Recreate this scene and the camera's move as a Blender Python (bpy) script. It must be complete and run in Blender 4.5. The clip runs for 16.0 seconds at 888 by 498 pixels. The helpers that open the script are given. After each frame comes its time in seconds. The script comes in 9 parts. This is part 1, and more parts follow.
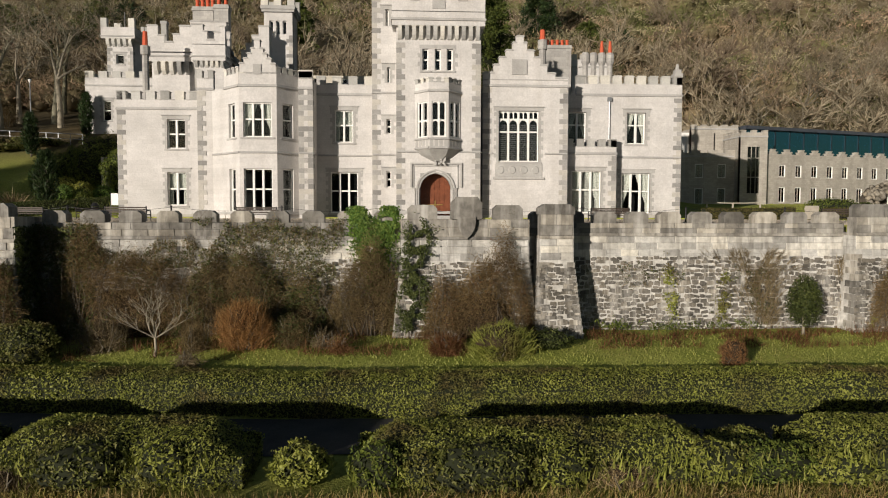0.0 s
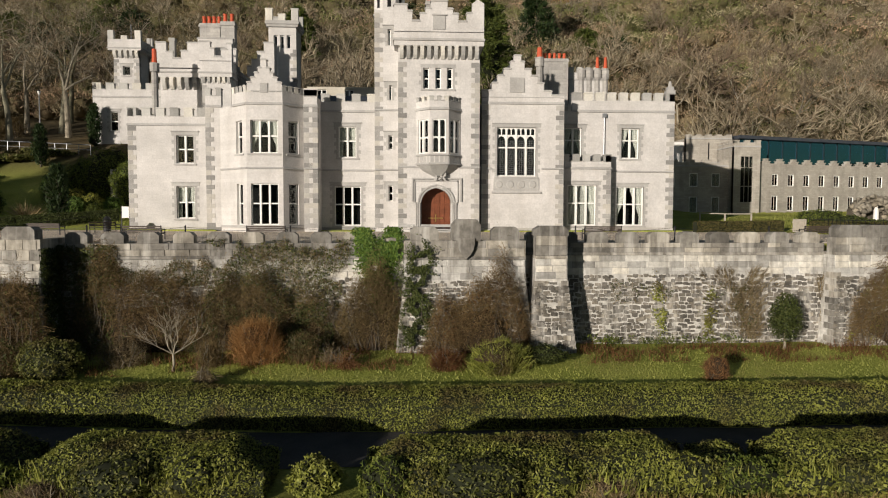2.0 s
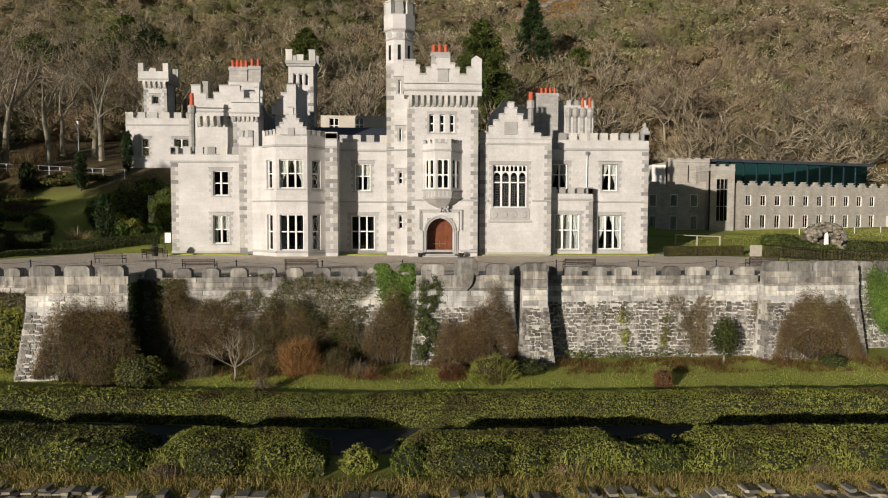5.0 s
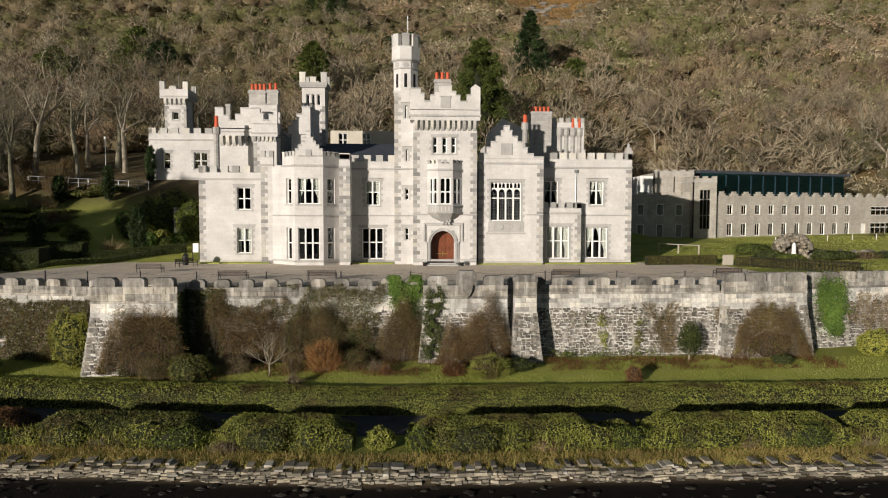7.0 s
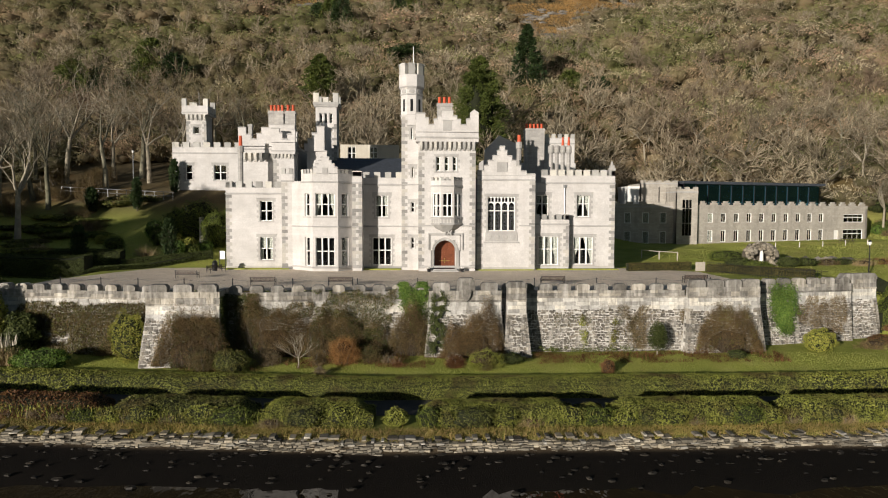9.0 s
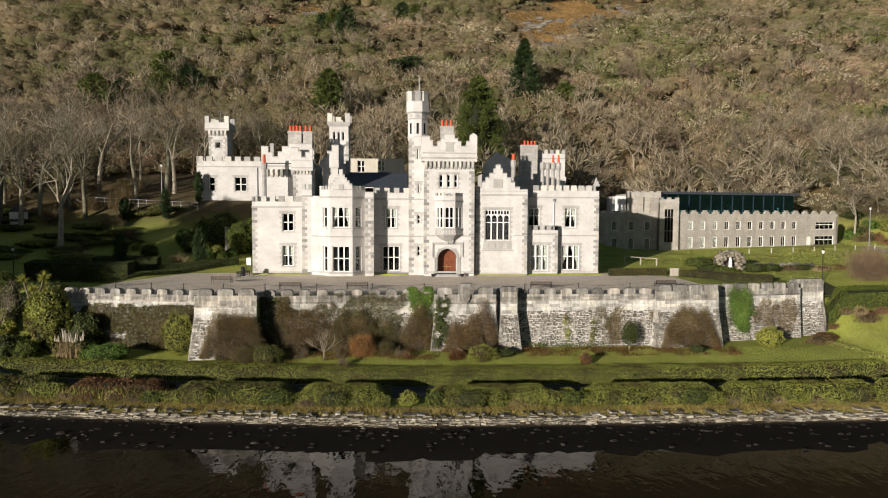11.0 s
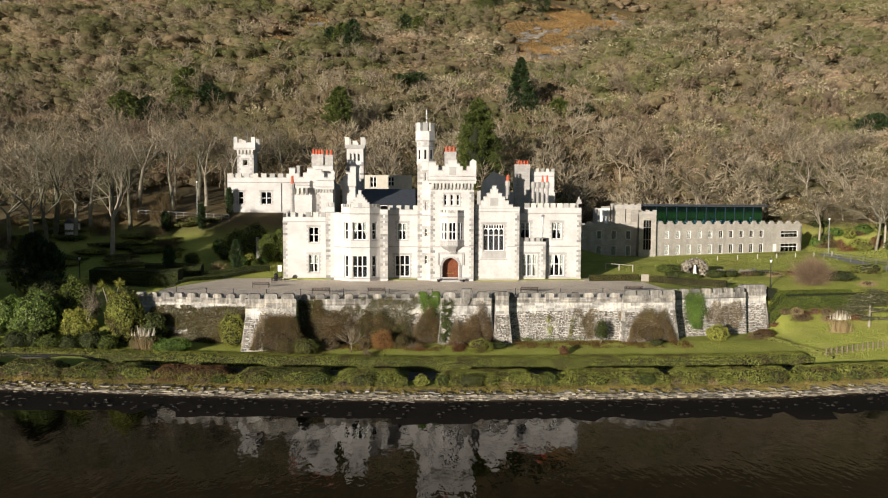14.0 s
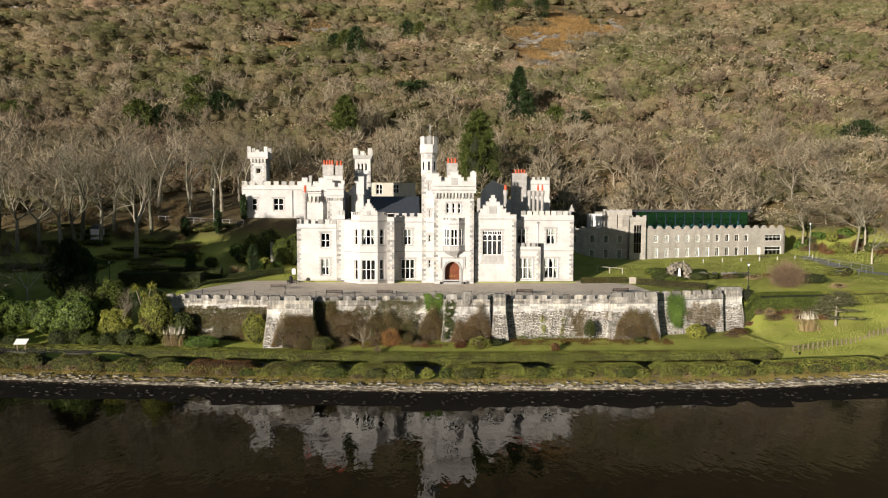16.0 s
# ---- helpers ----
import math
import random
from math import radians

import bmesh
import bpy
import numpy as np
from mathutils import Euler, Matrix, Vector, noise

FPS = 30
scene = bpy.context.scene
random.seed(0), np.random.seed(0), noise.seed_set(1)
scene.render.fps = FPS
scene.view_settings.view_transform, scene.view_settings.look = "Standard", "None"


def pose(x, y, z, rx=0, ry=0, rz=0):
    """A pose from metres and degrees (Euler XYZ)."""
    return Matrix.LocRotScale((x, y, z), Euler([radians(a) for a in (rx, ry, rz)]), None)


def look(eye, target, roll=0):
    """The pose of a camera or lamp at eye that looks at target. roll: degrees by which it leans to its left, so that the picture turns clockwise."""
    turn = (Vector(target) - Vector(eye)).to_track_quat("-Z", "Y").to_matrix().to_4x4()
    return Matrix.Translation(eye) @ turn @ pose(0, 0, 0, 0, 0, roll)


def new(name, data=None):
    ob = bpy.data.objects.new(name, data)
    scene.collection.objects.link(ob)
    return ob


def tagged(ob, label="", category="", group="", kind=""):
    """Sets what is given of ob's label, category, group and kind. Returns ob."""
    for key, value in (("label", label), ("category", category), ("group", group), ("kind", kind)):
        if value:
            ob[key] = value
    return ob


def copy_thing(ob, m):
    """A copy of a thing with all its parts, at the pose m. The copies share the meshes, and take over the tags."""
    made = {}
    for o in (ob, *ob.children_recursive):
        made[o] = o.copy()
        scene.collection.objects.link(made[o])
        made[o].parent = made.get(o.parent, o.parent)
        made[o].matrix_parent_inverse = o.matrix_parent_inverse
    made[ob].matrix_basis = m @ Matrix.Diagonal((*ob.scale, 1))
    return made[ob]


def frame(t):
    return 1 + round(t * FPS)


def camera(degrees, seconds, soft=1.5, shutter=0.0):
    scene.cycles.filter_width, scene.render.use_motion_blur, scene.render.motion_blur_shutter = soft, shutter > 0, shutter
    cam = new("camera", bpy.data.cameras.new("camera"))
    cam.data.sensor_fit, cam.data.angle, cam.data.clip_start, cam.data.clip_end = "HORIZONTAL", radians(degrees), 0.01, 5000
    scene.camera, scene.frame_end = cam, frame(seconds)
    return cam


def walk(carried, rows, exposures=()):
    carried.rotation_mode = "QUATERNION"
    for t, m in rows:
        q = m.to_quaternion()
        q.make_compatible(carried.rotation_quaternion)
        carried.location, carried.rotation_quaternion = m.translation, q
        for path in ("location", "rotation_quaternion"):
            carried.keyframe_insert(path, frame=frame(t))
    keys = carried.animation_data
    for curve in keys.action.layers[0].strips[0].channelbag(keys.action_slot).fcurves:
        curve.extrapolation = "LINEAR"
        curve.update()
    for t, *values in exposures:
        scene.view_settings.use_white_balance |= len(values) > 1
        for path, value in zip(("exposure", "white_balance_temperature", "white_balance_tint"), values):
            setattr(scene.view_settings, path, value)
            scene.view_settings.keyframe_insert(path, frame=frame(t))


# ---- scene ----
cam = camera(66.6, 16.0, 1.1)
METRES, EYE, TILT, LEAN, TURN = 54.0, 0.55, 0.0, 0.0, -2.8
ROWS = [
    (0.0, 0.0, 0.0, 0.0, 0.01, -3.15, -0.14),
    (0.5, -0.0001, -0.0024, 0.0037, -0.01, -3.16, -0.13),
    (1.0, -0.0004, -0.0077, 0.0081, -0.02, -3.16, -0.12),
    (1.5, -0.0007, -0.0172, 0.0133, -0.02, -3.16, -0.12),
    (2.0, -0.0012, -0.0307, 0.0185, -0.04, -3.16, -0.13),
    (2.5, -0.0019, -0.0475, 0.0238, -0.06, -3.15, -0.13),
    (3.0, -0.0026, -0.0676, 0.0318, -0.06, -3.17, -0.14),
    (3.5, -0.0034, -0.0905, 0.04, -0.07, -3.18, -0.14),
    (4.0, -0.0046, -0.1155, 0.0476, -0.08, -3.17, -0.15),
    (6.5, -0.0101, -0.2548, 0.0802, -0.08, -3.22, -0.14),
    (7.0, -0.0113, -0.2838, 0.0859, -0.09, -3.24, -0.14),
    (7.5, -0.0124, -0.3147, 0.0917, -0.08, -3.26, -0.15),
    (8.0, -0.0136, -0.3478, 0.0976, -0.1, -3.26, -0.15),
    (8.5, -0.0148, -0.3837, 0.1036, -0.1, -3.28, -0.17),
    (9.0, -0.016, -0.4214, 0.1097, -0.11, -3.29, -0.18),
    (11.5, -0.0227, -0.6302, 0.1431, -0.09, -3.32, -0.2),
    (12.0, -0.0242, -0.6727, 0.1501, -0.09, -3.34, -0.21),
    (12.5, -0.0259, -0.7145, 0.157, -0.08, -3.36, -0.22),
    (13.0, -0.0276, -0.7558, 0.164, -0.08, -3.38, -0.22),
    (13.5, -0.0292, -0.7965, 0.1707, -0.07, -3.4, -0.22),
    (14.0, -0.0308, -0.8365, 0.1771, -0.06, -3.41, -0.22),
    (14.5, -0.0325, -0.8746, 0.1835, -0.05, -3.44, -0.23),
    (15.0, -0.034, -0.9104, 0.1896, -0.04, -3.46, -0.23),
    (15.5, -0.0353, -0.9443, 0.1955, -0.04, -3.48, -0.22),
    (16.0, -0.0365, -0.9746, 0.2013, -0.03, -3.5, -0.21),
]
walk(cam, [(t, pose(0, 0, EYE, TILT, LEAN, TURN) @ pose(METRES * x, METRES * y, METRES * z, 90 + pitch, roll, yaw)) for t, x, y, z, yaw, pitch, roll in ROWS],
     [(0, 0.0, 6450, 12), (4, 0.03, 6420, 12), (9, 0.23, 6350, 12), (12.5, 0.46, 6380, 12), (16, 0.60, 6420, 12)])

# ---- world, sun ----
SUN_AZ, SUN_EL = 37.5, 8.5            # the light travels towards +x +y
world = bpy.data.worlds.new("world")
scene.world = world
world.use_nodes = True
wn = world.node_tree
sky = wn.nodes.new("ShaderNodeTexSky")
sky.sky_type, sky.sun_disc = "NISHITA", False
sky.sun_elevation, sky.sun_rotation = radians(SUN_EL), radians(180 + SUN_AZ)
sky.air_density, sky.dust_density, sky.ozone_density = 1.0, 0.6, 1.0
wn.nodes["Background"].inputs["Strength"].default_value = 0.05
wn.links.new(sky.outputs[0], wn.nodes["Background"].inputs["Color"])
sun = new("sun", bpy.data.lights.new("sun", "SUN"))
sun.data.energy, sun.data.angle, sun.data.color = 4.9, radians(0.55), (1.0, 0.91, 0.78)
az, el = radians(SUN_AZ), radians(SUN_EL)
way = Vector((math.sin(az) * math.cos(el), math.cos(az) * math.cos(el), -math.sin(el)))
sun.matrix_world = look(Vector((0, 0, 60)) - way * 80, Vector((0, 0, 60)))


# ---- materials ----
def mat(name, rough=0.8, metal=0.0):
    m = bpy.data.materials.new(name)
    m.use_nodes = True
    b = m.node_tree.nodes["Principled BSDF"]
    b.inputs["Roughness"].default_value, b.inputs["Metallic"].default_value = rough, metal
    b.inputs["Specular IOR Level"].default_value = 0.3
    return m, m.node_tree, b


def node(nt, kind, **kw):
    n = nt.nodes.new(kind)
    for k, v in kw.items():
        n.inputs[k.replace("_", " ")].default_value = v
    return n


def ramp(nt, fac, stops):
    r = nt.nodes.new("ShaderNodeValToRGB")
    e = r.color_ramp.elements
    while len(e) < len(stops):
        e.new(0.5)
    for el_, (p, c) in zip(e, stops):
        el_.position, el_.color = p, (*c, 1)
    nt.links.new(fac, r.inputs["Fac"])
    return r.outputs["Color"]


def mix(nt, fac, a, b, how="MIX"):
    m = nt.nodes.new("ShaderNodeMix")
    m.data_type, m.blend_type = "RGBA", how
    for sock, v in ((m.inputs[0], fac), (m.inputs[6], a), (m.inputs[7], b)):
        if isinstance(v, (int, float)):
            sock.default_value = v
        elif isinstance(v, tuple):
            sock.default_value = (*v, 1)
        else:
            nt.links.new(v, sock)
    return m.outputs[2]


def place(nt, scale=(1, 1, 1)):
    g = nt.nodes.new("ShaderNodeNewGeometry")
    mp = nt.nodes.new("ShaderNodeMapping")
    mp.inputs["Scale"].default_value = scale
    nt.links.new(g.outputs["Position"], mp.inputs["Vector"])
    return mp.outputs[0], g


def noise_of(nt, scale, detail=4.0, stretch=(1, 1, 1), rough=0.55):
    v, _ = place(nt, stretch)
    n = node(nt, "ShaderNodeTexNoise", Scale=scale, Detail=detail, Roughness=rough)
    nt.links.new(v, n.inputs["Vector"])
    return n.outputs["Fac"]


def bump(nt, b, height, strength=0.3, dist=0.02):
    n = node(nt, "ShaderNodeBump", Strength=strength, Distance=dist)
    nt.links.new(height, n.inputs["Height"])
    nt.links.new(n.outputs[0], b.inputs["Normal"])


def piece_random(nt, island=False):
    if island:
        return nt.nodes.new("ShaderNodeNewGeometry").outputs["Random Per Island"]
    return nt.nodes.new("ShaderNodeObjectInfo").outputs["Random"]


def stone(name, lo, hi, stain, stain_amt=0.35, grain=9.0, courses=None, pieces=None, rough=0.85, speck=0.12, run_scale=1.3, spread=(0.6, 1.32)):
    """Weathered stone: two tones, fine grain, run-down streaks, perhaps faint courses or a tone for each piece."""
    m, nt, b = mat(name, rough)
    base = ramp(nt, noise_of(nt, 0.55, 5), [(0.3, lo), (0.7, hi)])
    fine = ramp(nt, noise_of(nt, grain, 6), [(0.25, (1 - 1.3 * speck,) * 3), (0.75, (1 + 0.7 * speck,) * 3)])
    col = mix(nt, 1.0, base, fine, "MULTIPLY")
    run = ramp(nt, noise_of(nt, run_scale, 5, (1, 1, 0.13)), [(0.48, (0, 0, 0)), (0.72, (1, 1, 1))])
    sm = node(nt, "ShaderNodeMath")
    sm.operation = "MULTIPLY"
    sm.inputs[1].default_value = stain_amt
    nt.links.new(run, sm.inputs[0])
    col = mix(nt, sm.outputs[0], col, stain)
    height = noise_of(nt, grain * 1.7, 5)
    if courses:
        w, h, amt = courses
        g = nt.nodes.new("ShaderNodeNewGeometry")
        sp = nt.nodes.new("ShaderNodeSeparateXYZ")
        nt.links.new(g.outputs["Position"], sp.inputs[0])
        ad = nt.nodes.new("ShaderNodeMath")
        nt.links.new(sp.outputs[0], ad.inputs[0]), nt.links.new(sp.outputs[1], ad.inputs[1])
        cb = nt.nodes.new("ShaderNodeCombineXYZ")
        nt.links.new(ad.outputs[0], cb.inputs[0]), nt.links.new(sp.outputs[2], cb.inputs[1])
        br = node(nt, "ShaderNodeTexBrick", Scale=1.0, Color1=(1 + amt, 1 + amt, 1 + amt, 1), Color2=(1 - amt, 1 - amt, 1 - 0.9 * amt, 1), Mortar=(1 - 1.6 * amt,) * 3 + (1,))
        br.inputs["Mortar Size"].default_value, br.inputs["Brick Width"].default_value, br.inputs["Row Height"].default_value = 0.012, w, h
        nt.links.new(cb.outputs[0], br.inputs["Vector"])
        col = mix(nt, 1.0, col, br.outputs["Color"], "MULTIPLY")
    if pieces is not None:
        tone = ramp(nt, piece_random(nt, pieces), [(0.0, (spread[0],) * 3), (0.5, (1.0, 1.0, 1.0)), (1.0, (spread[1], spread[1] * 0.97, spread[1] * 0.91))])
        col = mix(nt, 1.0, col, tone, "MULTIPLY")
    nt.links.new(col, b.inputs["Base Color"])
    bump(nt, b, height, 0.35, 0.02)
    return m


def plain(name, col, rough=0.6, metal=0.0, vary=0.12, scale=6.0):
    m, nt, b = mat(name, rough, metal)
    lo, hi = tuple(c * (1 - vary) for c in col), tuple(min(1, c * (1 + vary)) for c in col)
    nt.links.new(ramp(nt, noise_of(nt, scale, 5), [(0.3, lo), (0.7, hi)]), b.inputs["Base Color"])
    bump(nt, b, noise_of(nt, scale * 5, 3), 0.1, 0.01)
    return m


def leafy(name, tones, big=0.35, patch=None, rough=0.6, spec=0.22):
    """Leaves or twigs: each island its own tone, drifting over the place."""
    m, nt, b = mat(name, rough)
    col = ramp(nt, piece_random(nt, True), [(i / (len(tones) - 1), c) for i, c in enumerate(tones)])
    drift = ramp(nt, noise_of(nt, big, 4), [(0.3, (0.7, 0.7, 0.7)), (0.7, (1.25, 1.25, 1.2))])
    col = mix(nt, 1.0, col, drift, "MULTIPLY")
    if patch:
        f = ramp(nt, noise_of(nt, patch[1], 4), [(0.5, (0, 0, 0)), (0.66, (1, 1, 1))])
        col = mix(nt, f, col, patch[0])
    nt.links.new(col, b.inputs["Base Color"])
    b.inputs["Specular IOR Level"].default_value = spec
    # thin leaves and twigs pass some of the light
    tl, ms = nt.nodes.new("ShaderNodeBsdfTranslucent"), nt.nodes.new("ShaderNodeMixShader")
    ms.inputs[0].default_value = 0.25
    nt.links.new(col, tl.inputs[0])
    nt.links.new(b.outputs[0], ms.inputs[1]), nt.links.new(tl.outputs[0], ms.inputs[2])
    nt.links.new(ms.outputs[0], nt.nodes["Material Output"].inputs[0])
    return m


def ground_mat(name, stops, scale, fine, rough=0.95, height=0.04):
    m, nt, b = mat(name, rough)
    col = ramp(nt, noise_of(nt, scale, 6), stops)
    f = ramp(nt, noise_of(nt, fine, 5), [(0.25, (0.65, 0.65, 0.65)), (0.75, (1.2, 1.2, 1.2))])
    nt.links.new(mix(nt, 1.0, col, f, "MULTIPLY"), b.inputs["Base Color"])
    b.inputs["Specular IOR Level"].default_value = 0.15
    bump(nt, b, noise_of(nt, fine * 1.5, 5), 0.6, height)
    return m


GRANITE = stone("pale_granite", (0.50, 0.484, 0.464), (0.635, 0.614, 0.592), (0.39, 0.36, 0.325), 0.30, courses=(0.75, 0.31, 0.035))
QUOIN = stone("grey_quoin_stone", (0.32, 0.31, 0.295), (0.42, 0.41, 0.39), (0.27, 0.26, 0.24), 0.3, pieces=False)
DRESSED = stone("dressed_limestone", (0.34, 0.33, 0.315), (0.46, 0.45, 0.43), (0.27, 0.26, 0.24), 0.35)
PARAPET = stone("parapet_granite", (0.43, 0.425, 0.40), (0.57, 0.56, 0.53), (0.26, 0.25, 0.23), 0.35, pieces=False)
CHIMNEY = stone("chimney_stone", (0.33, 0.32, 0.30), (0.45, 0.43, 0.40), (0.20, 0.19, 0.18), 0.4, courses=(0.6, 0.3, 0.12))
ANNEX = stone("annex_stone", (0.345, 0.32, 0.275), (0.46, 0.425, 0.37), (0.15, 0.14, 0.12), 0.3, courses=(0.5, 0.22, 0.10))
MORTAR = stone("lime_mortar", (0.44, 0.42, 0.38), (0.70, 0.68, 0.64), (0.17, 0.155, 0.125), 0.55, grain=5, speck=0.3, run_scale=3.4)
RENDERED = stone("cream_render", (0.50, 0.46, 0.38), (0.60, 0.56, 0.47), (0.33, 0.30, 0.24), 0.3)
RUBBLE = stone("rubble_stone", (0.085, 0.078, 0.066), (0.235, 0.215, 0.185), (0.52, 0.50, 0.46), 0.7, pieces=True, grain=6, speck=0.3, run_scale=3.4)
RUBBLE_ONE = stone("rubble_stone_single", (0.085, 0.078, 0.066), (0.235, 0.215, 0.185), (0.52, 0.50, 0.46), 0.7, pieces=False, grain=6, speck=0.3, run_scale=3.4)
COPING = stone("terrace_coping_stone", (0.13, 0.12, 0.105), (0.36, 0.34, 0.30), (0.60, 0.58, 0.54), 0.6, grain=4, pieces=False, speck=0.32, run_scale=2.6)
LIMEWASH = stone("limewashed_ashlar", (0.38, 0.37, 0.34), (0.64, 0.625, 0.59), (0.15, 0.14, 0.12), 0.65, courses=(0.8, 0.34, 0.12), grain=5, speck=0.25, run_scale=3.4)
LIMEBLOCK = stone("limewashed_block", (0.40, 0.385, 0.35), (0.66, 0.645, 0.605), (0.17, 0.155, 0.13), 0.7, grain=5, pieces=False, speck=0.25, run_scale=3.4)
WETSTONE = stone("wet_shore_stone", (0.012, 0.01, 0.008), (0.032, 0.028, 0.021), (0.009, 0.008, 0.006), 0.3, pieces=True, rough=0.6, speck=0.25)
# brown twigs with the dimness of the west wall put into their colour
SHADETWIG = leafy("shade_brown_twigs", [(0.028, 0.019, 0.011), (0.05, 0.034, 0.018), (0.085, 0.06, 0.032)], 0.5, rough=0.9, spec=0.05)
SHORE = stone("shore_stone", (0.085, 0.076, 0.058), (0.29, 0.262, 0.208), (0.06, 0.04, 0.033), 0.3, pieces=True, speck=0.25, spread=(0.35, 1.9))
TERRACOTTA = plain("terracotta", (0.52, 0.10, 0.045), 0.7)
SLATE = plain("roof_slate", (0.055, 0.062, 0.075), 0.5, 0.0, 0.3, 2.5)
LEAD = plain("lead_roof", (0.16, 0.165, 0.17), 0.6, 0.0, 0.2, 1.0)
WHITE = plain("white_paint", (0.78, 0.77, 0.74), 0.45, 0.0, 0.04)
CLOTH = plain("white_curtain", (0.72, 0.70, 0.66), 0.9, 0.0, 0.06)
# near-black backing colour stands for the darkness of deep, unlit rooms
ROOM_SHADE = plain("room_shade_black", (0.012, 0.012, 0.013), 0.9, 0.0, 0.2, 1.0)
DOORWOOD = plain("varnished_door_wood", (0.17, 0.055, 0.026), 0.4, 0.0, 0.25, 3.0)
IRON = plain("black_iron", (0.02, 0.02, 0.022), 0.5, 0.3)
BENCHWOOD = plain("dark_bench_slats", (0.06, 0.045, 0.035), 0.6)
BRASS = plain("brass", (0.6, 0.42, 0.15), 0.35, 1.0)
TIMBER = plain("weathered_timber", (0.22, 0.17, 0.12), 0.85, 0.0, 0.25)
STATUE = plain("white_marble", (0.78, 0.76, 0.72), 0.5, 0.0, 0.05)
STEEL = plain("grey_galvanised_steel", (0.35, 0.36, 0.37), 0.45, 0.7)
GRAVEL = ground_mat("terrace_gravel", [(0.3, (0.66, 0.56, 0.45)), (0.7, (0.79, 0.69, 0.575))], 0.5, 14, height=0.06)
PEBBLE = leafy("gravel_pebbles", [(0.54, 0.45, 0.35), (0.68, 0.59, 0.48), (0.78, 0.69, 0.58)], 0.4, rough=0.9, spec=0.1)
TARMAC = ground_mat("path_tarmac", [(0.3, (0.05, 0.05, 0.05)), (0.7, (0.085, 0.08, 0.075))], 0.8, 20, height=0.01)
PAVING = ground_mat("grey_paving", [(0.3, (0.24, 0.235, 0.225)), (0.7, (0.32, 0.31, 0.295))], 0.8, 12, height=0.01)
BARK = plain("grey_bark", (0.17, 0.15, 0.115), 0.9, 0.0, 0.3, 2.0)
PALEBARK = plain("pale_bark", (0.30, 0.265, 0.20), 0.85, 0.0, 0.25, 2.0)
DARKBARK = plain("dark_bark", (0.10, 0.085, 0.065), 0.9, 0.0, 0.3, 2.0)
HEDGE = leafy("hedge_leaves", [(0.10, 0.117, 0.022), (0.21, 0.23, 0.042), (0.30, 0.315, 0.062), (0.175, 0.193, 0.037), (0.34, 0.34, 0.095)], 0.6, ((0.13, 0.105, 0.035), 0.5), spec=0.25, rough=0.55)
# dark brown of the filler cores stands for shade inside leafless shrubs
TWIGSHADE = plain("shrub_shade_core", (0.035, 0.023, 0.012), 0.95, 0.0, 0.3, 3.0)
# near-black core colour makes the gaps between leaves read as shade
SHADECORE = plain("hedge_core", (0.015, 0.018, 0.007), 0.95, 0.0, 0.3, 3.0)
BUSHLEAF = leafy("laurel_leaves", [(0.045, 0.065, 0.013), (0.095, 0.125, 0.022), (0.17, 0.195, 0.036)], 0.5)
GLOSSLEAF = leafy("glossy_rhododendron_leaves", [(0.06, 0.105, 0.02), (0.12, 0.175, 0.034), (0.20, 0.255, 0.055)], 0.5, rough=0.4, spec=0.4)
IVY = leafy("ivy_leaves", [(0.05, 0.10, 0.02), (0.10, 0.17, 0.03), (0.16, 0.22, 0.045)], 0.7)
DARKLEAF = leafy("dark_ivy_leaves", [(0.03, 0.041, 0.012), (0.06, 0.077, 0.02), (0.11, 0.125, 0.038)], 0.7)
YELLOWLEAF = leafy("yellow_green_leaves", [(0.16, 0.19, 0.03), (0.28, 0.29, 0.06), (0.40, 0.36, 0.08)], 0.7)
CONIFER = leafy("conifer_needles", [(0.018, 0.034, 0.012), (0.03, 0.055, 0.018), (0.05, 0.075, 0.02)], 0.3)
GOLDCONIFER = leafy("green_cypress_foliage", [(0.05, 0.072, 0.016), (0.085, 0.11, 0.024), (0.125, 0.145, 0.034)], 0.4)
WALLTWIG = leafy("dim_brown_twigs", [(0.075, 0.052, 0.027), (0.14, 0.095, 0.048), (0.26, 0.18, 0.092), (0.12, 0.095, 0.04)], 0.6, rough=0.85, spec=0.08)
TWIG = leafy("brown_twigs", [(0.085, 0.06, 0.03), (0.145, 0.104, 0.052), (0.24, 0.175, 0.092), (0.125, 0.108, 0.044)], 0.5, rough=0.85, spec=0.08)
RUSSET = leafy("russet_twigs", [(0.13, 0.065, 0.03), (0.22, 0.115, 0.05), (0.31, 0.185, 0.09)], 0.5, rough=0.85, spec=0.1)
ORANGETWIG = leafy("orange_brown_twigs", [(0.18, 0.09, 0.035), (0.30, 0.16, 0.06), (0.42, 0.25, 0.11)], 0.5, rough=0.85, spec=0.1)
DRYGRASS = leafy("dry_grass", [(0.24, 0.17, 0.085), (0.36, 0.27, 0.14), (0.48, 0.38, 0.22)], 0.5)
PALETWIG = leafy("pale_twigs", [(0.11, 0.09, 0.06), (0.18, 0.15, 0.105), (0.27, 0.23, 0.165)], 0.3, rough=0.85, spec=0.1)
GRASSBLADE = leafy("grass_blades", [(0.20, 0.222, 0.05), (0.28, 0.30, 0.07), (0.36, 0.36, 0.10)], 0.25, ((0.19, 0.165, 0.055), 0.15), spec=0.2)
HILLTREE = leafy("hill_tree_limbs", [(0.21, 0.168, 0.115), (0.33, 0.28, 0.20), (0.48, 0.42, 0.31)], 0.03, ((0.20, 0.145, 0.10), 0.02), 0.9, 0.1)
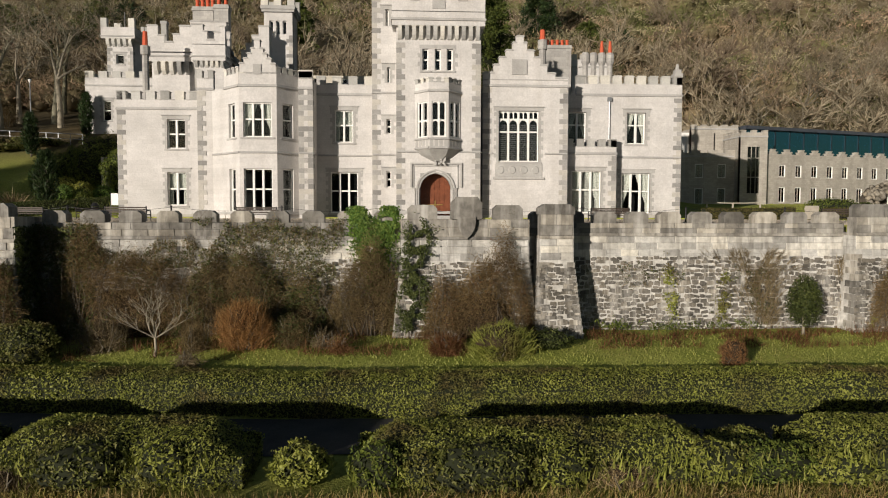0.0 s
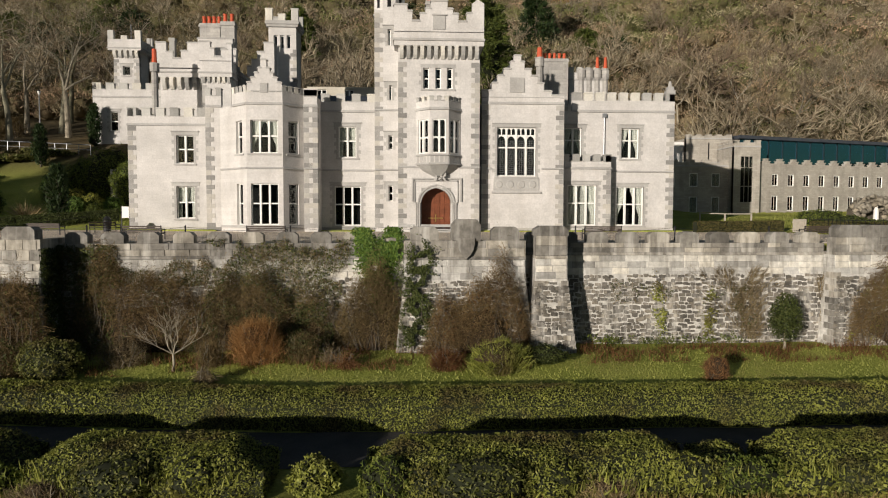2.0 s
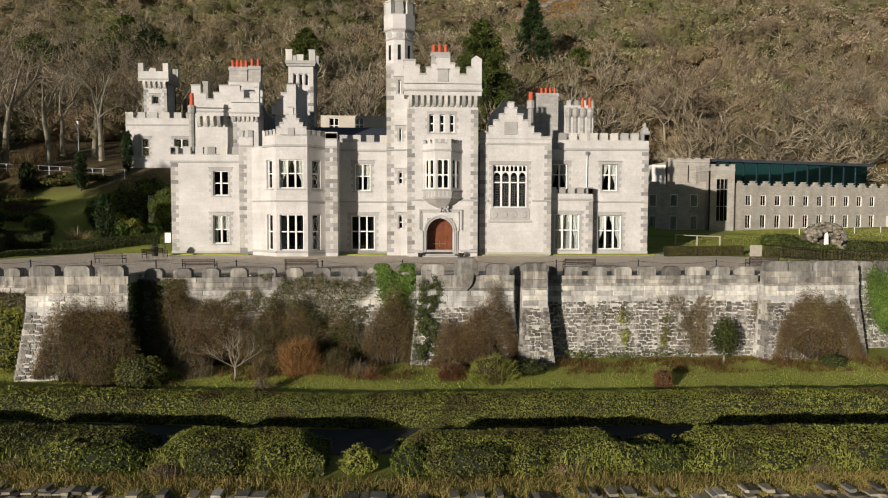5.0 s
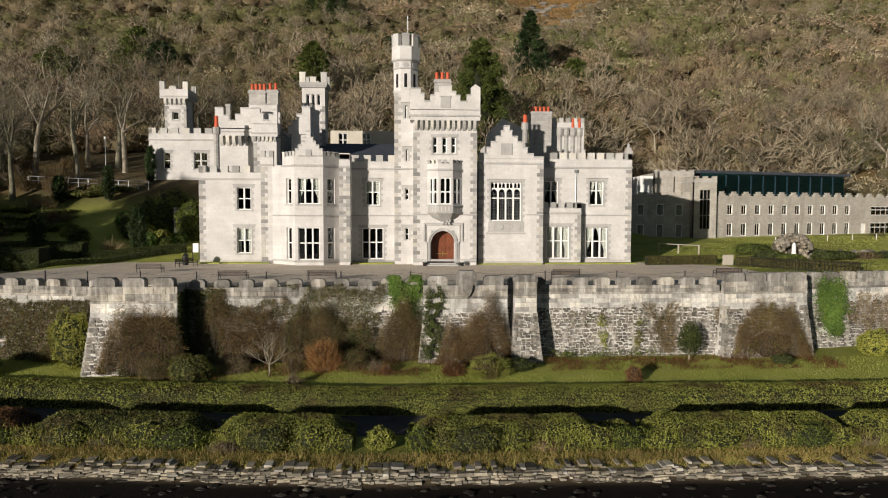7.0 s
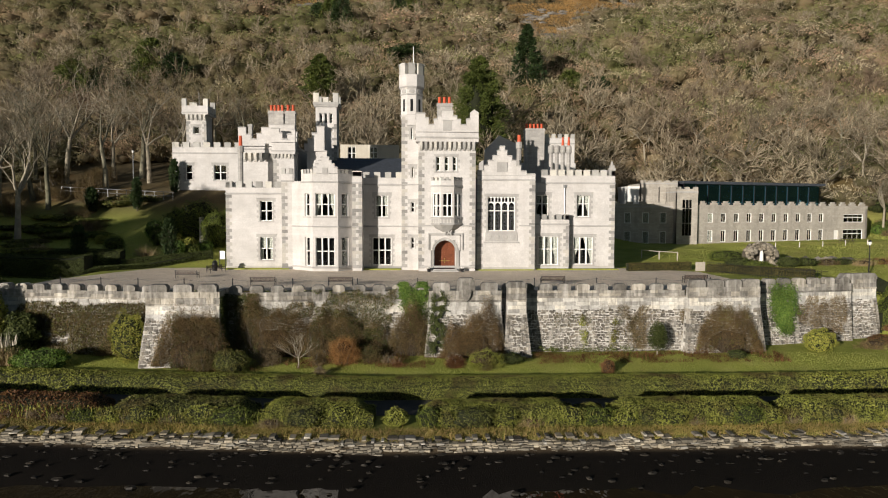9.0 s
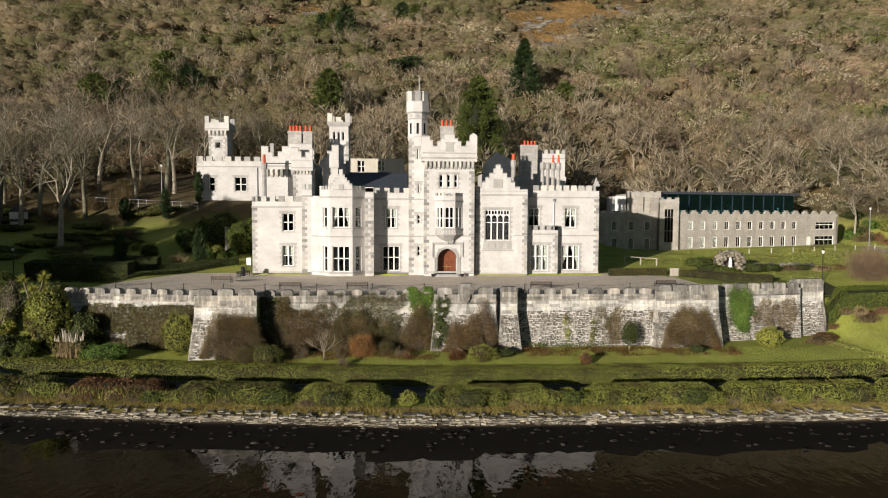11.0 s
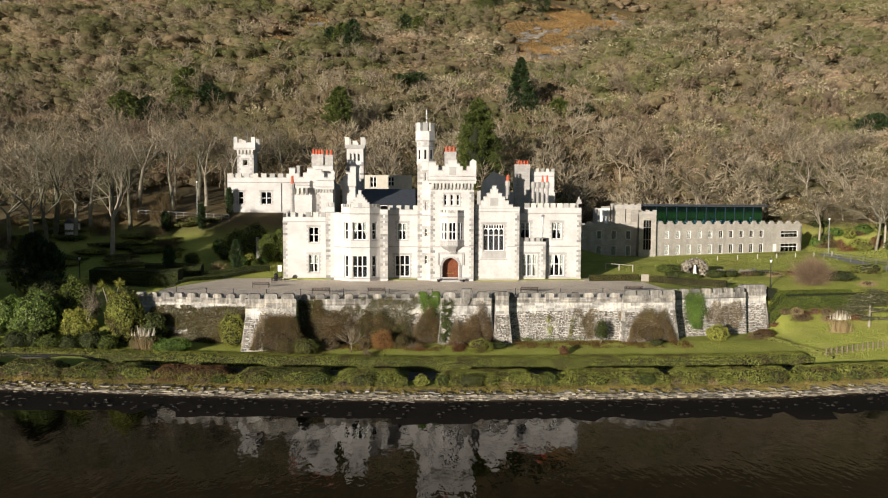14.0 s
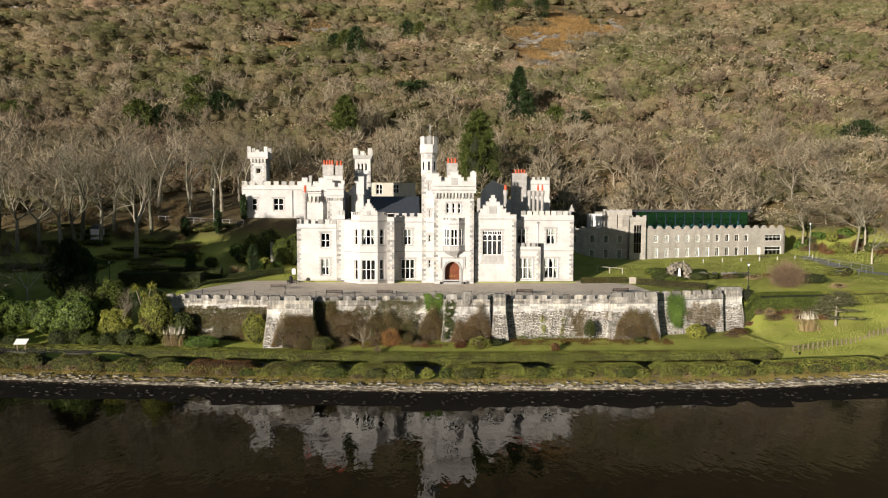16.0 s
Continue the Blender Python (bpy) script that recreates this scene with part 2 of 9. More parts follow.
WHITEBARK = plain("whitish_bark", (0.40, 0.355, 0.275), 0.85, 0.0, 0.25, 2.0)
LICHENBARK = plain("lichened_bark", (0.22, 0.205, 0.145), 0.9, 0.0, 0.35, 1.2)
MOSSBARK = plain("mossy_bark", (0.12, 0.115, 0.075), 0.9, 0.0, 0.4, 1.2)
BRACKEN = leafy("dead_bracken", [(0.07, 0.03, 0.016), (0.13, 0.055, 0.026), (0.19, 0.095, 0.045), (0.10, 0.075, 0.028)], 0.9, rough=0.85, spec=0.08)
STEMS = leafy("dead_climber_stems", [(0.12, 0.09, 0.05), (0.22, 0.17, 0.10), (0.32, 0.26, 0.16)], 0.7, rough=0.9, spec=0.08)


def crown_mat(name, tones, scale, drift):
    """Leafless crowns: one tone drifting from crown to crown, a little from twig to twig."""
    m, nt, b = mat(name, 0.95)
    n = len(tones)
    col = ramp(nt, noise_of(nt, scale, 2), [(0.28 + 0.44 * i / (n - 1), c) for i, c in enumerate(tones)])
    isl = ramp(nt, piece_random(nt, True), [(0, (0.88, 0.88, 0.88)), (1, (1.12, 1.12, 1.10))])
    col = mix(nt, 1.0, col, isl, "MULTIPLY")
    f = ramp(nt, noise_of(nt, drift[1], 3), [(0.38, (0, 0, 0)), (0.60, (1, 1, 1))])
    col = mix(nt, f, col, mix(nt, 0.35, drift[0], col))
    f2 = ramp(nt, noise_of(nt, drift[1] * 2.7, 3), [(0.50, (0, 0, 0)), (0.64, (0.7, 0.7, 0.7))])
    col = mix(nt, f2, col, mix(nt, 0.5, (0.25, 0.175, 0.125), col))
    tone = ramp(nt, noise_of(nt, drift[1] * 1.7, 4), [(0.3, (1.65, 1.65, 1.66)), (0.7, (2.65, 2.61, 2.52))])
    col = mix(nt, 1.0, col, tone, "MULTIPLY")
    nt.nodes.remove(b)
    # round twigs take and pass light on all sides
    di, tl, ms = nt.nodes.new("ShaderNodeBsdfDiffuse"), nt.nodes.new("ShaderNodeBsdfTranslucent"), nt.nodes.new("ShaderNodeMixShader")
    ms.inputs[0].default_value = 0.42
    nt.links.new(col, di.inputs[0]), nt.links.new(col, tl.inputs[0])
    nt.links.new(di.outputs[0], ms.inputs[1]), nt.links.new(tl.outputs[0], ms.inputs[2])
    nt.links.new(ms.outputs[0], nt.nodes["Material Output"].inputs[0])
    return m


HILLCROWNS = [
    crown_mat("grey_brown_crowns", [(0.12, 0.097, 0.066), (0.20, 0.168, 0.12), (0.145, 0.125, 0.082), (0.245, 0.21, 0.152)], 0.10, ((0.105, 0.108, 0.045), 0.011)),
    crown_mat("rosy_tan_crowns", [(0.20, 0.138, 0.10), (0.29, 0.205, 0.15), (0.235, 0.165, 0.115)], 0.10, ((0.16, 0.132, 0.075), 0.011)),
    crown_mat("pale_birch_crowns", [(0.25, 0.215, 0.155), (0.345, 0.30, 0.22), (0.285, 0.245, 0.175)], 0.10, ((0.19, 0.18, 0.095), 0.011)),
    crown_mat("olive_gorse_crowns", [(0.095, 0.10, 0.04), (0.14, 0.145, 0.06), (0.115, 0.115, 0.054)], 0.10, ((0.085, 0.105, 0.034), 0.011)),
    crown_mat("dark_heather_crowns", [(0.08, 0.06, 0.042), (0.11, 0.085, 0.06), (0.092, 0.076, 0.048)], 0.10, ((0.08, 0.085, 0.036), 0.011))]


def make_glass(name, tint, gloss_tint=(1, 1, 1), ior=1.5):
    m, nt, b = mat(name, 0.02)
    nt.nodes.remove(b)
    out = nt.nodes["Material Output"]
    tr = node(nt, "ShaderNodeBsdfTransparent", Color=(*tint, 1))
    gl = node(nt, "ShaderNodeBsdfGlossy", Roughness=0.03, Color=(*gloss_tint, 1))
    fr = node(nt, "ShaderNodeFresnel", IOR=ior)
    mx = nt.nodes.new("ShaderNodeMixShader")
    nt.links.new(fr.outputs[0], mx.inputs[0]), nt.links.new(tr.outputs[0], mx.inputs[1]), nt.links.new(gl.outputs[0], mx.inputs[2])
    nt.links.new(mx.outputs[0], out.inputs[0])
    return m


GLASS = make_glass("window_glass", (0.75, 0.78, 0.76))
TEAL = make_glass("teal_tinted_glass", (0.05, 0.30, 0.30), (0.22, 0.66, 0.9), 4.6)


def make_water():
    m, nt, b = mat("dark_lake_water", 0.03)
    b.inputs["Base Color"].default_value = (0.004, 0.003, 0.002, 1)
    b.inputs["IOR"].default_value = 1.33
    b.inputs["Specular IOR Level"].default_value = 0.28
    b.inputs["Roughness"].default_value = 0.0
    v, _ = place(nt, (1, 0.5, 1))
    a = node(nt, "ShaderNodeTexNoise", Scale=1.5, Detail=2.5, Roughness=0.45)
    c = node(nt, "ShaderNodeTexNoise", Scale=0.35, Detail=2.0, Roughness=0.5)
    nt.links.new(v, a.inputs["Vector"]), nt.links.new(v, c.inputs["Vector"])
    # calmer and livelier patches
    m2 = nt.nodes.new("ShaderNodeMath")
    m2.operation = "MULTIPLY"
    nt.links.new(a.outputs["Fac"], m2.inputs[0]), nt.links.new(c.outputs["Fac"], m2.inputs[1])
    bump(nt, b, m2.outputs[0], 0.5, 0.065)
    return m


WATER = make_water()


def make_ground():
    """Lawn, soil and hillside by height and drift."""
    m, nt, b = mat("grass_and_hillside", 0.95)
    b.inputs["Specular IOR Level"].default_value = 0.1
    lawn = ramp(nt, noise_of(nt, 0.35, 6), [(0.3, (0.25, 0.29, 0.055)), (0.55, (0.34, 0.365, 0.078)), (0.75, (0.41, 0.40, 0.12))])
    hill = ramp(nt, noise_of(nt, 0.05, 7), [(0.3, (0.065, 0.052, 0.031)), (0.52, (0.11, 0.088, 0.048)), (0.62, (0.15, 0.105, 0.046)), (0.75, (0.10, 0.092, 0.04))])
    _, g = place(nt)
    sp = nt.nodes.new("ShaderNodeSeparateXYZ")
    nt.links.new(g.outputs["Position"], sp.inputs[0])
    mr = node(nt, "ShaderNodeMapRange")
    mr.inputs[1].default_value, mr.inputs[2].default_value = 3.8, 7.5
    nt.links.new(sp.outputs[2], mr.inputs[0])
    col = mix(nt, mr.outputs[0], lawn, hill)
    mud = node(nt, "ShaderNodeMapRange")
    mud.inputs[1].default_value, mud.inputs[2].default_value = -6.15, -6.6
    nt.links.new(sp.outputs[2], mud.inputs[0])
    col = mix(nt, mud.outputs[0], col, (0.085, 0.065, 0.042))
    wet = node(nt, "ShaderNodeMapRange")
    wet.inputs[1].default_value, wet.inputs[2].default_value = -6.8, -6.93
    nt.links.new(sp.outputs[2], wet.inputs[0])
    col = mix(nt, wet.outputs[0], col, (0.012, 0.0095, 0.007))
    f = ramp(nt, noise_of(nt, 9, 6), [(0.25, (0.6, 0.6, 0.6)), (0.75, (1.2, 1.2, 1.2))])
    nt.links.new(mix(nt, 1.0, col, f, "MULTIPLY"), b.inputs["Base Color"])
    bump(nt, b, noise_of(nt, 14, 5), 0.8, 0.05)
    return m


GROUND = make_ground()


# ---- mesh helpers ----
class Mesh:
    """Collects boxes, prisms and loose faces for one mesh."""

    def __init__(self):
        self.v, self.f = [], []

    def add(self, verts, faces):
        n = len(self.v)
        self.v += [tuple(p) for p in verts]
        self.f += [tuple(n + i for i in f) for f in faces]
        return self

    def box(self, x0, x1, y0, y1, z0, z1):
        return self.add([(x, y, z) for z in (z0, z1) for y in (y0, y1) for x in (x0, x1)],
                        [(0, 2, 3, 1), (4, 5, 7, 6), (0, 1, 5, 4), (2, 6, 7, 3), (0, 4, 6, 2), (1, 3, 7, 5)])

    def prism(self, poly, z0, z1, top=None):
        """Upright prism on a ground outline (counter-clockwise); top: another outline above."""
        n = len(poly)
        top = top or poly
        return self.add([(x, y, z0) for x, y in poly] + [(x, y, z1) for x, y in top],
                        [tuple(range(n))[::-1], tuple(range(n, 2 * n))] + [(i, (i + 1) % n, n + (i + 1) % n, n + i) for i in range(n)])

    def slab(self, outline, y0, y1):
        """An outline in x and z, drawn out from y0 to y1."""
        n = len(outline)
        return self.add([(x, y0, z) for x, z in outline] + [(x, y1, z) for x, z in outline],
                        [tuple(range(n)), tuple(range(n, 2 * n))[::-1]] + [(i, n + i, n + (i + 1) % n, (i + 1) % n) for i in range(n)])

    def tube(self, x, y, z0, z1, r0, r1, n=8, turn=0.0):
        a = [(math.cos(turn + 2 * math.pi * i / n), math.sin(turn + 2 * math.pi * i / n)) for i in range(n)]
        return self.prism([(x + r0 * c, y + r0 * s) for c, s in a], z0, z1, [(x + r1 * c, y + r1 * s) for c, s in a])

    def rod(self, p, q, r, n=5):
        p, q = Vector(p), Vector(q)
        d = (q - p).normalized()
        a = d.orthogonal().normalized()
        c = d.cross(a)
        ring = [a * math.cos(2 * math.pi * i / n) * r + c * math.sin(2 * math.pi * i / n) * r for i in range(n)]
        return self.add([p + o for o in ring] + [q + o for o in ring],
                        [tuple(range(n))[::-1], tuple(range(n, 2 * n))] + [(i, (i + 1) % n, n + (i + 1) % n, n + i) for i in range(n)])

    def data(self, name, material):
        me = bpy.data.meshes.new(name)
        me.from_pydata(self.v, [], self.f)
        me.materials.append(material)
        return me


def basis_of(ob):
    return ob.matrix_basis if ob.parent is None else ob.parent.matrix_basis @ ob.matrix_parent_inverse @ ob.matrix_basis


def part(name, mesh, material, parent, label="", here=False, kind=""):
    """One mesh object under a thing or part. here: its points are in the parent's own space."""
    data = mesh.data(name, material) if isinstance(mesh, Mesh) else mesh
    ob = new(name, data)
    if parent is not None:
        ob.parent = parent
        if not here:
            ob.matrix_parent_inverse = basis_of(parent).inverted()
    if label or kind:
        tagged(ob, label, kind=kind)
    return ob


def thing(name, at, label, category, group="", kind=""):
    ob = new(name)
    ob.empty_display_size = 0.3
    ob.matrix_basis = Matrix.Translation(at)
    return tagged(ob, label, category, group, kind)


def solid(name, mesh, material, label, category, kind="", group=""):
    return tagged(part(name, mesh, material, None), label, category, group, kind)


def soup(name, verts, tris, material, flat=False):
    """A mesh from arrays of points and triangles."""
    verts, tris = np.asarray(verts, np.float32), np.asarray(tris, np.int32)
    me = bpy.data.meshes.new(name)
    me.vertices.add(len(verts))
    me.vertices.foreach_set("co", verts.ravel())
    me.loops.add(tris.size)
    me.loops.foreach_set("vertex_index", tris.ravel())
    me.polygons.add(len(tris))
    me.polygons.foreach_set("loop_start", np.arange(0, tris.size, 3, dtype=np.int32))
    me.polygons.foreach_set("loop_total", np.full(len(tris), 3, np.int32))
    me.update(calc_edges=True)
    if flat:
        me.shade_flat()
    me.materials.append(material)
    return me


def joined(pairs):
    vs, fs, n = [], [], 0
    for v, f in pairs:
        vs.append(v), fs.append(f + n)
        n += len(v)
    return np.concatenate(vs), np.concatenate(fs)


def unit(a):
    return a / np.maximum(np.linalg.norm(a, axis=1, keepdims=True), 1e-9)


def leaves(rng, points, normals, size, vary=0.35, flat=0.6):
    """A pointed four-cornered leaf at each point, lying roughly along its surface."""
    n = len(points)
    nr = unit(normals + rng.normal(0, flat, (n, 3)))
    t = unit(np.cross(nr, rng.normal(0, 1, (n, 3))))
    s = np.cross(nr, t)
    ln = (size * (1 + rng.uniform(-vary, vary, n)))[:, None]
    v = np.stack([points - t * ln * 0.5, points + s * ln * 0.3, points + t * ln * 0.5 + nr * ln * 0.08, points - s * ln * 0.3], 1).reshape(-1, 3)
    k = np.arange(n)[:, None] * 4
    return v, np.concatenate([k + [0, 1, 2], k + [0, 2, 3]], 0)


def leaf_tris(rng, points, normals, size, vary=0.4, flat=0.75):
    """A small three-cornered leaf at each point."""
    n = len(points)
    nr = unit(normals + rng.normal(0, flat, (n, 3)))
    t = unit(np.cross(nr, rng.normal(0, 1, (n, 3))))
    s = np.cross(nr, t)
    ln = (size * (1 + rng.uniform(-vary, vary, n)))[:, None]
    v = np.stack([points - t * ln * 0.5 - s * ln * 0.28, points - t * ln * 0.5 + s * ln * 0.28, points + t * ln * 0.5], 1).reshape(-1, 3)
    return v, np.arange(3 * n).reshape(-1, 3)


def blades(rng, start, end, width):
    """A thin pointed blade from each start to each end."""
    n = len(start)
    d = unit(end - start)
    s = unit(np.cross(d, rng.normal(0, 1, (n, 3)))) * (width * rng.uniform(0.6, 1.4, n))[:, None] * 0.5
    v = np.stack([start - s, start + s, end], 1).reshape(-1, 3)
    return v, np.arange(3 * n).reshape(-1, 3)


def limbs(segs, sides=4):
    """Tapered limbs from rows of two ends and two radii."""
    segs = np.asarray(segs, float)
    p, q, r0, r1 = segs[:, :3], segs[:, 3:6], segs[:, 6:7], segs[:, 7:8]
    d = unit(q - p)
    ref = np.where(np.abs(d[:, 2:3]) < 0.9, [[0.0, 0.0, 1.0]], [[1.0, 0.0, 0.0]])
    a = unit(np.cross(d, ref))
    b = np.cross(d, a)
    n = len(segs)
    rings = []
    for base, r in ((p, r0), (q, r1)):
        for i in range(sides):
            c, s = math.cos(2 * math.pi * i / sides), math.sin(2 * math.pi * i / sides)
            rings.append(base + a * r * c + b * r * s)
    v = np.stack(rings, 1).reshape(-1, 3)
    k = np.arange(n)[:, None] * 2 * sides
    f = []
    for i in range(sides):
        j = (i + 1) % sides
        f += [k + [i, j, sides + j], k + [i, sides + j, sides + i]]
    return v, np.concatenate(f, 0)


def grow(rng, height, girth, levels=4, spread=0.6, fork=(2, 4), rise=0.25, first=0.32):
    """A bare tree: its limbs, and the ends and ways of its last twigs."""
    segs, tips = [], []
    todo = [(np.zeros(3), np.array([rng.normal(0, 0.05), rng.normal(0, 0.05), 1.0]), height * first, girth, 0)]
    while todo:
        p, d, ln, r, lev = todo.pop()
        bits = 3 if lev < 2 else 2
        for k in range(bits):
            d = d + rng.normal(0, 0.13 if lev else 0.05, 3) + np.array([0, 0, rise * 0.25])
            d /= np.linalg.norm(d)
            q = p + d * ln / bits
            r1 = r * (0.86 if bits == 3 else 0.78)
            segs.append((*p, *q, r, r1))
            p, r = q, r1
            if lev >= 1 and lev < levels and k < bits - 1 and rng.random() < 0.8:
                e = d + rng.normal(0, spread, 3)
                e /= np.linalg.norm(e)
                todo.append((p, e, ln * rng.uniform(0.5, 0.75), r * 0.55, lev + 1))
        if lev < levels:
            for _ in range(rng.integers(*fork) + (1 if lev == 0 else 0)):
                e = d + rng.normal(0, spread, 3) * np.array([1, 1, 0.6])
                e /= np.linalg.norm(e)
                todo.append((p, e, ln * rng.uniform(0.62, 0.88), r * rng.uniform(0.55, 0.75), lev + 1))
        else:
            tips.append((p, d, ln))
    return np.array(segs), tips


def twigs_of(rng, tips, each, width, reach=0.9):
    p = np.repeat(np.array([t[0] for t in tips]), each, 0)
    d = np.repeat(np.array([t[1] for t in tips]), each, 0)
    ln = np.repeat(np.array([t[2] for t in tips]), each)
    back = p - d * (ln * rng.uniform(0, 0.8, len(p)))[:, None]
    e = unit(d + rng.normal(0, 0.55, d.shape) + [0, 0, 0.15])
    return blades(rng, back, back + e * (ln * reach * rng.uniform(0.5, 1.3, len(p)))[:, None], width)


def arc(a, b, n):
    return [a + (b - a) * i / n for i in range(n + 1)]


def table(x, rows):
    """A value read off a line through rows of (x, value)."""
    return float(np.interp(x, [r[0] for r in rows], [r[1] for r in rows]))


# ---- ground, lake, terrace ----
WATER_Z = -7.0
SHIFT = [(-120, 14.0), (-50, 6.5), (-28, 3.2), (-20, 1.9), (-4, 0.0), (30, 0.0), (45, 2.0), (120, 9.0)]     # how far the shore lies back
WALL_LINE = [(-60, 36.5), (-36, 33.8), (-31, 33.0), (-22.3, 31.6), (-14, 31.4), (20.5, 31.2), (26.8, 32.4), (28.5, 33.4), (36.5, 34.85), (36.9, 36.1), (40.2, 36.5), (60, 38.4)]
WALL_L, WALL_R = -35.6, 40.6
FRONT = [(-200, -12), (0, -9.3), (5.0, -7.7), (7.2, -7.06), (8.0, -6.985), (12.8, -6.96), (13.8, -6.93), (14.05, -6.72), (14.55, -6.32), (16.2, -6.24), (22.0, -6.25), (24.0, -5.5), (29, -4.95), (31, -4.85)]
LEFT_UP = [(31, -5.3), (42, -3.0), (50, -0.6), (54, 0.2), (57, 0.7), (65, 2.3), (72, 5.6), (79, 9.3), (90, 12.0), (120, 22), (250, 79), (440, 165), (600, 275), (800, 430), (1600, 700)]
RIGHT_UP = [(28, -4.9), (33, -3.6), (37, -1.7), (46, 0.0), (60, 0.6), (75, 1.4), (82, 1.7), (99, 2.3), (109, 12.0), (125, 22.5), (250, 79), (440, 165), (600, 275), (800, 430), (1600, 700)]
MID_UP = [(30, 0.0), (58, 0.0), (75, 1.4), (90, 10.5), (120, 21), (250, 79), (440, 165), (600, 275), (800, 430), (1600, 700)]


def smooth(a, b, x):
    t = min(1.0, max(0.0, (x - a) / (b - a)))
    return t * t * (3 - 2 * t)


def height(x, y):
    low = table(y - table(x, SHIFT), FRONT)
    wl = table(x, WALL_LINE)
    left, right, mid = table(y, LEFT_UP), table(y, RIGHT_UP), table(y, MID_UP)
    side_l = 1 - smooth(-38, WALL_L + 1.2, x)
    side_r = smooth(WALL_R - 0.8, 42.3, x)
    back_l = 1 - smooth(-26, -20, x)
    back_r = smooth(24, 34, x)
    up = mid
    if y > wl:
        gl = left if y > 53 else max(left, 0.0) if y > 40 else 0.0
        up = up + (gl - up) * back_l
        gr = right if y > 46 else 0.0
        up = up + (gr - up) * back_r
        up = up + (left - up) * side_l
        up = up + (right - up) * side_r
    t = smooth(wl + 0.25, wl + 0.6, y)
    z = low + ((up if y > wl else 0.0) - low) * t if y > wl else low
    if y > wl - 9:
        z = z + (max(low, left) - z) * side_l
        z = z + (max(low, right) - z) * side_r
    if y > 95:
        k = min(1.0, (y - 95) / 60)
        z += k * (7.0 * noise.noise((x * 0.012, y * 0.012, 3)) + 3.0 * noise.noise((x * 0.04, y * 0.04, 7)))
        z += k * 0.03 * max(0, -x - 20) * 0.2
    else:
        z += 0.05 * noise.noise((x * 0.35, y * 0.35, 1)) if not (wl < y < 56 and -36 < x < 40) else 0.0
    return z


def build_ground():
    xs = sorted(set(arc(-60, 64, 124) + arc(-200, -60, 35) + arc(64, 220, 39) + arc(-900, -200, 28) + arc(220, 900, 28)))
    offs = sorted(set(arc(-70, -18, 20) + arc(-18, -0.4, 36) + [0.2, 0.42, 0.64, 1.0] + arc(2, 30, 28) + arc(30, 70, 27) + arc(70, 180, 28) + arc(180, 480, 30) + arc(480, 1500, 30)))
    m = Mesh()
    nx = len(xs)
    for o in offs:
        for x in xs:
            wl = table(x, WALL_LINE)
            k = 1 - smooth(15, 40, o) if o > 0 else 1 - smooth(4, 14, -o)
            y = 31.0 + o + (wl - 31.0) * k
            m.v.append((x, y, height(x, y)))
    m.f = [(j * nx + i, j * nx + i + 1, (j + 1) * nx + i + 1, (j + 1) * nx + i) for j in range(len(offs) - 1) for i in range(nx - 1)]
    ob = solid("ground", m, GROUND, "green winter lawn rising into a scrubby brown hillside", "ground", "structure")
    for p in ob.data.polygons:
        p.use_smooth = True


build_ground()
m = Mesh()
m.add([(-1500, -1500, WATER_Z), (1500, -1500, WATER_Z), (1500, 60, WATER_Z), (-1500, 60, WATER_Z)], [(0, 1, 2, 3)])
solid("water", m, WATER, "dark peaty lake water with faint ripples", "lake", "structure")


# unseen ridge behind the camera, keeping the bright horizon out of the panes
m = Mesh()
ridge = 48
for i in range(ridge + 1):
    a = math.pi * (0.94 + 1.12 * i / ridge)
    top = 88 + 34 * noise.noise((i * 0.31, 4.2, 0.0)) + 12 * noise.noise((i * 0.9, 1.2, 0.0))
    for r, z in ((1150, -9.0), (1250, 0.45 * top), (1360, top), (1490, top * 0.6)):
        m.v.append((r * math.cos(a), r * math.sin(a), z))
m.f = [(i * 4 + k, (i + 1) * 4 + k, (i + 1) * 4 + k + 1, i * 4 + k + 1) for i in range(ridge) for k in range(3)]
for p in solid("far_hills", m, GROUND, "unseen brown hills across the lake, added to darken window reflections", "hills", "structure").data.polygons:
    p.use_smooth = True


def ribbon(xs, near, far, lift):
    m_ = Mesh()
    rows = 5
    for x in xs:
        a, b = near(x), far(x)
        for k in range(rows):
            y = a + (b - a) * k / (rows - 1)
            m_.v.append((x, y, lift + (height(x, y) if lift < 0.2 else 0)))
    m_.f = [(i * rows + k, (i + 1) * rows + k, (i + 1) * rows + k + 1, i * rows + k + 1) for i in range(len(xs) - 1) for k in range(rows - 1)]
    return m_


solid("path", ribbon(arc(-64, 66, 130), lambda x: 18.6 + table(x, SHIFT), lambda x: 21.9 + table(x, SHIFT), 0.03), TARMAC, "narrow dark path between two clipped hedges", "path", "structure")
m = Mesh()
outline = [(x, table(x, WALL_LINE) + 0.55) for x in (-34.6, -31, -22.3, -14, 0, 20.5, 26.8)] + [(28.6, 33.9), (28.6, 47.5), (21.0, 52.3), (21.0, 58.0), (-23.0, 58.0), (-28.8, 54.3), (-31.8, 48.0), (-34.3, 41.0)]
m.prism(outline, -0.02, 0.025)
solid("terrace", m, GRAVEL, "pale gravel terrace in front of the castle", "terrace", "structure")


def inside(x, y, poly):
    hit_ = False
    for (xa, ya), (xb, yb) in zip(poly, poly[1:] + poly[:1]):
        if (ya > y) != (yb > y) and x < xa + (y - ya) * (xb - xa) / (yb - ya):
            hit_ = not hit_
    return hit_


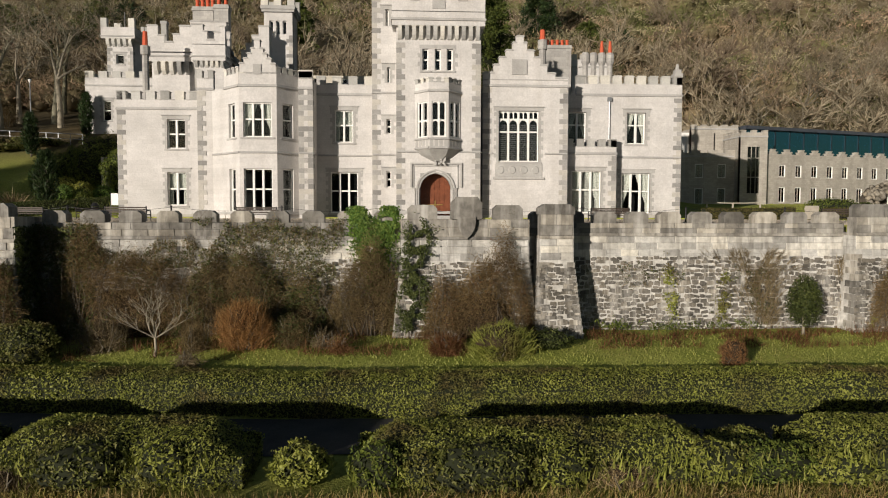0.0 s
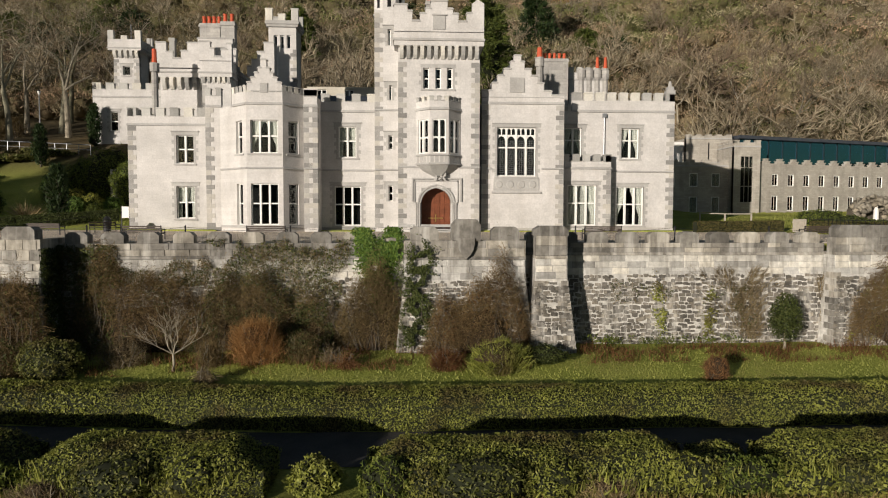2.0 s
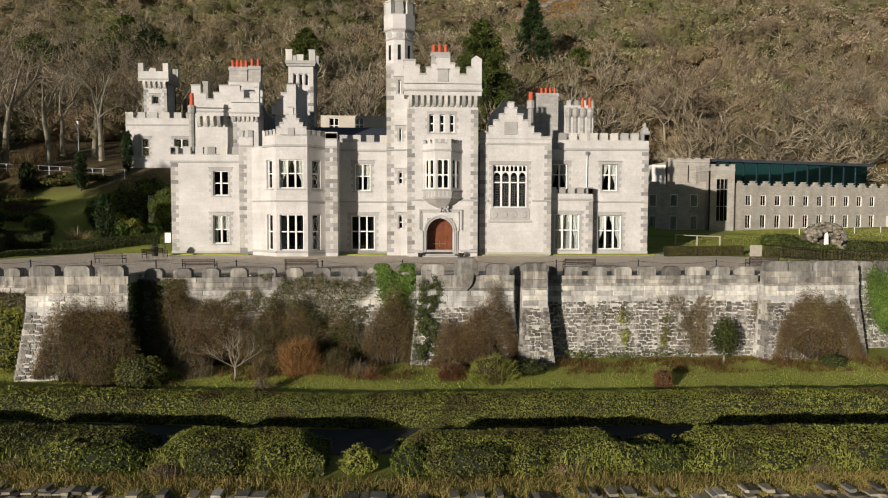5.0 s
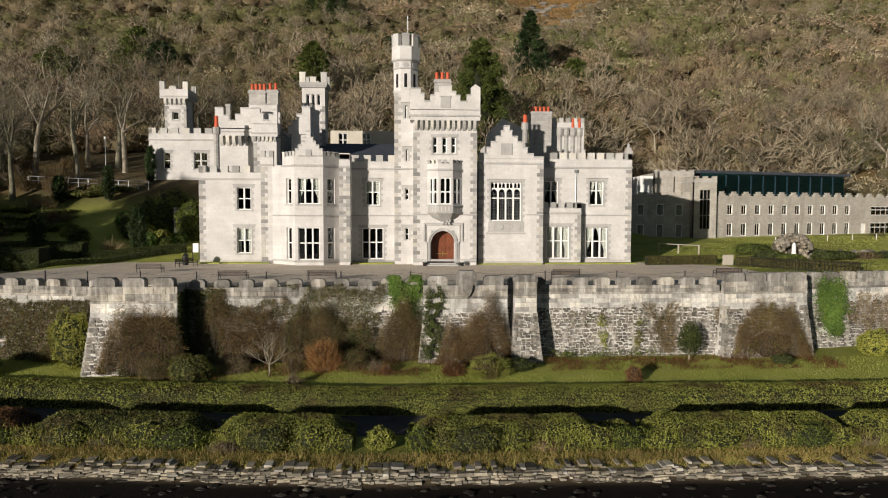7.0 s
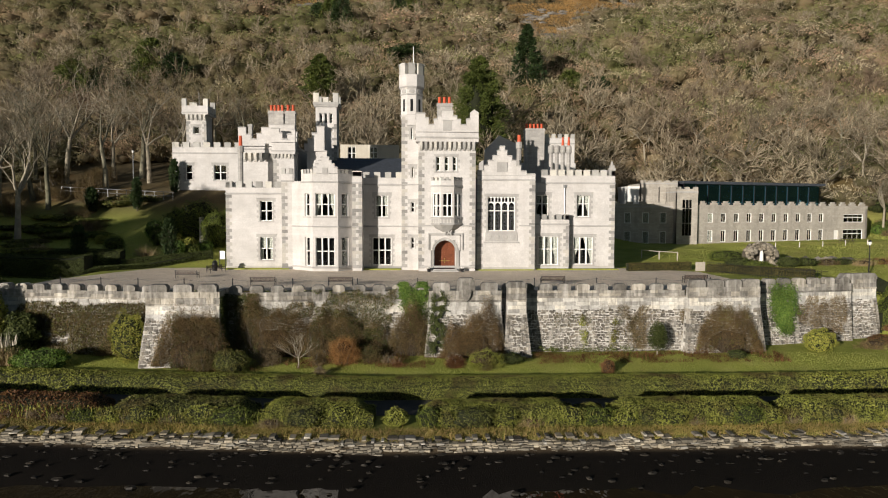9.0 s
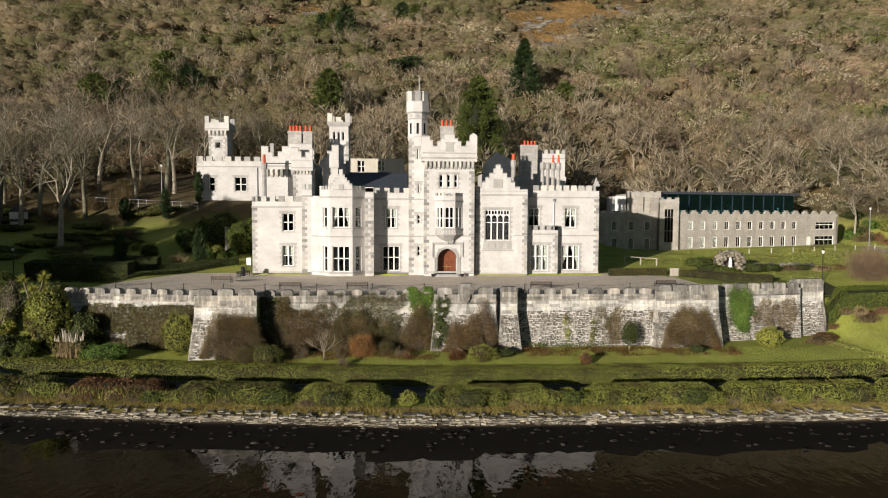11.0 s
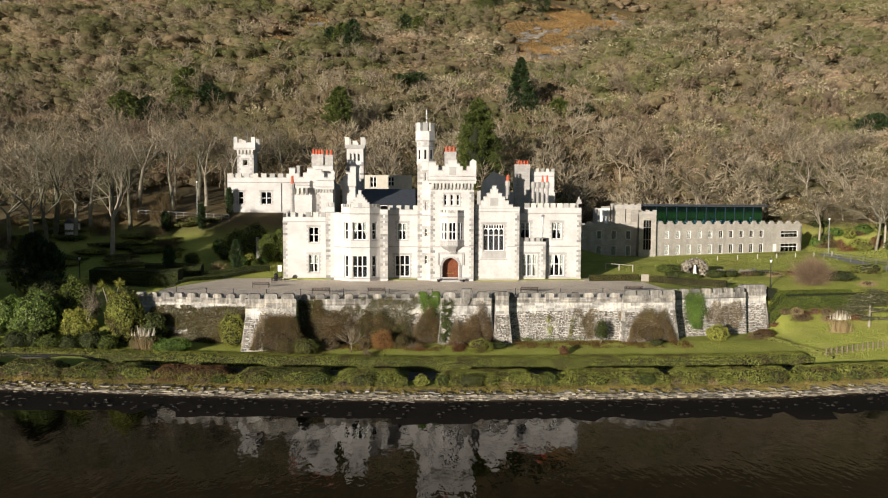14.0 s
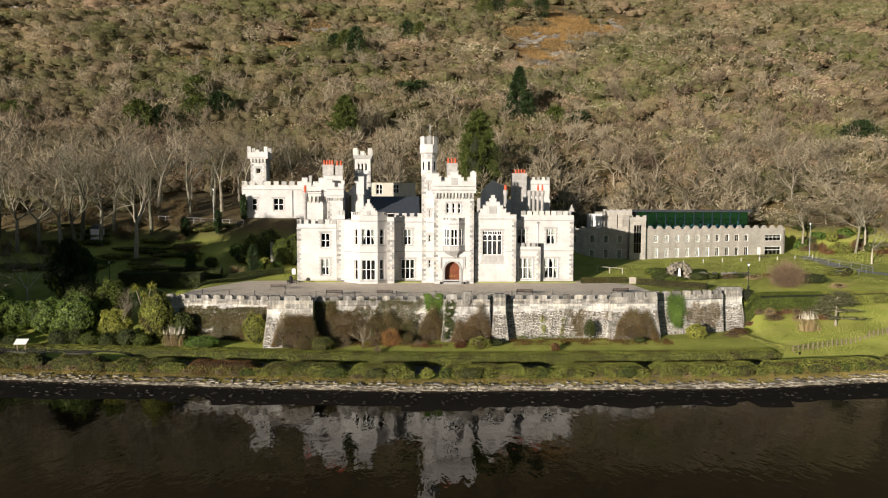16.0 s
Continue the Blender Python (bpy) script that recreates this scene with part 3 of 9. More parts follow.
def pebbles(g_, pts, size):
    """Small four-sided stones standing on the ground."""
    n = len(pts)
    a = g_.uniform(0, math.pi, n)
    s = size * g_.uniform(0.6, 1.4, n)
    cs = []
    for k in range(4):
        t = a + k * math.pi / 2
        cs.append(pts + np.stack([np.cos(t) * s * 0.6, np.sin(t) * s * 0.6, np.zeros(n)], 1))
    cs.append(pts + np.stack([np.zeros(n), np.zeros(n), s * 0.7], 1))
    v_ = np.stack(cs, 1).reshape(-1, 3)
    k = np.arange(n)[:, None] * 5
    return v_, np.concatenate([k + [0, 1, 4], k + [1, 2, 4], k + [2, 3, 4], k + [3, 0, 4]], 0)


g = np.random.default_rng(8)
cand = np.stack([g.uniform(-34.6, 28.6, 21000), g.uniform(31.2, 57.5, 21000), np.full(21000, 0.024)], 1)
cand = cand[[inside(x, y, outline) and (y < 50.4 or x < -22.3) for x, y in cand[:, :2]]]
tagged(part("gravel", soup("gravel", *pebbles(g, cand, 0.06), PEBBLE), None, None), "loose pale gravel on the terrace", "gravel", kind="stuff")


# ---- retaining wall ----
def wall_frame(p, q):
    d = Vector((q[0] - p[0], q[1] - p[1]))
    ln = d.length
    return d / ln, Vector((d.y, -d.x)) / ln, ln      # along, outward, length


rng = np.random.default_rng(5)
retaining = thing("retaining_wall", (0, 31, -4.9), "battlemented terrace wall of rough grey rubble under pale ashlar", "wall", kind="structure")
rest_v, rest_f = [], []
STONE_COUNT = [0]
# plan of the wall, from west to east: front ends, batter at the foot, height of string, crenel and merlon, has merlons
RUNS = [
    ((-35.4, 33.4), (-21.7, 31.0), 0.35, -0.62, 0.02, 0.50, 1),
    ((-21.65, 28.5), (-16.2, 28.5), 0.75, -0.75, 0.30, 0.86, 1),
    ((-16.2, 30.0), (-0.45, 30.95), 0.35, -0.68, 0.05, 0.57, 1),
    ((-0.45, 29.55), (5.2, 29.55), 0.45, -0.66, 0.22, 0.85, 1),
    ((5.65, 29.45), (7.15, 29.45), 0.65, -0.62, 0.45, 0.90, 0),
    ((5.2, 30.95), (20.4, 30.95), 0.35, -0.55, 0.05, 0.58, 1),
    ((20.4, 30.1), (26.5, 30.6), 0.55, -0.50, 0.35, 0.95, 1),
    ((26.5, 32.7), (36.75, 34.45), 0.40, -0.50, 0.20, 0.72, 1),
    ((36.75, 35.6), (40.1, 36.0), 0.60, -0.45, 0.40, 0.92, 0),
]
stone_mesh = []
for k in range(10):
    r = random.Random(k)
    j = lambda s: r.uniform(-s, s)
    sm_ = Mesh()
    b6 = [(-0.49 + j(0.04), 0, -0.42 + j(0.12)), (-0.1 + j(0.25), 0, -0.50 + j(0.06)), (0.48 + j(0.05), 0, -0.45 + j(0.1)), (0.50 + j(0.04), 0, 0.38 + j(0.14)), (0.05 + j(0.3), 0, 0.50 + j(0.06)), (-0.47 + j(0.06), 0, 0.44 + j(0.1))]
    t6 = [(x * 0.95 + j(0.015), -1 + j(0.3), z * 0.90 + j(0.02)) for x, _, z in b6]
    sm_.add(b6 + t6, [(6, 7, 8, 9, 10, 11)] + [(i, (i + 1) % 6, 6 + (i + 1) % 6, 6 + i) for i in range(6)])
    stone_mesh.append((sm_, sm_.data("stone", RUBBLE_ONE)))


def merlon_mesh(w, h, dep):
    """A merlon with a weathered, chamfered cap, standing on its base at the origin."""
    c = min(0.16, w * 0.18)
    mm = Mesh()
    mm.slab([(-w / 2, 0), (w / 2, 0), (w / 2, h - c), (w / 2 - c * 1.1, h), (-w / 2 + c * 1.1, h), (-w / 2, h - c)], 0, dep)
    return mm


wall_merlon = merlon_mesh(0.98, 0.54, 0.62).data("merlon", COPING)
wide_merlon = merlon_mesh(1.32, 0.60, 0.66).data("merlon", COPING)
block_mesh = Mesh().add([(-0.5, 0, 0), (0.5, 0, 0), (0.5, 0, 1), (-0.5, 0, 1), (-0.48, -1, 0.03), (0.48, -1, 0.03), (0.48, -1, 0.97), (-0.48, -1, 0.97)],
                        [(4, 5, 6, 7), (0, 1, 5, 4), (1, 2, 6, 5), (2, 3, 7, 6), (3, 0, 4, 7)]).data("ashlar_block", COPING)
lime_mesh = block_mesh.copy()
corner_mesh = Mesh().box(-0.5, 0.5, -0.5, 0.5, 0, 1).data("corner_stone", COPING)
lime_mesh.materials[0] = LIMEBLOCK
for p, q, batter, z_str, z_cren, z_top, teeth in RUNS:
    al, out, ln = wall_frame(p, q)
    base = -5.6
    th = 1.3 if p[1] > 29 else 2.9
    A, B = Vector(p), Vector(q)
    sb = 0.42 if batter > 0.42 else 0.0
    ca, cb = A + out * batter - al * sb, B + out * batter + al * sb
    ia, ib = A - out * th, B - out * th
    ja, jb = ia - al * sb, ib + al * sb
    band = z_str - 0.95
    # mortar core with battered face
    core = Mesh()
    core.add([(*ca, base), (*cb, base), (*jb, base), (*ja, base), (*(A + out * batter * 0.12), band), (*(B + out * batter * 0.12), band), (*ib, band), (*ia, band)],
             [(0, 1, 5, 4), (1, 2, 6, 5), (2, 3, 7, 6), (3, 0, 4, 7), (4, 5, 6, 7)])
    part("rubble_core", core, MORTAR, retaining)
    asl = Mesh()
    a0, b0 = A + out * (batter * 0.12 + 0.004), B + out * (batter * 0.12 + 0.004)
    asl.add([(*a0, band), (*b0, band), (*ib, band), (*ia, band), (*A, z_str), (*B, z_str), (*ib, z_str), (*ia, z_str)],
            [(0, 1, 5, 4), (1, 2, 6, 5), (2, 3, 7, 6), (3, 0, 4, 7), (4, 5, 6, 7)])
    part("ashlar_band", asl, LIMEWASH, retaining, "pale limewashed ashlar band with dark streaks")
    # facing blocks of the band, its lowest course broken
    tilt = Matrix.Rotation(-math.atan(batter * 0.12 / 0.95), 4, (1, 0, 0))
    faced = Matrix(((al.x, -out.x, 0, 0), (al.y, -out.y, 0, 0), (0, 0, 1, 0), (0, 0, 0, 1)))
    for rw in range(3):
        u = 0.02
        while u < ln - 0.12:
            w = min(float(rng.uniform(0.6, 1.25)), ln - 0.02 - u)
            if rw or rng.random() > 0.45:
                ob = part("ashlar_block", lime_mesh, None, retaining)
                zz = band + 0.02 + rw * 0.31
                pt = A + al * (u + w / 2) + out * (batter * 0.12 * (z_str - zz) / 0.95 + 0.004)
                ob.matrix_basis = Matrix.Translation((pt.x, pt.y, zz)) @ faced @ tilt @ Matrix.Diagonal((w - 0.025, float(rng.uniform(0.015, 0.035)), 0.295, 1))
            u += w
    s0, s1 = A + out * 0.12 - al * 0.0, B + out * 0.12
    st = Mesh()
    st.prism([tuple(s0), tuple(s1), tuple(ib), tuple(ia)], z_str, z_str + 0.13, [tuple(s0 - out * 0.03), tuple(s1 - out * 0.03), tuple(ib), tuple(ia)])
    part("string_course", st, COPING, retaining)
    par = Mesh()
    pa, pb = A - out * 0.55, B - out * 0.55
    par.prism([tuple(A + out * 0.02), tuple(B + out * 0.02), tuple(pb), tuple(pa)], z_str + 0.13, z_cren)
    part("parapet_wall", par, COPING, retaining)
    # ashlar face of the parapet
    hgt = (z_cren - z_str - 0.13)
    rows = 2 if hgt > 0.45 else 1
    face = Matrix(((al.x, -out.x, 0, 0), (al.y, -out.y, 0, 0), (0, 0, 1, 0), (0, 0, 0, 1)))
    for rw in range(rows):
        u = 0.03
        while u < ln - 0.15:
            w = min(float(rng.uniform(0.55, 1.15)), ln - 0.03 - u)
            ob = part("ashlar_block", block_mesh, None, retaining)
            pt = A + al * (u + w / 2) + out * 0.02
            zz = z_str + 0.14 + rw * hgt / rows
            ob.matrix_basis = Matrix.Translation((pt.x, pt.y, zz)) @ face @ Matrix.Diagonal((w - 0.02, float(rng.uniform(0.012, 0.03)), hgt / rows - 0.015, 1))
            u += w
    # merlons
    if teeth:
        wide = z_top > 0.8
        per = 1.62 if wide else 1.53
        n = max(2, int(ln / per + 0.4))
        for k in range(n):
            uu = (k + 0.5) * ln / n
            pt = A + al * uu + out * 0.035
            ob = part("merlon", wide_merlon if wide else wall_merlon, None, retaining)
            ob.matrix_basis = Matrix.Translation((pt.x, pt.y, z_cren)) @ face @ Matrix.Diagonal((float(rng.uniform(0.94, 1.05)), 1, (z_top - z_cren) / (0.6 if wide else 0.54), 1))
    else:
        cap = Mesh()
        w = ln + 0.1
        cap.slab([(-w / 2, 0), (w / 2, 0), (w / 2, 0.28), (w / 2 - 0.25, z_top - z_cren), (-w / 2 + 0.25, z_top - z_cren), (-w / 2, 0.28)], 0, 0.72)
        ob = part("merlon", cap.data("merlon", COPING), None, retaining)
        pt = (A + B) / 2 + out * 0.05
        ob.matrix_basis = Matrix.Translation((pt.x, pt.y, z_cren)) @ face
    # corner stones of the battered bastions
    if sb:
        zq, k = -5.3, 0
        while zq < band - 0.1:
            off = batter * (1 - 0.88 * (zq + 0.15 - base) / (band - base))
            side = sb * (band - zq - 0.15) / (band - base)
            for sg in (-1, 1):
                la, lb = (0.62, 0.34) if (k + (sg > 0)) % 2 else (0.34, 0.62)
                uc = (-side - 0.02 + la / 2) if sg < 0 else (ln + side + 0.02 - la / 2)
                pt = A + al * uc + out * (off + 0.02 - lb / 2)
                ob = part("corner_stone", corner_mesh, None, retaining)
                ob.matrix_basis = Matrix.Translation((pt.x, pt.y, zq)) @ face @ Matrix.Diagonal((la, lb, 0.29, 1))
            zq += 0.305
            k += 1
    # rubble stones in rough courses on the battered face
    z = -5.25
    lean = batter * 0.88 / (band - base)
    while z < band - 0.12:
        h = float(rng.uniform(0.11, 0.24))
        h = min(h, band - z)
        side = sb * (band - z) / (band - base)
        u = float(rng.uniform(0, 0.1)) - side
        while u < ln + side - 0.1:
            w = min(float(rng.uniform(0.15, 0.40)) * (1.5 if rng.random() < 0.2 else 1), ln + side - u)
            if rng.random() > 0.03 and (z < band - 0.4 or rng.random() > 0.25):
                zc = z + h / 2
                off = batter - lean * (zc - base)
                pt = A + al * (u + w / 2) + out * off
                M4 = Matrix.Translation((pt.x, pt.y, zc + float(rng.uniform(-0.05, 0.05)))) @ face @ Matrix.Rotation(math.atan(lean), 4, (1, 0, 0)).inverted() @ Matrix.Rotation(float(rng.normal(0, 0.10)), 4, (0, 1, 0)) @ Matrix.Diagonal((max(0.09, w * float(rng.uniform(0.86, 1.03)) - 0.015), float(rng.uniform(0.025, 0.07)), max(0.09, h * float(rng.uniform(0.75, 1.2)) - 0.015), 1))
                k = int(rng.integers(10))
                if 8.3 < pt.x < 16.5 and STONE_COUNT[0] < 300 and zc > -3.9:
                    ob = part("stone", stone_mesh[k][1], None, retaining)
                    ob.matrix_basis = M4
                    STONE_COUNT[0] += 1
                else:
                    base_i = len(rest_v)
                    rest_v.extend([tuple(M4 @ Vector(c)) for c in stone_mesh[k][0].v])
                    rest_f.extend([tuple(base_i + i for i in f) for f in stone_mesh[k][0].f])
            u += w
        z += h
me = bpy.data.meshes.new("rubble_stones")
me.from_pydata(rest_v, [], rest_f)
me.materials.append(RUBBLE)
part("rubble_stones", me, None, retaining, kind="stuff")
# returns that close the sides of the bastions
for x, y0, y1, zt in ((-21.65, 28.5, 31.6, 0.30), (-16.2, 28.5, 31.6, 0.30), (-0.45, 29.55, 31.2, 0.22), (5.2, 29.55, 31.2, 0.22), (26.5, 30.6, 33.4, 0.35), (36.75, 34.45, 36.4, 0.2), (40.1, 36.0, 37.6, 0.3)):
    m = Mesh()
    s = -1 if x in (-21.65, -0.45) else 1
    m.box(x - (0.5 if s > 0 else 0.0) + 0.004 * s, x + (0.5 if s < 0 else 0.0) + 0.004 * s, y0 + 0.01, y1, -0.8, zt)
    part("parapet_return", m, COPING, retaining)
# carved shield on its raised merlon
m = Mesh()
m.slab([(1.75, 0.22), (3.1, 0.22), (3.1, 0.95), (2.9, 1.2), (1.95, 1.2), (1.75, 0.95)], 29.36, 30.2)
part("shield_merlon", m, COPING, retaining, "raised central merlon of weathered stone")
m = Mesh()
sh = [(2.42 + 0.42 * x, -0.12 + 0.42 * z) for x, z in ((0, -1.25), (0.45, -0.8), (0.8, -0.2), (0.95, 0.5), (0.95, 1.1), (-0.95, 1.1), (-0.95, 0.5), (-0.8, -0.2), (-0.45, -0.8))]
m.slab(sh, 29.285, 29.37)
part("shield", m, COPING, retaining, "blank carved stone shield")


# ---- castle ----
castle = thing("castle", (0, 52, 0), "pale granite neo-gothic castle with battlements and towers", "castle")


def wall(name, p, q, z0, z1, holes, material, parent, thick=0.5, label=""):
    """An upright wall from p to q (outside on the right hand), with openings (u0, u1, z0, z1) cut through it."""
    al, out, ln = wall_frame(p, q)
    A = Vector(p)
    us = sorted({0.0, ln, *[h[0] for h in holes], *[h[1] for h in holes]})
    zs = sorted({z0, z1, *[h[2] for h in holes], *[h[3] for h in holes]})
    m_ = Mesh()
    at = lambda u, dep, z: (*(A + al * u - out * dep), z)
    for u0, u1 in zip(us, us[1:]):
        for a, b in zip(zs, zs[1:]):
            cu, cz = (u0 + u1) / 2, (a + b) / 2
            if any(h[0] < cu < h[1] and h[2] < cz < h[3] for h in holes):
                continue
            m_.add([at(u0, 0, a), at(u1, 0, a), at(u1, 0, b), at(u0, 0, b)], [(0, 1, 2, 3)])
            m_.add([at(u0, thick, a), at(u1, thick, a), at(u1, thick, b), at(u0, thick, b)], [(3, 2, 1, 0)])
    for u0, u1, a, b in holes:
        for c, d in (((u0, a), (u1, a)), ((u1, a), (u1, b)), ((u1, b), (u0, b)), ((u0, b), (u0, a))):
            m_.add([at(c[0], 0, c[1]), at(c[0], thick, c[1]), at(d[0], thick, d[1]), at(d[0], 0, d[1])], [(0, 1, 2, 3)])
    m_.add([at(0, 0, z1), at(ln, 0, z1), at(ln, thick, z1), at(0, thick, z1)], [(0, 1, 2, 3)])
    for u in (0, ln):
        m_.add([at(u, 0, z0), at(u, thick, z0), at(u, thick, z1), at(u, 0, z1)], [(0, 1, 2, 3)])
    return part(name, m_, material, parent, label)


def on_wall(p, q, u, z, dep=0.0):
    """The pose of a thing on a wall: x along it, y into it, z up."""
    al, out, _ = wall_frame(p, q)
    pt = Vector(p) + al * u - out * dep
    return Matrix(((al.x, -out.x, 0, pt.x), (al.y, -out.y, 0, pt.y), (0, 0, 1, z), (0, 0, 0, 1)))


def put(ob, parent, pose_):
    ob.parent = parent
    ob.matrix_parent_inverse = basis_of(parent).inverted()
    ob.matrix_basis = pose_
    return ob


def window(parent, pose_, w, h, cols=2, bars=(0.5,), arched=False, curtain="", surround=True, stone_mat=None, label="", pane=None, sill=True, room=True):
    """A mullioned window, its foot in the middle at the pose: white frame, panes, stone dressing, curtains and a
    near-black box for the unlit room.
    """
    stone_mat = stone_mat or DRESSED
    t, d0, d1 = 0.075, 0.20, 0.30
    back = -0.17 if stone_mat is ANNEX else 0.0        # the annex windows sit nearly flush
    d0, d1 = d0 + back, d1 + back
    fr = Mesh()
    fr.v = [(x, y_, z) for y_ in (d0, d1) for x, z in ((-w / 2, 0), (w / 2, 0), (w / 2, h), (-w / 2, h), (-w / 2 + t, t), (w / 2 - t, t), (w / 2 - t, h - t), (-w / 2 + t, h - t))]
    for i in range(4):
        j = (i + 1) % 4
        fr.f += [(i, j, 4 + j, 4 + i), (8 + i, 12 + i, 12 + j, 8 + j), (4 + i, 4 + j, 12 + j, 12 + i), (i, 8 + i, 8 + j, j)]
    cw = w / cols
    zs = [0, *[b * h for b in bars], h]
    win = new("window", fr.data("window", ANNEX if back and not sill else WHITE))
    put(win, parent, pose_)
    tagged(win, label or "white-framed mullioned window with dark panes")
    for i in range(1, cols):
        mw = 0.03 if back else 0.07
        part("mullion", Mesh().box(-w / 2 + i * cw - mw, -w / 2 + i * cw + mw, d0 + 0.02 if back else d0 - 0.09, d1 - 0.004, t, h - t), stone_mat if stone_mat is ANNEX else WHITE, win, here=True)
    for b in bars:
        for i in range(cols):
            part("transom", Mesh().box(-w / 2 + i * cw + 0.07, -w / 2 + (i + 1) * cw - 0.07, d0 - 0.01, d1 - 0.008, b * h - 0.05, b * h + 0.05), ANNEX if back and not sill else WHITE, win, here=True)
    for i in range(cols):
        for a, b in zip(zs, zs[1:]):
            x0, x1 = -w / 2 + i * cw + 0.06, -w / 2 + (i + 1) * cw - 0.06
            pm = Mesh()
            pm.box(x0, x1, 0.25 + back, 0.258 + back, a + 0.045, b - 0.045)
            po = part("pane", pm, pane or GLASS, win, here=True)
            po.visible_shadow = False
            if arched:
                am = Mesh()
                r = (x1 - x0) / 2
                xm = (x0 + x1) / 2
                top = b - 0.04
                arcp = [(xm + r * math.cos(t_), top - r * 1.05 + r * math.sin(t_)) for t_ in arc(0, math.pi / 2, 5)]
                am.slab([(x1, top)] + arcp[::-1], 0.19, 0.292)
                am.slab([(x0, top)] + [(2 * xm - x, z) for x, z in arcp], 0.19, 0.292)
                part("arch_head", am, WHITE, win, here=True)
    if surround:
        sr = Mesh()
        s = 0.16
        k = 0
        z = -0.02
        while z < h:
            hh = min(0.30, h + 0.02 - z)
            e = 0.34 if k % 2 else 0.17
            sr.box(-w / 2 - e, -w / 2, -0.018, 0.10, z + 0.006, z + hh - 0.006), sr.box(w / 2, w / 2 + e, -0.018, 0.10, z + 0.006, z + hh - 0.006)
            z += hh
            k += 1
        sr.box(-w / 2 - 0.36, w / 2 + 0.36, -0.03, 0.12, h + 0.005, h + 0.26)
        sr.box(-w / 2 - 0.40, w / 2 + 0.40, -0.10, 0.0, h + 0.265, h + 0.33)
        part("surround", sr, stone_mat, win, "toothed grey stone dressing", here=True)
    if sill:
        sl = Mesh()
        sl.slab([(-w / 2 - 0.2, -0.16), (w / 2 + 0.2, -0.16), (w / 2 + 0.2, -0.03), (-w / 2 - 0.2, -0.03)], -0.07, 0.22)
        part("sill", sl, stone_mat, win, here=True)
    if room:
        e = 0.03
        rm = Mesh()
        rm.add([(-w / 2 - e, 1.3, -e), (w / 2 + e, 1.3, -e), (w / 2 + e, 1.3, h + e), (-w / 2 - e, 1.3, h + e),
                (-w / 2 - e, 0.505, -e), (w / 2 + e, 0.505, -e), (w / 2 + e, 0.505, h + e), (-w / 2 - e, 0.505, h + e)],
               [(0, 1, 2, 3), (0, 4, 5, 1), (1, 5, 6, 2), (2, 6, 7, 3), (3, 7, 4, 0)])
        part("room_wall", rm, ROOM_SHADE, win, here=True)
    if curtain:
        for sgn in ((-1, 1) if curtain in ("swag", "blind", "drawn") else ((-1,) if curtain == "left" else (1,))):
            cm = Mesh()
            n = 14
            for i in range(n + 1):
                f = i / n
                z = h - 0.05 - f * (h - 0.1)
                inner = w * (0.03 + 0.36 * min(f / 0.75, 1.0) ** 1.2) if curtain == "swag" else w * (0.07 if curtain == "drawn" else 0.27)
                for k2 in range(7):
                    x = sgn * (w / 2 - 0.02 - k2 / 6 * (w / 2 - 0.02 - inner))
                    cm.v.append((x, (0.268 if curtain == "drawn" else 0.36) + back + (0.006 if curtain == "drawn" else 0.03) * math.sin(k2 * 2.4), z))
            cm.f = [(i * 7 + k2, i * 7 + k2 + 1, (i + 1) * 7 + k2 + 1, (i + 1) * 7 + k2) for i in range(n) for k2 in range(6)]
            part("curtain", cm, CLOTH, win, "white tied-back curtain", here=True)
        if curtain == "blind":
            bm_ = Mesh()
            bm_.box(-w / 2 + 0.05, w / 2 - 0.05, 0.40 + back, 0.41 + back, h * 0.52, h - 0.06)
            part("blind", bm_, CLOTH, win, "half-drawn white blind", here=True)
    return win


MERLONS = {}


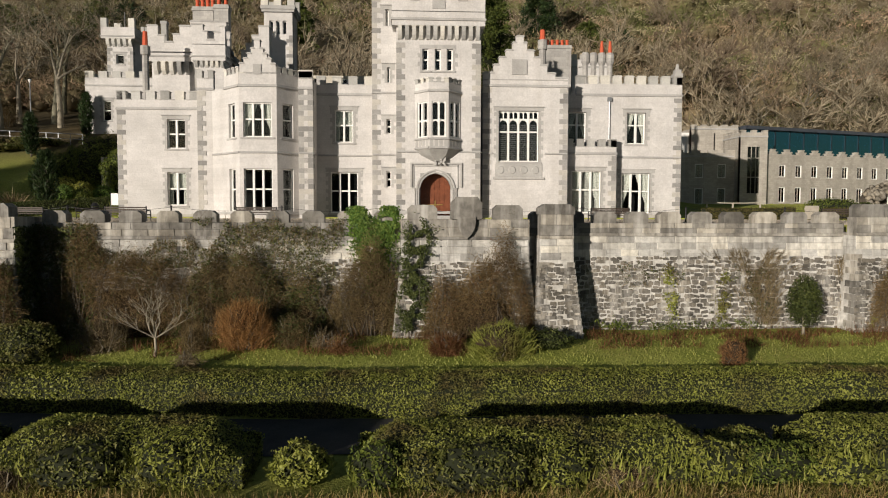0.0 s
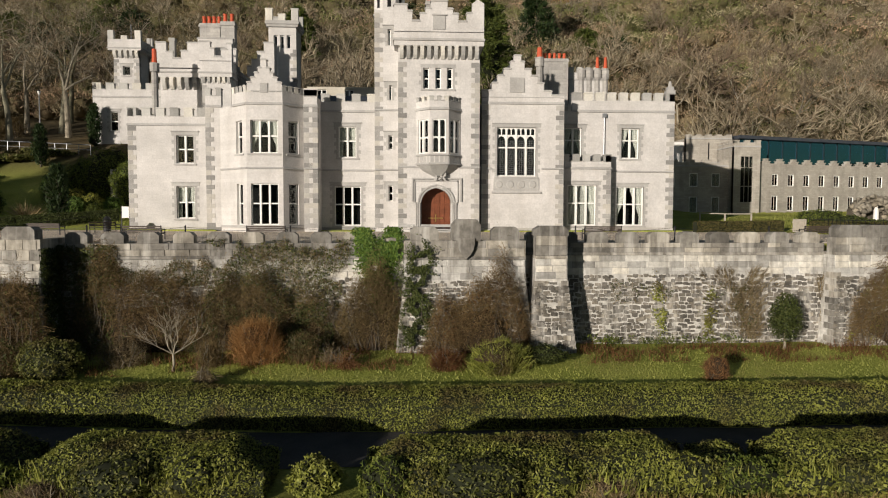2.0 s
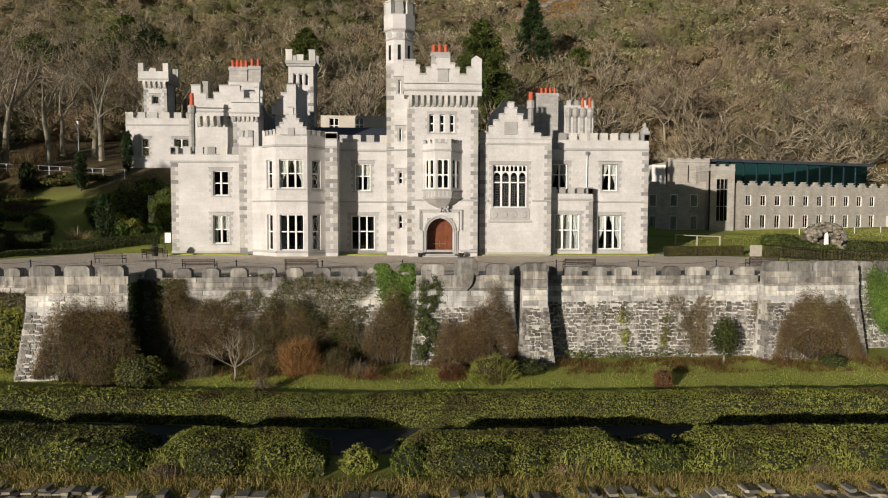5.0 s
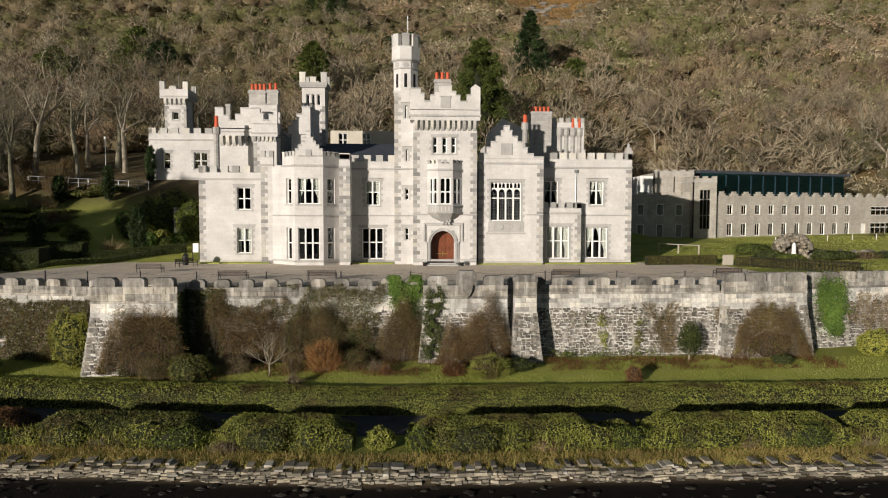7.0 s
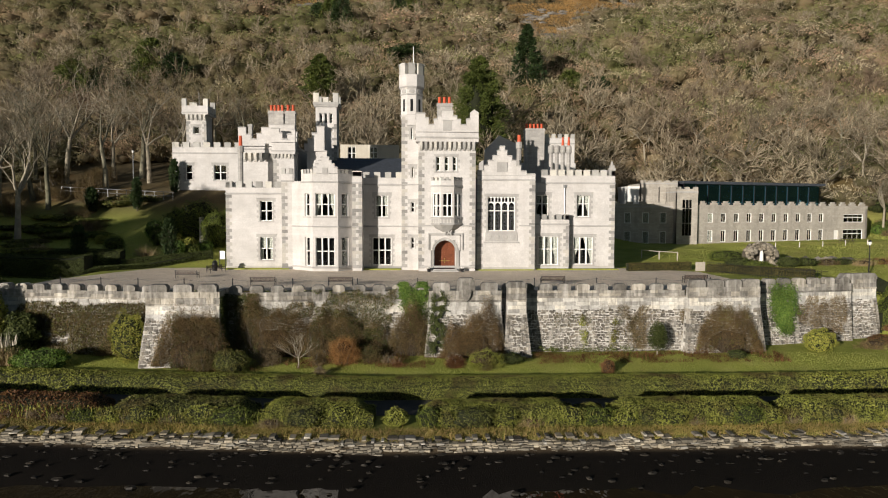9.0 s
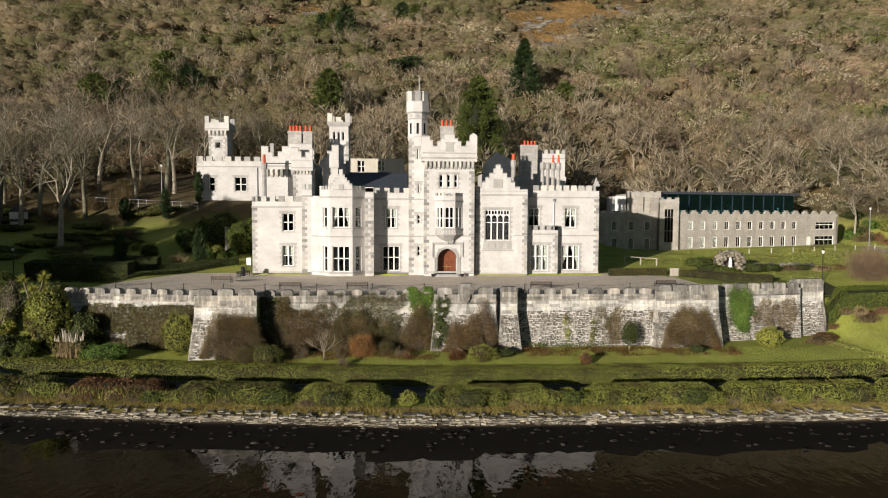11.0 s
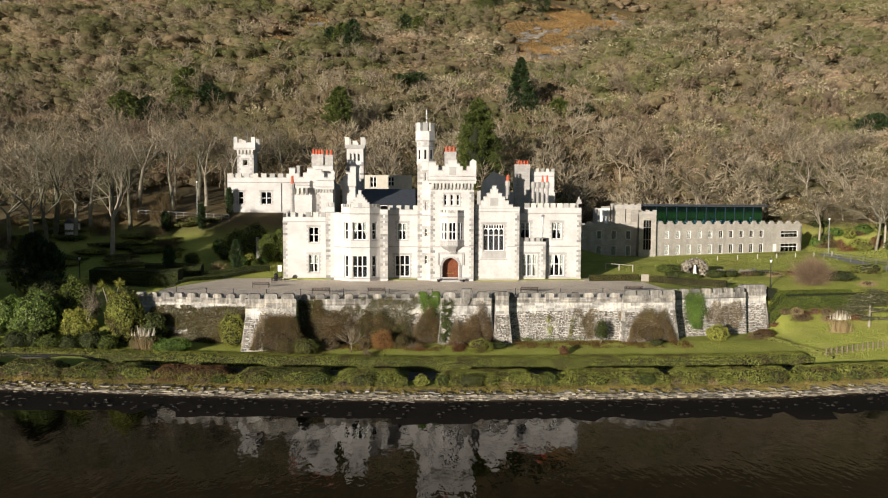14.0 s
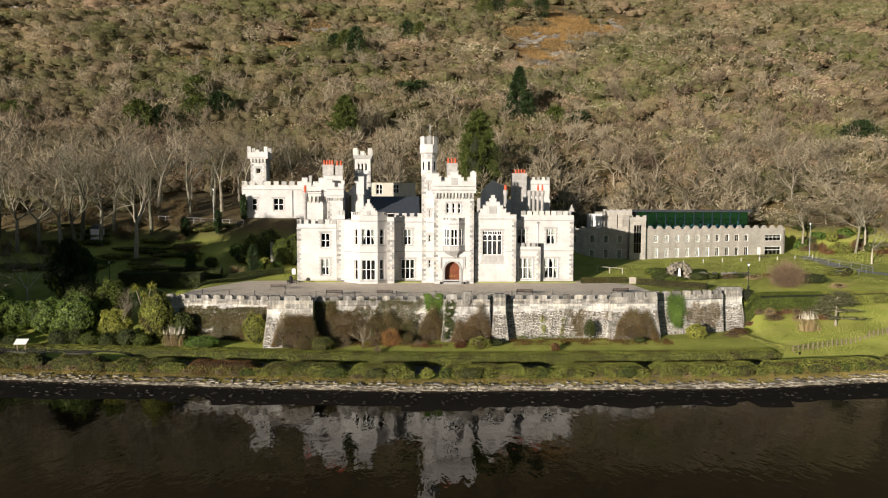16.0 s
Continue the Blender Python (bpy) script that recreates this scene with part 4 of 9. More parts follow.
def crenellate(p, q, z_str, z_cren, z_top, parent=None, per=1.03, wide=0.66, thick=0.42, material=None, string=True, ends=True, shift=0.0):
    """A string course, a low parapet and merlons along a wall top."""
    parent, material = parent or castle, material or PARAPET
    al, out, ln = wall_frame(p, q)
    A, B = Vector(p), Vector(q)
    if string:
        st = Mesh()
        a, b = A + out * 0.10 - al * 0.03, B + out * 0.10 + al * 0.03
        st.prism([tuple(a), tuple(b), tuple(B - out * 0.3), tuple(A - out * 0.3)], z_str - 0.09, z_str + 0.09, [tuple(a - out * 0.05), tuple(b - out * 0.05), tuple(B - out * 0.3), tuple(A - out * 0.3)])
        part("string_course", st, DRESSED, parent)
    pw = Mesh()
    pw.prism([tuple(A + out * 0.012), tuple(B + out * 0.012), tuple(B - out * thick), tuple(A - out * thick)], z_str + 0.09, z_cren)
    part("parapet_wall", pw, GRANITE if material is PARAPET else material, parent)
    n = max(1, int(round((ln - wide) / per)))
    step = (ln - wide) / n
    hgt = z_top - z_cren
    key = (round(wide, 2), round(hgt, 2), round(thick, 2), material.name)
    if key not in MERLONS:
        mm = Mesh()
        w = wide / 2
        mm.box(-w, w, 0, thick, 0, hgt - 0.10)
        mm.slab([(-w - 0.035, hgt - 0.10), (w + 0.035, hgt - 0.10), (w + 0.035, hgt - 0.05), (w - 0.06, hgt), (-w + 0.06, hgt), (-w - 0.035, hgt - 0.05)], -0.04, thick + 0.04)
        MERLONS[key] = mm.data("merlon", material)
        sm2 = Mesh()
        sm2.slab([(-(step - wide) / 2, 0), ((step - wide) / 2, 0), ((step - wide) / 2, 0.06), (-(step - wide) / 2, 0.06)], -0.05, thick + 0.04)
        MERLONS[key, "sill"] = sm2.data("crenel_sill", DRESSED)
    for i in range(n + 1):
        ob = new("merlon", MERLONS[key])
        put(ob, parent, on_wall(p, q, wide / 2 + i * step, z_cren, 0.0))
        if i < n:
            ob = new("crenel_sill", MERLONS[key, "sill"])
            put(ob, parent, on_wall(p, q, wide / 2 + (i + 0.5) * step, z_cren, 0.0))


QUOINS = {}


def quoins(x, y, z0, z1, side, parent=None, material=None, hgt=0.36, front=(0, -1)):
    """Alternating long and short corner stones. side: +1 where the wall runs to +x from the corner."""
    parent, material = parent or castle, material or QUOIN
    n = int((z1 - z0) / hgt)
    h = (z1 - z0) / n
    for k in range(n):
        long_ = k % 2 == 0
        key = (side, long_, round(h, 2), material.name)
        if key not in QUOINS:
            a, b = (0.62, 0.34) if long_ else (0.36, 0.60)
            mm = Mesh()
            x0, x1 = (-0.018, a) if side > 0 else (-a, 0.018)
            mm.box(x0, x1, -0.018, b, 0.008, h - 0.008)
            QUOINS[key] = mm.data("quoin", material)
        ob = new("quoin", QUOINS[key])
        put(ob, parent, Matrix.Translation((x, y, z0 + k * h)))


def box_block(name, x0, x1, y0, y1, z0, z1, holes=(), parent=None, material=None, roof=None, sides=True):
    """Four walls and a flat lead roof; holes are in the front wall, as (x0, x1, z0, z1)."""
    parent, material = parent or castle, material or GRANITE
    wall(name, (x0, y0), (x1, y0), z0, z1, [(a - x0, b - x0, c, d) for a, b, c, d in holes], material, parent)
    wall(name, (x1, y0 + 0.002), (x1, y1), z0, z1, [], material, parent)
    wall(name, (x1, y1), (x0, y1), z0, z1, [], material, parent)
    wall(name, (x0, y1), (x0, y0 + 0.002), z0, z1, [], material, parent)
    rf = Mesh()
    rf.box(x0 + 0.4, x1 - 0.4, y0 + 0.4, y1 - 0.4, z1 - 0.25, z1 - 0.05)
    part("roof", rf, LEAD, parent, "flat lead roof")


def string_line(pts, z, parent=None, hgt=0.13, proud=0.12):
    """A moulding along several wall faces, from west to east."""
    for p, q in zip(pts, pts[1:]):
        al, out, ln = wall_frame(p, q)
        if ln < 0.05:
            continue
        A, B = Vector(p), Vector(q)
        st = Mesh()
        a, b = A + out * proud, B + out * proud
        st.prism([tuple(a), tuple(b), tuple(B - out * 0.05), tuple(A - out * 0.05)], z - hgt / 2, z + hgt / 2, [tuple(a - out * proud * 0.6), tuple(b - out * proud * 0.6), tuple(B - out * 0.05), tuple(A - out * 0.05)])
        part("string_course", st, DRESSED, parent or castle)


def corbels(x0, x1, y, z0, z1, n, proud, parent=None, wide=0.55):
    """A row of corbels carrying a projecting parapet, with little arches between."""
    step = (x1 - x0) / n
    cm = Mesh()
    w = step * wide / 2
    hh = z1 - z0
    cm.add([(-w, 0.05, 0), (w, 0.05, 0), (w, 0.05, hh), (-w, 0.05, hh), (-w, -proud * 0.25, 0.05), (w, -proud * 0.25, 0.05), (-w, -proud * 0.75, hh * 0.3), (w, -proud * 0.75, hh * 0.3), (-w, -proud, hh * 0.6), (w, -proud, hh * 0.6), (w, -proud, hh), (-w, -proud, hh)],
           [(0, 1, 5, 4), (4, 5, 7, 6), (6, 7, 9, 8), (8, 9, 10, 11), (11, 10, 2, 3), (0, 4, 6, 8, 11, 3), (1, 2, 10, 9, 7, 5)])
    hw = step / 2 - w
    for s_ in (-1, 1):
        cm.slab([(s_ * w, hh), (s_ * w, hh - 0.75 * hw), (s_ * (w + hw * 0.35), hh - 0.25 * hw), (s_ * (w + hw), hh - 0.02)][::s_], -proud, 0.0)
    data = cm.data("corbel", PARAPET)
    for i in range(n + 1):
        ob = new("corbel", data)
        put(ob, parent or castle, Matrix.Translation((x0 + i * step, y, z0)))


def stepped(x0, x1, y, z0, steps, thick=0.45, parent=None, material=None, name="gable"):
    """A crow-stepped gable: steps are (x, z) of its outline from the left foot to the right foot."""
    g = Mesh()
    outline_ = [(x0, z0)] + list(steps) + [(x1, z0)]
    g.slab([(a, b) for a, b in outline_][::1], y, y + thick)
    ob = part(name, g, material or GRANITE, parent or castle)
    for (a, za), (b, zb) in zip(steps, steps[1:]):
        if abs(za - zb) < 0.01 and b > a + 0.1:
            c = Mesh()
            c.slab([(a - 0.05, za), (b + 0.05, za), (b + 0.05, za + 0.07), (b - 0.03, za + 0.13), (a + 0.03, za + 0.13), (a - 0.05, za + 0.07)], y - 0.05, y + thick + 0.05)
            part("coping", c, DRESSED, parent or castle)
    return ob


def chimney(x0, x1, y0, y1, z0, z1, pots, pot_h=0.75, parent=None):
    """A stone stack with a cornice and a row of clay pots."""
    st = Mesh()
    st.box(x0, x1, y0, y1, z0, z1 - 0.35)
    st.box(x0 - 0.08, x1 + 0.08, y0 - 0.08, y1 + 0.08, z1 - 0.35, z1 - 0.18)
    st.box(x0 - 0.03, x1 + 0.03, y0 - 0.03, y1 + 0.03, z1 - 0.18, z1)
    ob = part("chimney", st, CHIMNEY, parent or castle, "coursed stone chimney stack")
    for i in range(pots):
        x = x0 + (x1 - x0) * (i + 0.5) / pots
        pt = Mesh()
        r = min(0.17, (x1 - x0) / pots * 0.4)
        y = (y0 + y1) / 2
        pt.tube(x, y, z1, z1 + 0.12, r * 1.25, r * 1.15, 10).tube(x, y, z1 + 0.12, z1 + pot_h - 0.12, r, r * 0.86, 10).tube(x, y, z1 + pot_h - 0.12, z1 + pot_h, r * 1.1, r * 1.1, 10)
        part("chimney_pot", pt, TERRACOTTA, ob, "red clay chimney pot")
    return ob


# west block
LY = 52.0
wl_holes = [(-18.25, -16.92, 5.25, 7.42), (-18.30, -16.90, 0.98, 3.48)]
box_block("west_wall", -21.9, -15.9, LY, 66.0, 0.0, 8.22, wl_holes)
crenellate((-21.9, LY), (-15.9, LY), 8.22, 8.84, 9.54)
crenellate((-21.9, 66.0), (-21.9, LY), 8.22, 8.84, 9.54)
F = ((-21.9, LY), (-15.9, LY))
window(castle, on_wall(*F, -17.585 + 21.9, 5.25), 1.33, 2.17, 2, (0.5,))
window(castle, on_wall(*F, -17.60 + 21.9, 0.98), 1.40, 2.50, 2, (0.5,), curtain="blind")
quoins(-21.9, LY, 0.3, 8.1, 1)
quoins(-15.75, LY - 0.81, 0.3, 9.4, 1)
# stair wall beside the bay
SY = 51.2
box_block("stair_wall", -15.75, -13.6, SY, 59.0, 0.0, 9.55, ())
crenellate((-15.75, SY), (-14.55, SY), 9.55, 10.3, 10.95, per=0.6, wide=0.4)
# canted bay
BAY = [(-14.6, 51.0), (-13.45, 50.0), (-12.08, 48.6), (-9.45, 48.6), (-8.10, 50.0), (-7.0, 51.1)]
bay_win = {1: [(0.55, 1.40)], 2: [(0.28, 2.28)], 3: [(0.50, 1.40)]}
for i, (p, q) in enumerate(zip(BAY, BAY[1:])):
    hs = [(a, b, z0, z1) for a, b in bay_win.get(i, ()) for z0, z1 in ((0.55, 3.58), (5.80, 8.20))]
    wall("bay_wall", p, q, 0.0, 9.38, hs, GRANITE, castle)
    for a, b, z0, z1 in hs:
        window(castle, on_wall(p, q, (a + b) / 2, z0), b - a, z1 - z0, 3 if i == 2 else 1, (0.52,), curtain="swag" if (i == 2 and z0 > 4) else "", surround=False, room=False)
m = Mesh().prism([(x, y + 0.4) for x, y in BAY] + [(-7.0, 60), (-14.6, 60)], 9.1, 9.3)
part("roof", m, LEAD, castle, "flat lead roof")
for p, q in zip(BAY[1:4], BAY[2:5]):
    front_ = p[1] == q[1]
    crenellate(p, q, 9.38, 10.25, 10.72 if not front_ else 10.3, per=0.62, wide=0.36)
string_line(BAY, 4.72)
string_line(BAY, 0.42, hgt=0.18)
wall("bay_side_wall", (-7.0, 51.1), (-7.0, 60.0), 0, 9.4, [], GRANITE, castle)
wall("bay_side_wall", (-14.6, 60.0), (-14.6, 51.0), 0, 9.4, [], GRANITE, castle)
stepped(-12.0, -9.5, 48.61, 9.6, [(-12.0, 10.85), (-11.72, 10.85), (-11.72, 11.2), (-11.45, 11.2), (-11.45, 11.55), (-11.2, 11.55), (-11.2, 11.9), (-10.98, 11.9), (-10.98, 12.5), (-10.58, 12.5), (-10.58, 11.9), (-10.35, 11.9), (-10.35, 11.55), (-10.1, 11.55), (-10.1, 11.2), (-9.8, 11.2), (-9.8, 10.85), (-9.5, 10.85)])
m = Mesh().box(-11.05, -10.5, 48.54, 48.64, 10.15, 10.85)
part("armorial_panel", m, DRESSED, castle, "small carved stone panel")
part("room_wall", Mesh().prism([(-13.4, 51.2), (-12.0, 50.5), (-9.5, 50.5), (-7.9, 51.2), (-7.9, 51.3), (-13.4, 51.3)], 0.1, 9.0), ROOM_SHADE, castle)
# pier beside the bay
box_block("pier", -7.98, -6.98, 48.95, 51.6, 0.0, 9.95, ())
crenellate((-7.98, 48.95), (-6.98, 48.95), 9.3, 9.96, 10.56, per=2.0, wide=0.98)
quoins(-6.98, 48.95, 0.3, 9.2, -1)
quoins(-7.98, 48.95, 0.3, 9.2, 1)
string_line([(-7.98, 48.95), (-6.98, 48.95), (-6.98, 51.0)], 4.72)
# recessed range between bay and tower
WY = 51.0
rh = [(-5.66, -4.30, 5.70, 8.05), (-6.0, -3.95, 0.46, 3.48)]
box_block("range_wall", -6.98, -2.8, WY, 58.0, 0.0, 9.2, rh)
F = ((-6.98, WY), (-2.8, WY))
window(castle, on_wall(*F, -4.98 + 6.98, 5.70), 1.36, 2.35, 2, (0.54,), curtain="blind")
window(castle, on_wall(*F, -4.975 + 6.98, 0.46), 2.05, 3.02, 3, (0.54,))
crenellate((-6.98, WY), (-2.8, WY), 9.22, 9.92, 10.56)
string_line([(-6.98, WY), (-2.8, WY)], 4.72)
# stair tower with its octagonal clock turret
TSY = 50.0
sh_ = [(-1.75, -1.53, 9.95, 11.03), (-1.81, -1.44, 6.24, 7.32), (-1.81, -1.44, 2.34, 3.52), (-1.85, -1.62, 14.0, 15.2)]
box_block("stair_tower_wall", -2.82, -1.0, TSY, 54.0, 0.0, 16.6, sh_)
F = ((-2.82, TSY), (-1.0, TSY))
for a, b, z0, z1 in sh_:
    narrow = b - a < 0.3
    window(castle, on_wall(*F, (a + b) / 2 + 2.82, z0), b - a, z1 - z0, 1, () if narrow else (0.5,), arched=not narrow, surround=True, sill=False, label="narrow lancet window in dressed stone")
quoins(-2.82, TSY, 0.3, 16.4, 1)
string_line([(-2.82, TSY), (-1.0, TSY)], 4.72)
string_line([(-2.82, TSY), (-1.0, TSY)], 9.2)
cx, cy = -1.75, 52.0
m = Mesh()
m.tube(cx, cy, 16.3, 19.5, 1.26, 1.26, 8, math.pi / 8).tube(cx, cy, 19.5, 19.8, 1.30, 1.46, 8, math.pi / 8).tube(cx, cy, 19.8, 21.0, 1.46, 1.46, 8, math.pi / 8)
part("turret_shaft", m, GRANITE, castle, "octagonal stair turret shaft")
for z in (16.6, 18.85, 19.62):
    m = Mesh()
    m.tube(cx, cy, z, z + 0.14, 1.36 if z < 19 else 1.46, 1.32 if z < 19 else 1.5, 8, math.pi / 8)
    part("turret_string", m, DRESSED, castle)
for i in range(8):
    a = 2 * math.pi * i / 8
    face = Matrix.Translation((cx, cy, 0)) @ Matrix.Rotation(a, 4, "Z")
    c = Mesh()
    c.box(-0.36, 0.36, -1.36, -0.95, 21.0, 22.05)
    c.slab([(-0.40, 22.05), (0.40, 22.05), (0.40, 22.1), (0.3, 22.2), (-0.3, 22.2), (-0.40, 22.1)], -1.42, -0.92)
    ob = new("merlon", c.data("merlon", PARAPET))
    put(ob, castle, face)
    # flat near-black panel on the shaft, standing for a dark slit opening
    d = Mesh()
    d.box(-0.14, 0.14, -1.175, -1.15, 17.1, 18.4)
    ob = new("slit_panel", d.data("slit_panel", ROOM_SHADE))
    put(ob, castle, face)
    e = Mesh()
    pts = [(0.30 * math.cos(t_), 19.25 + 0.24 * math.sin(t_)) for t_ in arc(0, 2 * math.pi, 12)[:-1]]
    e.slab(pts, -1.21, -1.15)
    ob = new("medallion", e.data("medallion", DRESSED))
    put(ob, castle, face)
m = Mesh().rod((cx + 0.2, cy, 21.0), (cx + 0.2, cy, 24.2), 0.035, 6)
part("flagpole", m, STEEL, castle)
# entrance tower
TY = 48.6
th_ = [(0.81, 1.23, 10.58, 12.08), (1.69, 2.11, 10.58, 12.08), (2.54, 2.96, 10.58, 12.08), (0.66, 2.86, 0.0, 3.30), (0.9, 3.05, 5.6, 8.3)]
box_block("tower_wall", -1.03, 4.96, TY, 54.6, 0.0, 14.0, th_)
F = ((-1.03, TY), (4.96, TY))
for a, b, z0, z1 in th_[:3]:
    window(castle, on_wall(*F, (a + b) / 2 + 1.03, z0), b - a, z1 - z0, 1, (0.5,), surround=False)
m = Mesh()
for k in range(5):
    e = 0.34 if k % 2 else 0.17
    m.box(0.81 - e, 0.80, TY - 0.018, TY + 0.05, 10.58 + 0.3 * k, 10.87 + 0.3 * k), m.box(2.97, 2.96 + e, TY - 0.018, TY + 0.05, 10.58 + 0.3 * k, 10.87 + 0.3 * k)
m.box(0.6, 3.2, TY - 0.02, TY + 0.05, 12.1, 12.36)
part("surround", m, DRESSED, castle, "grey stone dressing round three lights")
quoins(-1.03, TY, 0.3, 12.5, 1)
quoins(4.96, TY, 0.3, 12.5, -1)
string_line([(-1.03, TY), (4.96, TY), (4.96, 50.3)], 4.84)
string_line([(-1.03, TY), (4.96, TY)], 0.5, hgt=0.2)
corbels(-0.78, 4.72, TY, 12.68, 13.62, 11, 0.40)
m = Mesh().box(-1.33, 5.22, TY - 0.42, 55.0, 13.6, 14.6)
part("tower_parapet_wall", m, GRANITE, castle)
m = Mesh().box(-1.40, 5.29, TY - 0.52, 55.1, 13.95, 14.12)
part("string_course", m, DRESSED, castle)
PY = TY - 0.42
stepped(-1.33, 5.22, PY, 14.55, [(-1.33, 16.45), (-0.35, 16.45), (-0.35, 16.0), (0.0, 16.0), (0.0, 15.3), (0.55, 15.3), (0.55, 15.85), (0.95, 15.85), (0.95, 16.2), (1.35, 16.2), (1.35, 16.75), (2.55, 16.75), (2.55, 16.2), (2.95, 16.2), (2.95, 15.85), (3.35, 15.85), (3.35, 15.3), (3.95, 15.3), (3.95, 15.9), (4.35, 15.9), (4.35, 16.65), (4.75, 16.95), (5.22, 16.65)], name="tower_gable")
for p, q in (((5.22, PY + 0.46), (5.22, 55.0)), ((5.22, 55.0), (-1.33, 55.0)), ((-1.33, 55.0), (-1.33, PY + 0.46))):
    crenellate(p, q, 14.5, 15.3, 16.2, per=1.3, wide=0.8, string=False)
m = Mesh().box(1.5, 2.4, PY - 0.05, PY + 0.1, 14.75, 15.75)
m.box(1.42, 2.48, PY - 0.12, PY + 0.08, 15.75, 15.85)
part("armorial_panel", m, DRESSED, castle, "hooded carved stone panel")
chimney(1.1, 2.75, 53.2, 54.3, 13.8, 18.35, 3)
# oriel over the door
OR = [(0.30, 48.6), (1.25, 47.55), (2.62, 47.55), (3.58, 48.6)]
for i, (p, q) in enumerate(zip(OR, OR[1:])):
    al, out, ln = wall_frame(p, q)
    mrg = 0.2
    wall("oriel_wall", p, q, 4.95, 9.0, [(mrg, ln - mrg, 5.80, 8.25)], GRANITE, castle, 0.3)
    window(castle, on_wall(p, q, ln / 2, 5.80, -0.12), ln - 2 * mrg, 2.45, 2, (0.47,), arched=True, surround=False, sill=False, room=False, label="traceried oriel window with arched lights")
    crenellate(p, q, 9.0, 9.55, 9.92, per=0.5, wide=0.30, thick=0.25)
    n = 4
    for k in range(n):
        pm = Mesh().box(-ln / n * 0.36, ln / n * 0.36, -0.03, 0.02, 5.12, 5.58)
        put(new("apron_panel", pm.data("apron_panel", DRESSED)), castle, on_wall(p, q, ln * (k + 0.5) / n, 0))
part("room_wall", Mesh().box(0.6, 3.3, 49.2, 49.25, 4.9, 9.0), ROOM_SHADE, castle)
string_line(OR, 5.05), string_line(OR, 5.68)
m = Mesh()
low = [(1.55, 48.61), (1.75, 48.3), (2.12, 48.3), (2.35, 48.61)]
mid_ = [(0.75, 48.61), (1.42, 47.95), (2.47, 47.95), (3.15, 48.61)]
m.prism(low, 4.15, 4.55, mid_)
m.prism(mid_, 4.55, 4.98, OR)
part("oriel_corbel", m, PARAPET, castle, "moulded stone corbel with carved boss")
m = Mesh().prism(OR, 8.95, 9.05)
part("roof", m, LEAD, castle)
m = Mesh()
rr = random.Random(4)
for _ in range(16):
    x, z = rr.uniform(1.55, 2.5), rr.uniform(3.85, 4.35)
    m.tube(x, 48.35 - rr.uniform(0, 0.15), z, z + 0.16, 0.10, 0.05, 6)
part("carved_boss", m, DRESSED, castle, "weathered carved stone foliage boss")
# doorway
m = Mesh()
cxd, wd, spring, rise_ = 1.76, 1.10, 2.15, 1.15
left_arc = [(cxd - wd * (1 - t_ ** 1.7), spring + rise_ * (0.68 * (1 - (1 - t_) ** 2.2) + 0.32 * t_)) for t_ in arc(0, 1, 8)]
right_arc = [(2 * cxd - x, z) for x, z in left_arc[::-1]]
m.slab([(0.66, 3.32), (0.66, spring)] + left_arc[1:] + [(cxd, 3.32)], TY - 0.01, TY + 0.5)
m.slab([(cxd, 3.32)] + right_arc[:-1] + [(2.86, spring), (2.86, 3.32)], TY - 0.01, TY + 0.5)
part("door_arch", m, PARAPET, castle, "pointed stone arch head")
for k, (g, pr) in enumerate(((0.0, 0.03), (0.17, 0.09))):
    am = Mesh()
    for pts in (left_arc, right_arc):
        for (a, za), (b, zb) in zip(pts, pts[1:]):
            o = lambda x, z, e: (cxd + (x - cxd) * (1 + e / wd), spring + (z - spring) * (1 + e / rise_))
            p0, p1, p2, p3 = o(a, za, g + 0.02), o(b, zb, g + 0.02), o(b, zb, g + 0.13), o(a, za, g + 0.13)
            am.slab([p0, p1, p2, p3], TY - pr - 0.02, TY - 0.005)
    part("arch_moulding", am, DRESSED, castle)
for x in (0.28, 0.42, 0.54, 2.98, 3.10, 3.24):
    m = Mesh()
    m.tube(x, TY - 0.07, 0.35, 2.05, 0.055, 0.055, 8).tube(x, TY - 0.07, 2.05, 2.25, 0.06, 0.1, 8).tube(x, TY - 0.07, 0.0, 0.35, 0.1, 0.07, 8)
    part("door_shaft", m, DRESSED, castle, "slender stone shaft")
m = Mesh()
m.box(-0.05, 0.08, TY - 0.14, TY - 0.01, 2.3, 4.05), m.box(3.52, 3.65, TY - 0.14, TY - 0.01, 2.3, 4.05), m.box(0.08, 3.52, TY - 0.14, TY - 0.01, 3.93, 4.05)
m.box(0.12, 0.20, TY - 0.07, TY - 0.01, 2.2, 3.85), m.box(3.32, 3.40, TY - 0.07, TY - 0.01, 2.2, 3.85), m.box(0.12, 3.40, TY - 0.07, TY - 0.01, 3.78, 3.88)
part("hood_mould", m, DRESSED, castle, "square stone hood mould over the arch")
door = new("door", Mesh().box(-1.12, 1.12, 0, 0.12, 0, 3.28).data("door", DOORWOOD))
put(door, castle, Matrix.Translation((cxd, TY + 0.95, 0.05)))
tagged(door, "red-brown panelled double door")
for i in range(6):
    for z0, z1 in ((0.2, 0.95), (1.1, 1.95), (2.1, 3.0)):
        part("door_panel", Mesh().box(-1.05 + i * 0.36, -0.79 + i * 0.36, -0.035, 0.0, z0, z1), DOORWOOD, door, here=True)
part("hinge", Mesh().box(-0.55, 0.55, -0.05, -0.036, 0.98, 1.05), BRASS, door, "brass strap and handle", here=True)
part("hinge", Mesh().box(-0.04, 0.04, -0.06, -0.036, 0.75, 1.3), BRASS, door, "brass strap and handle", here=True)
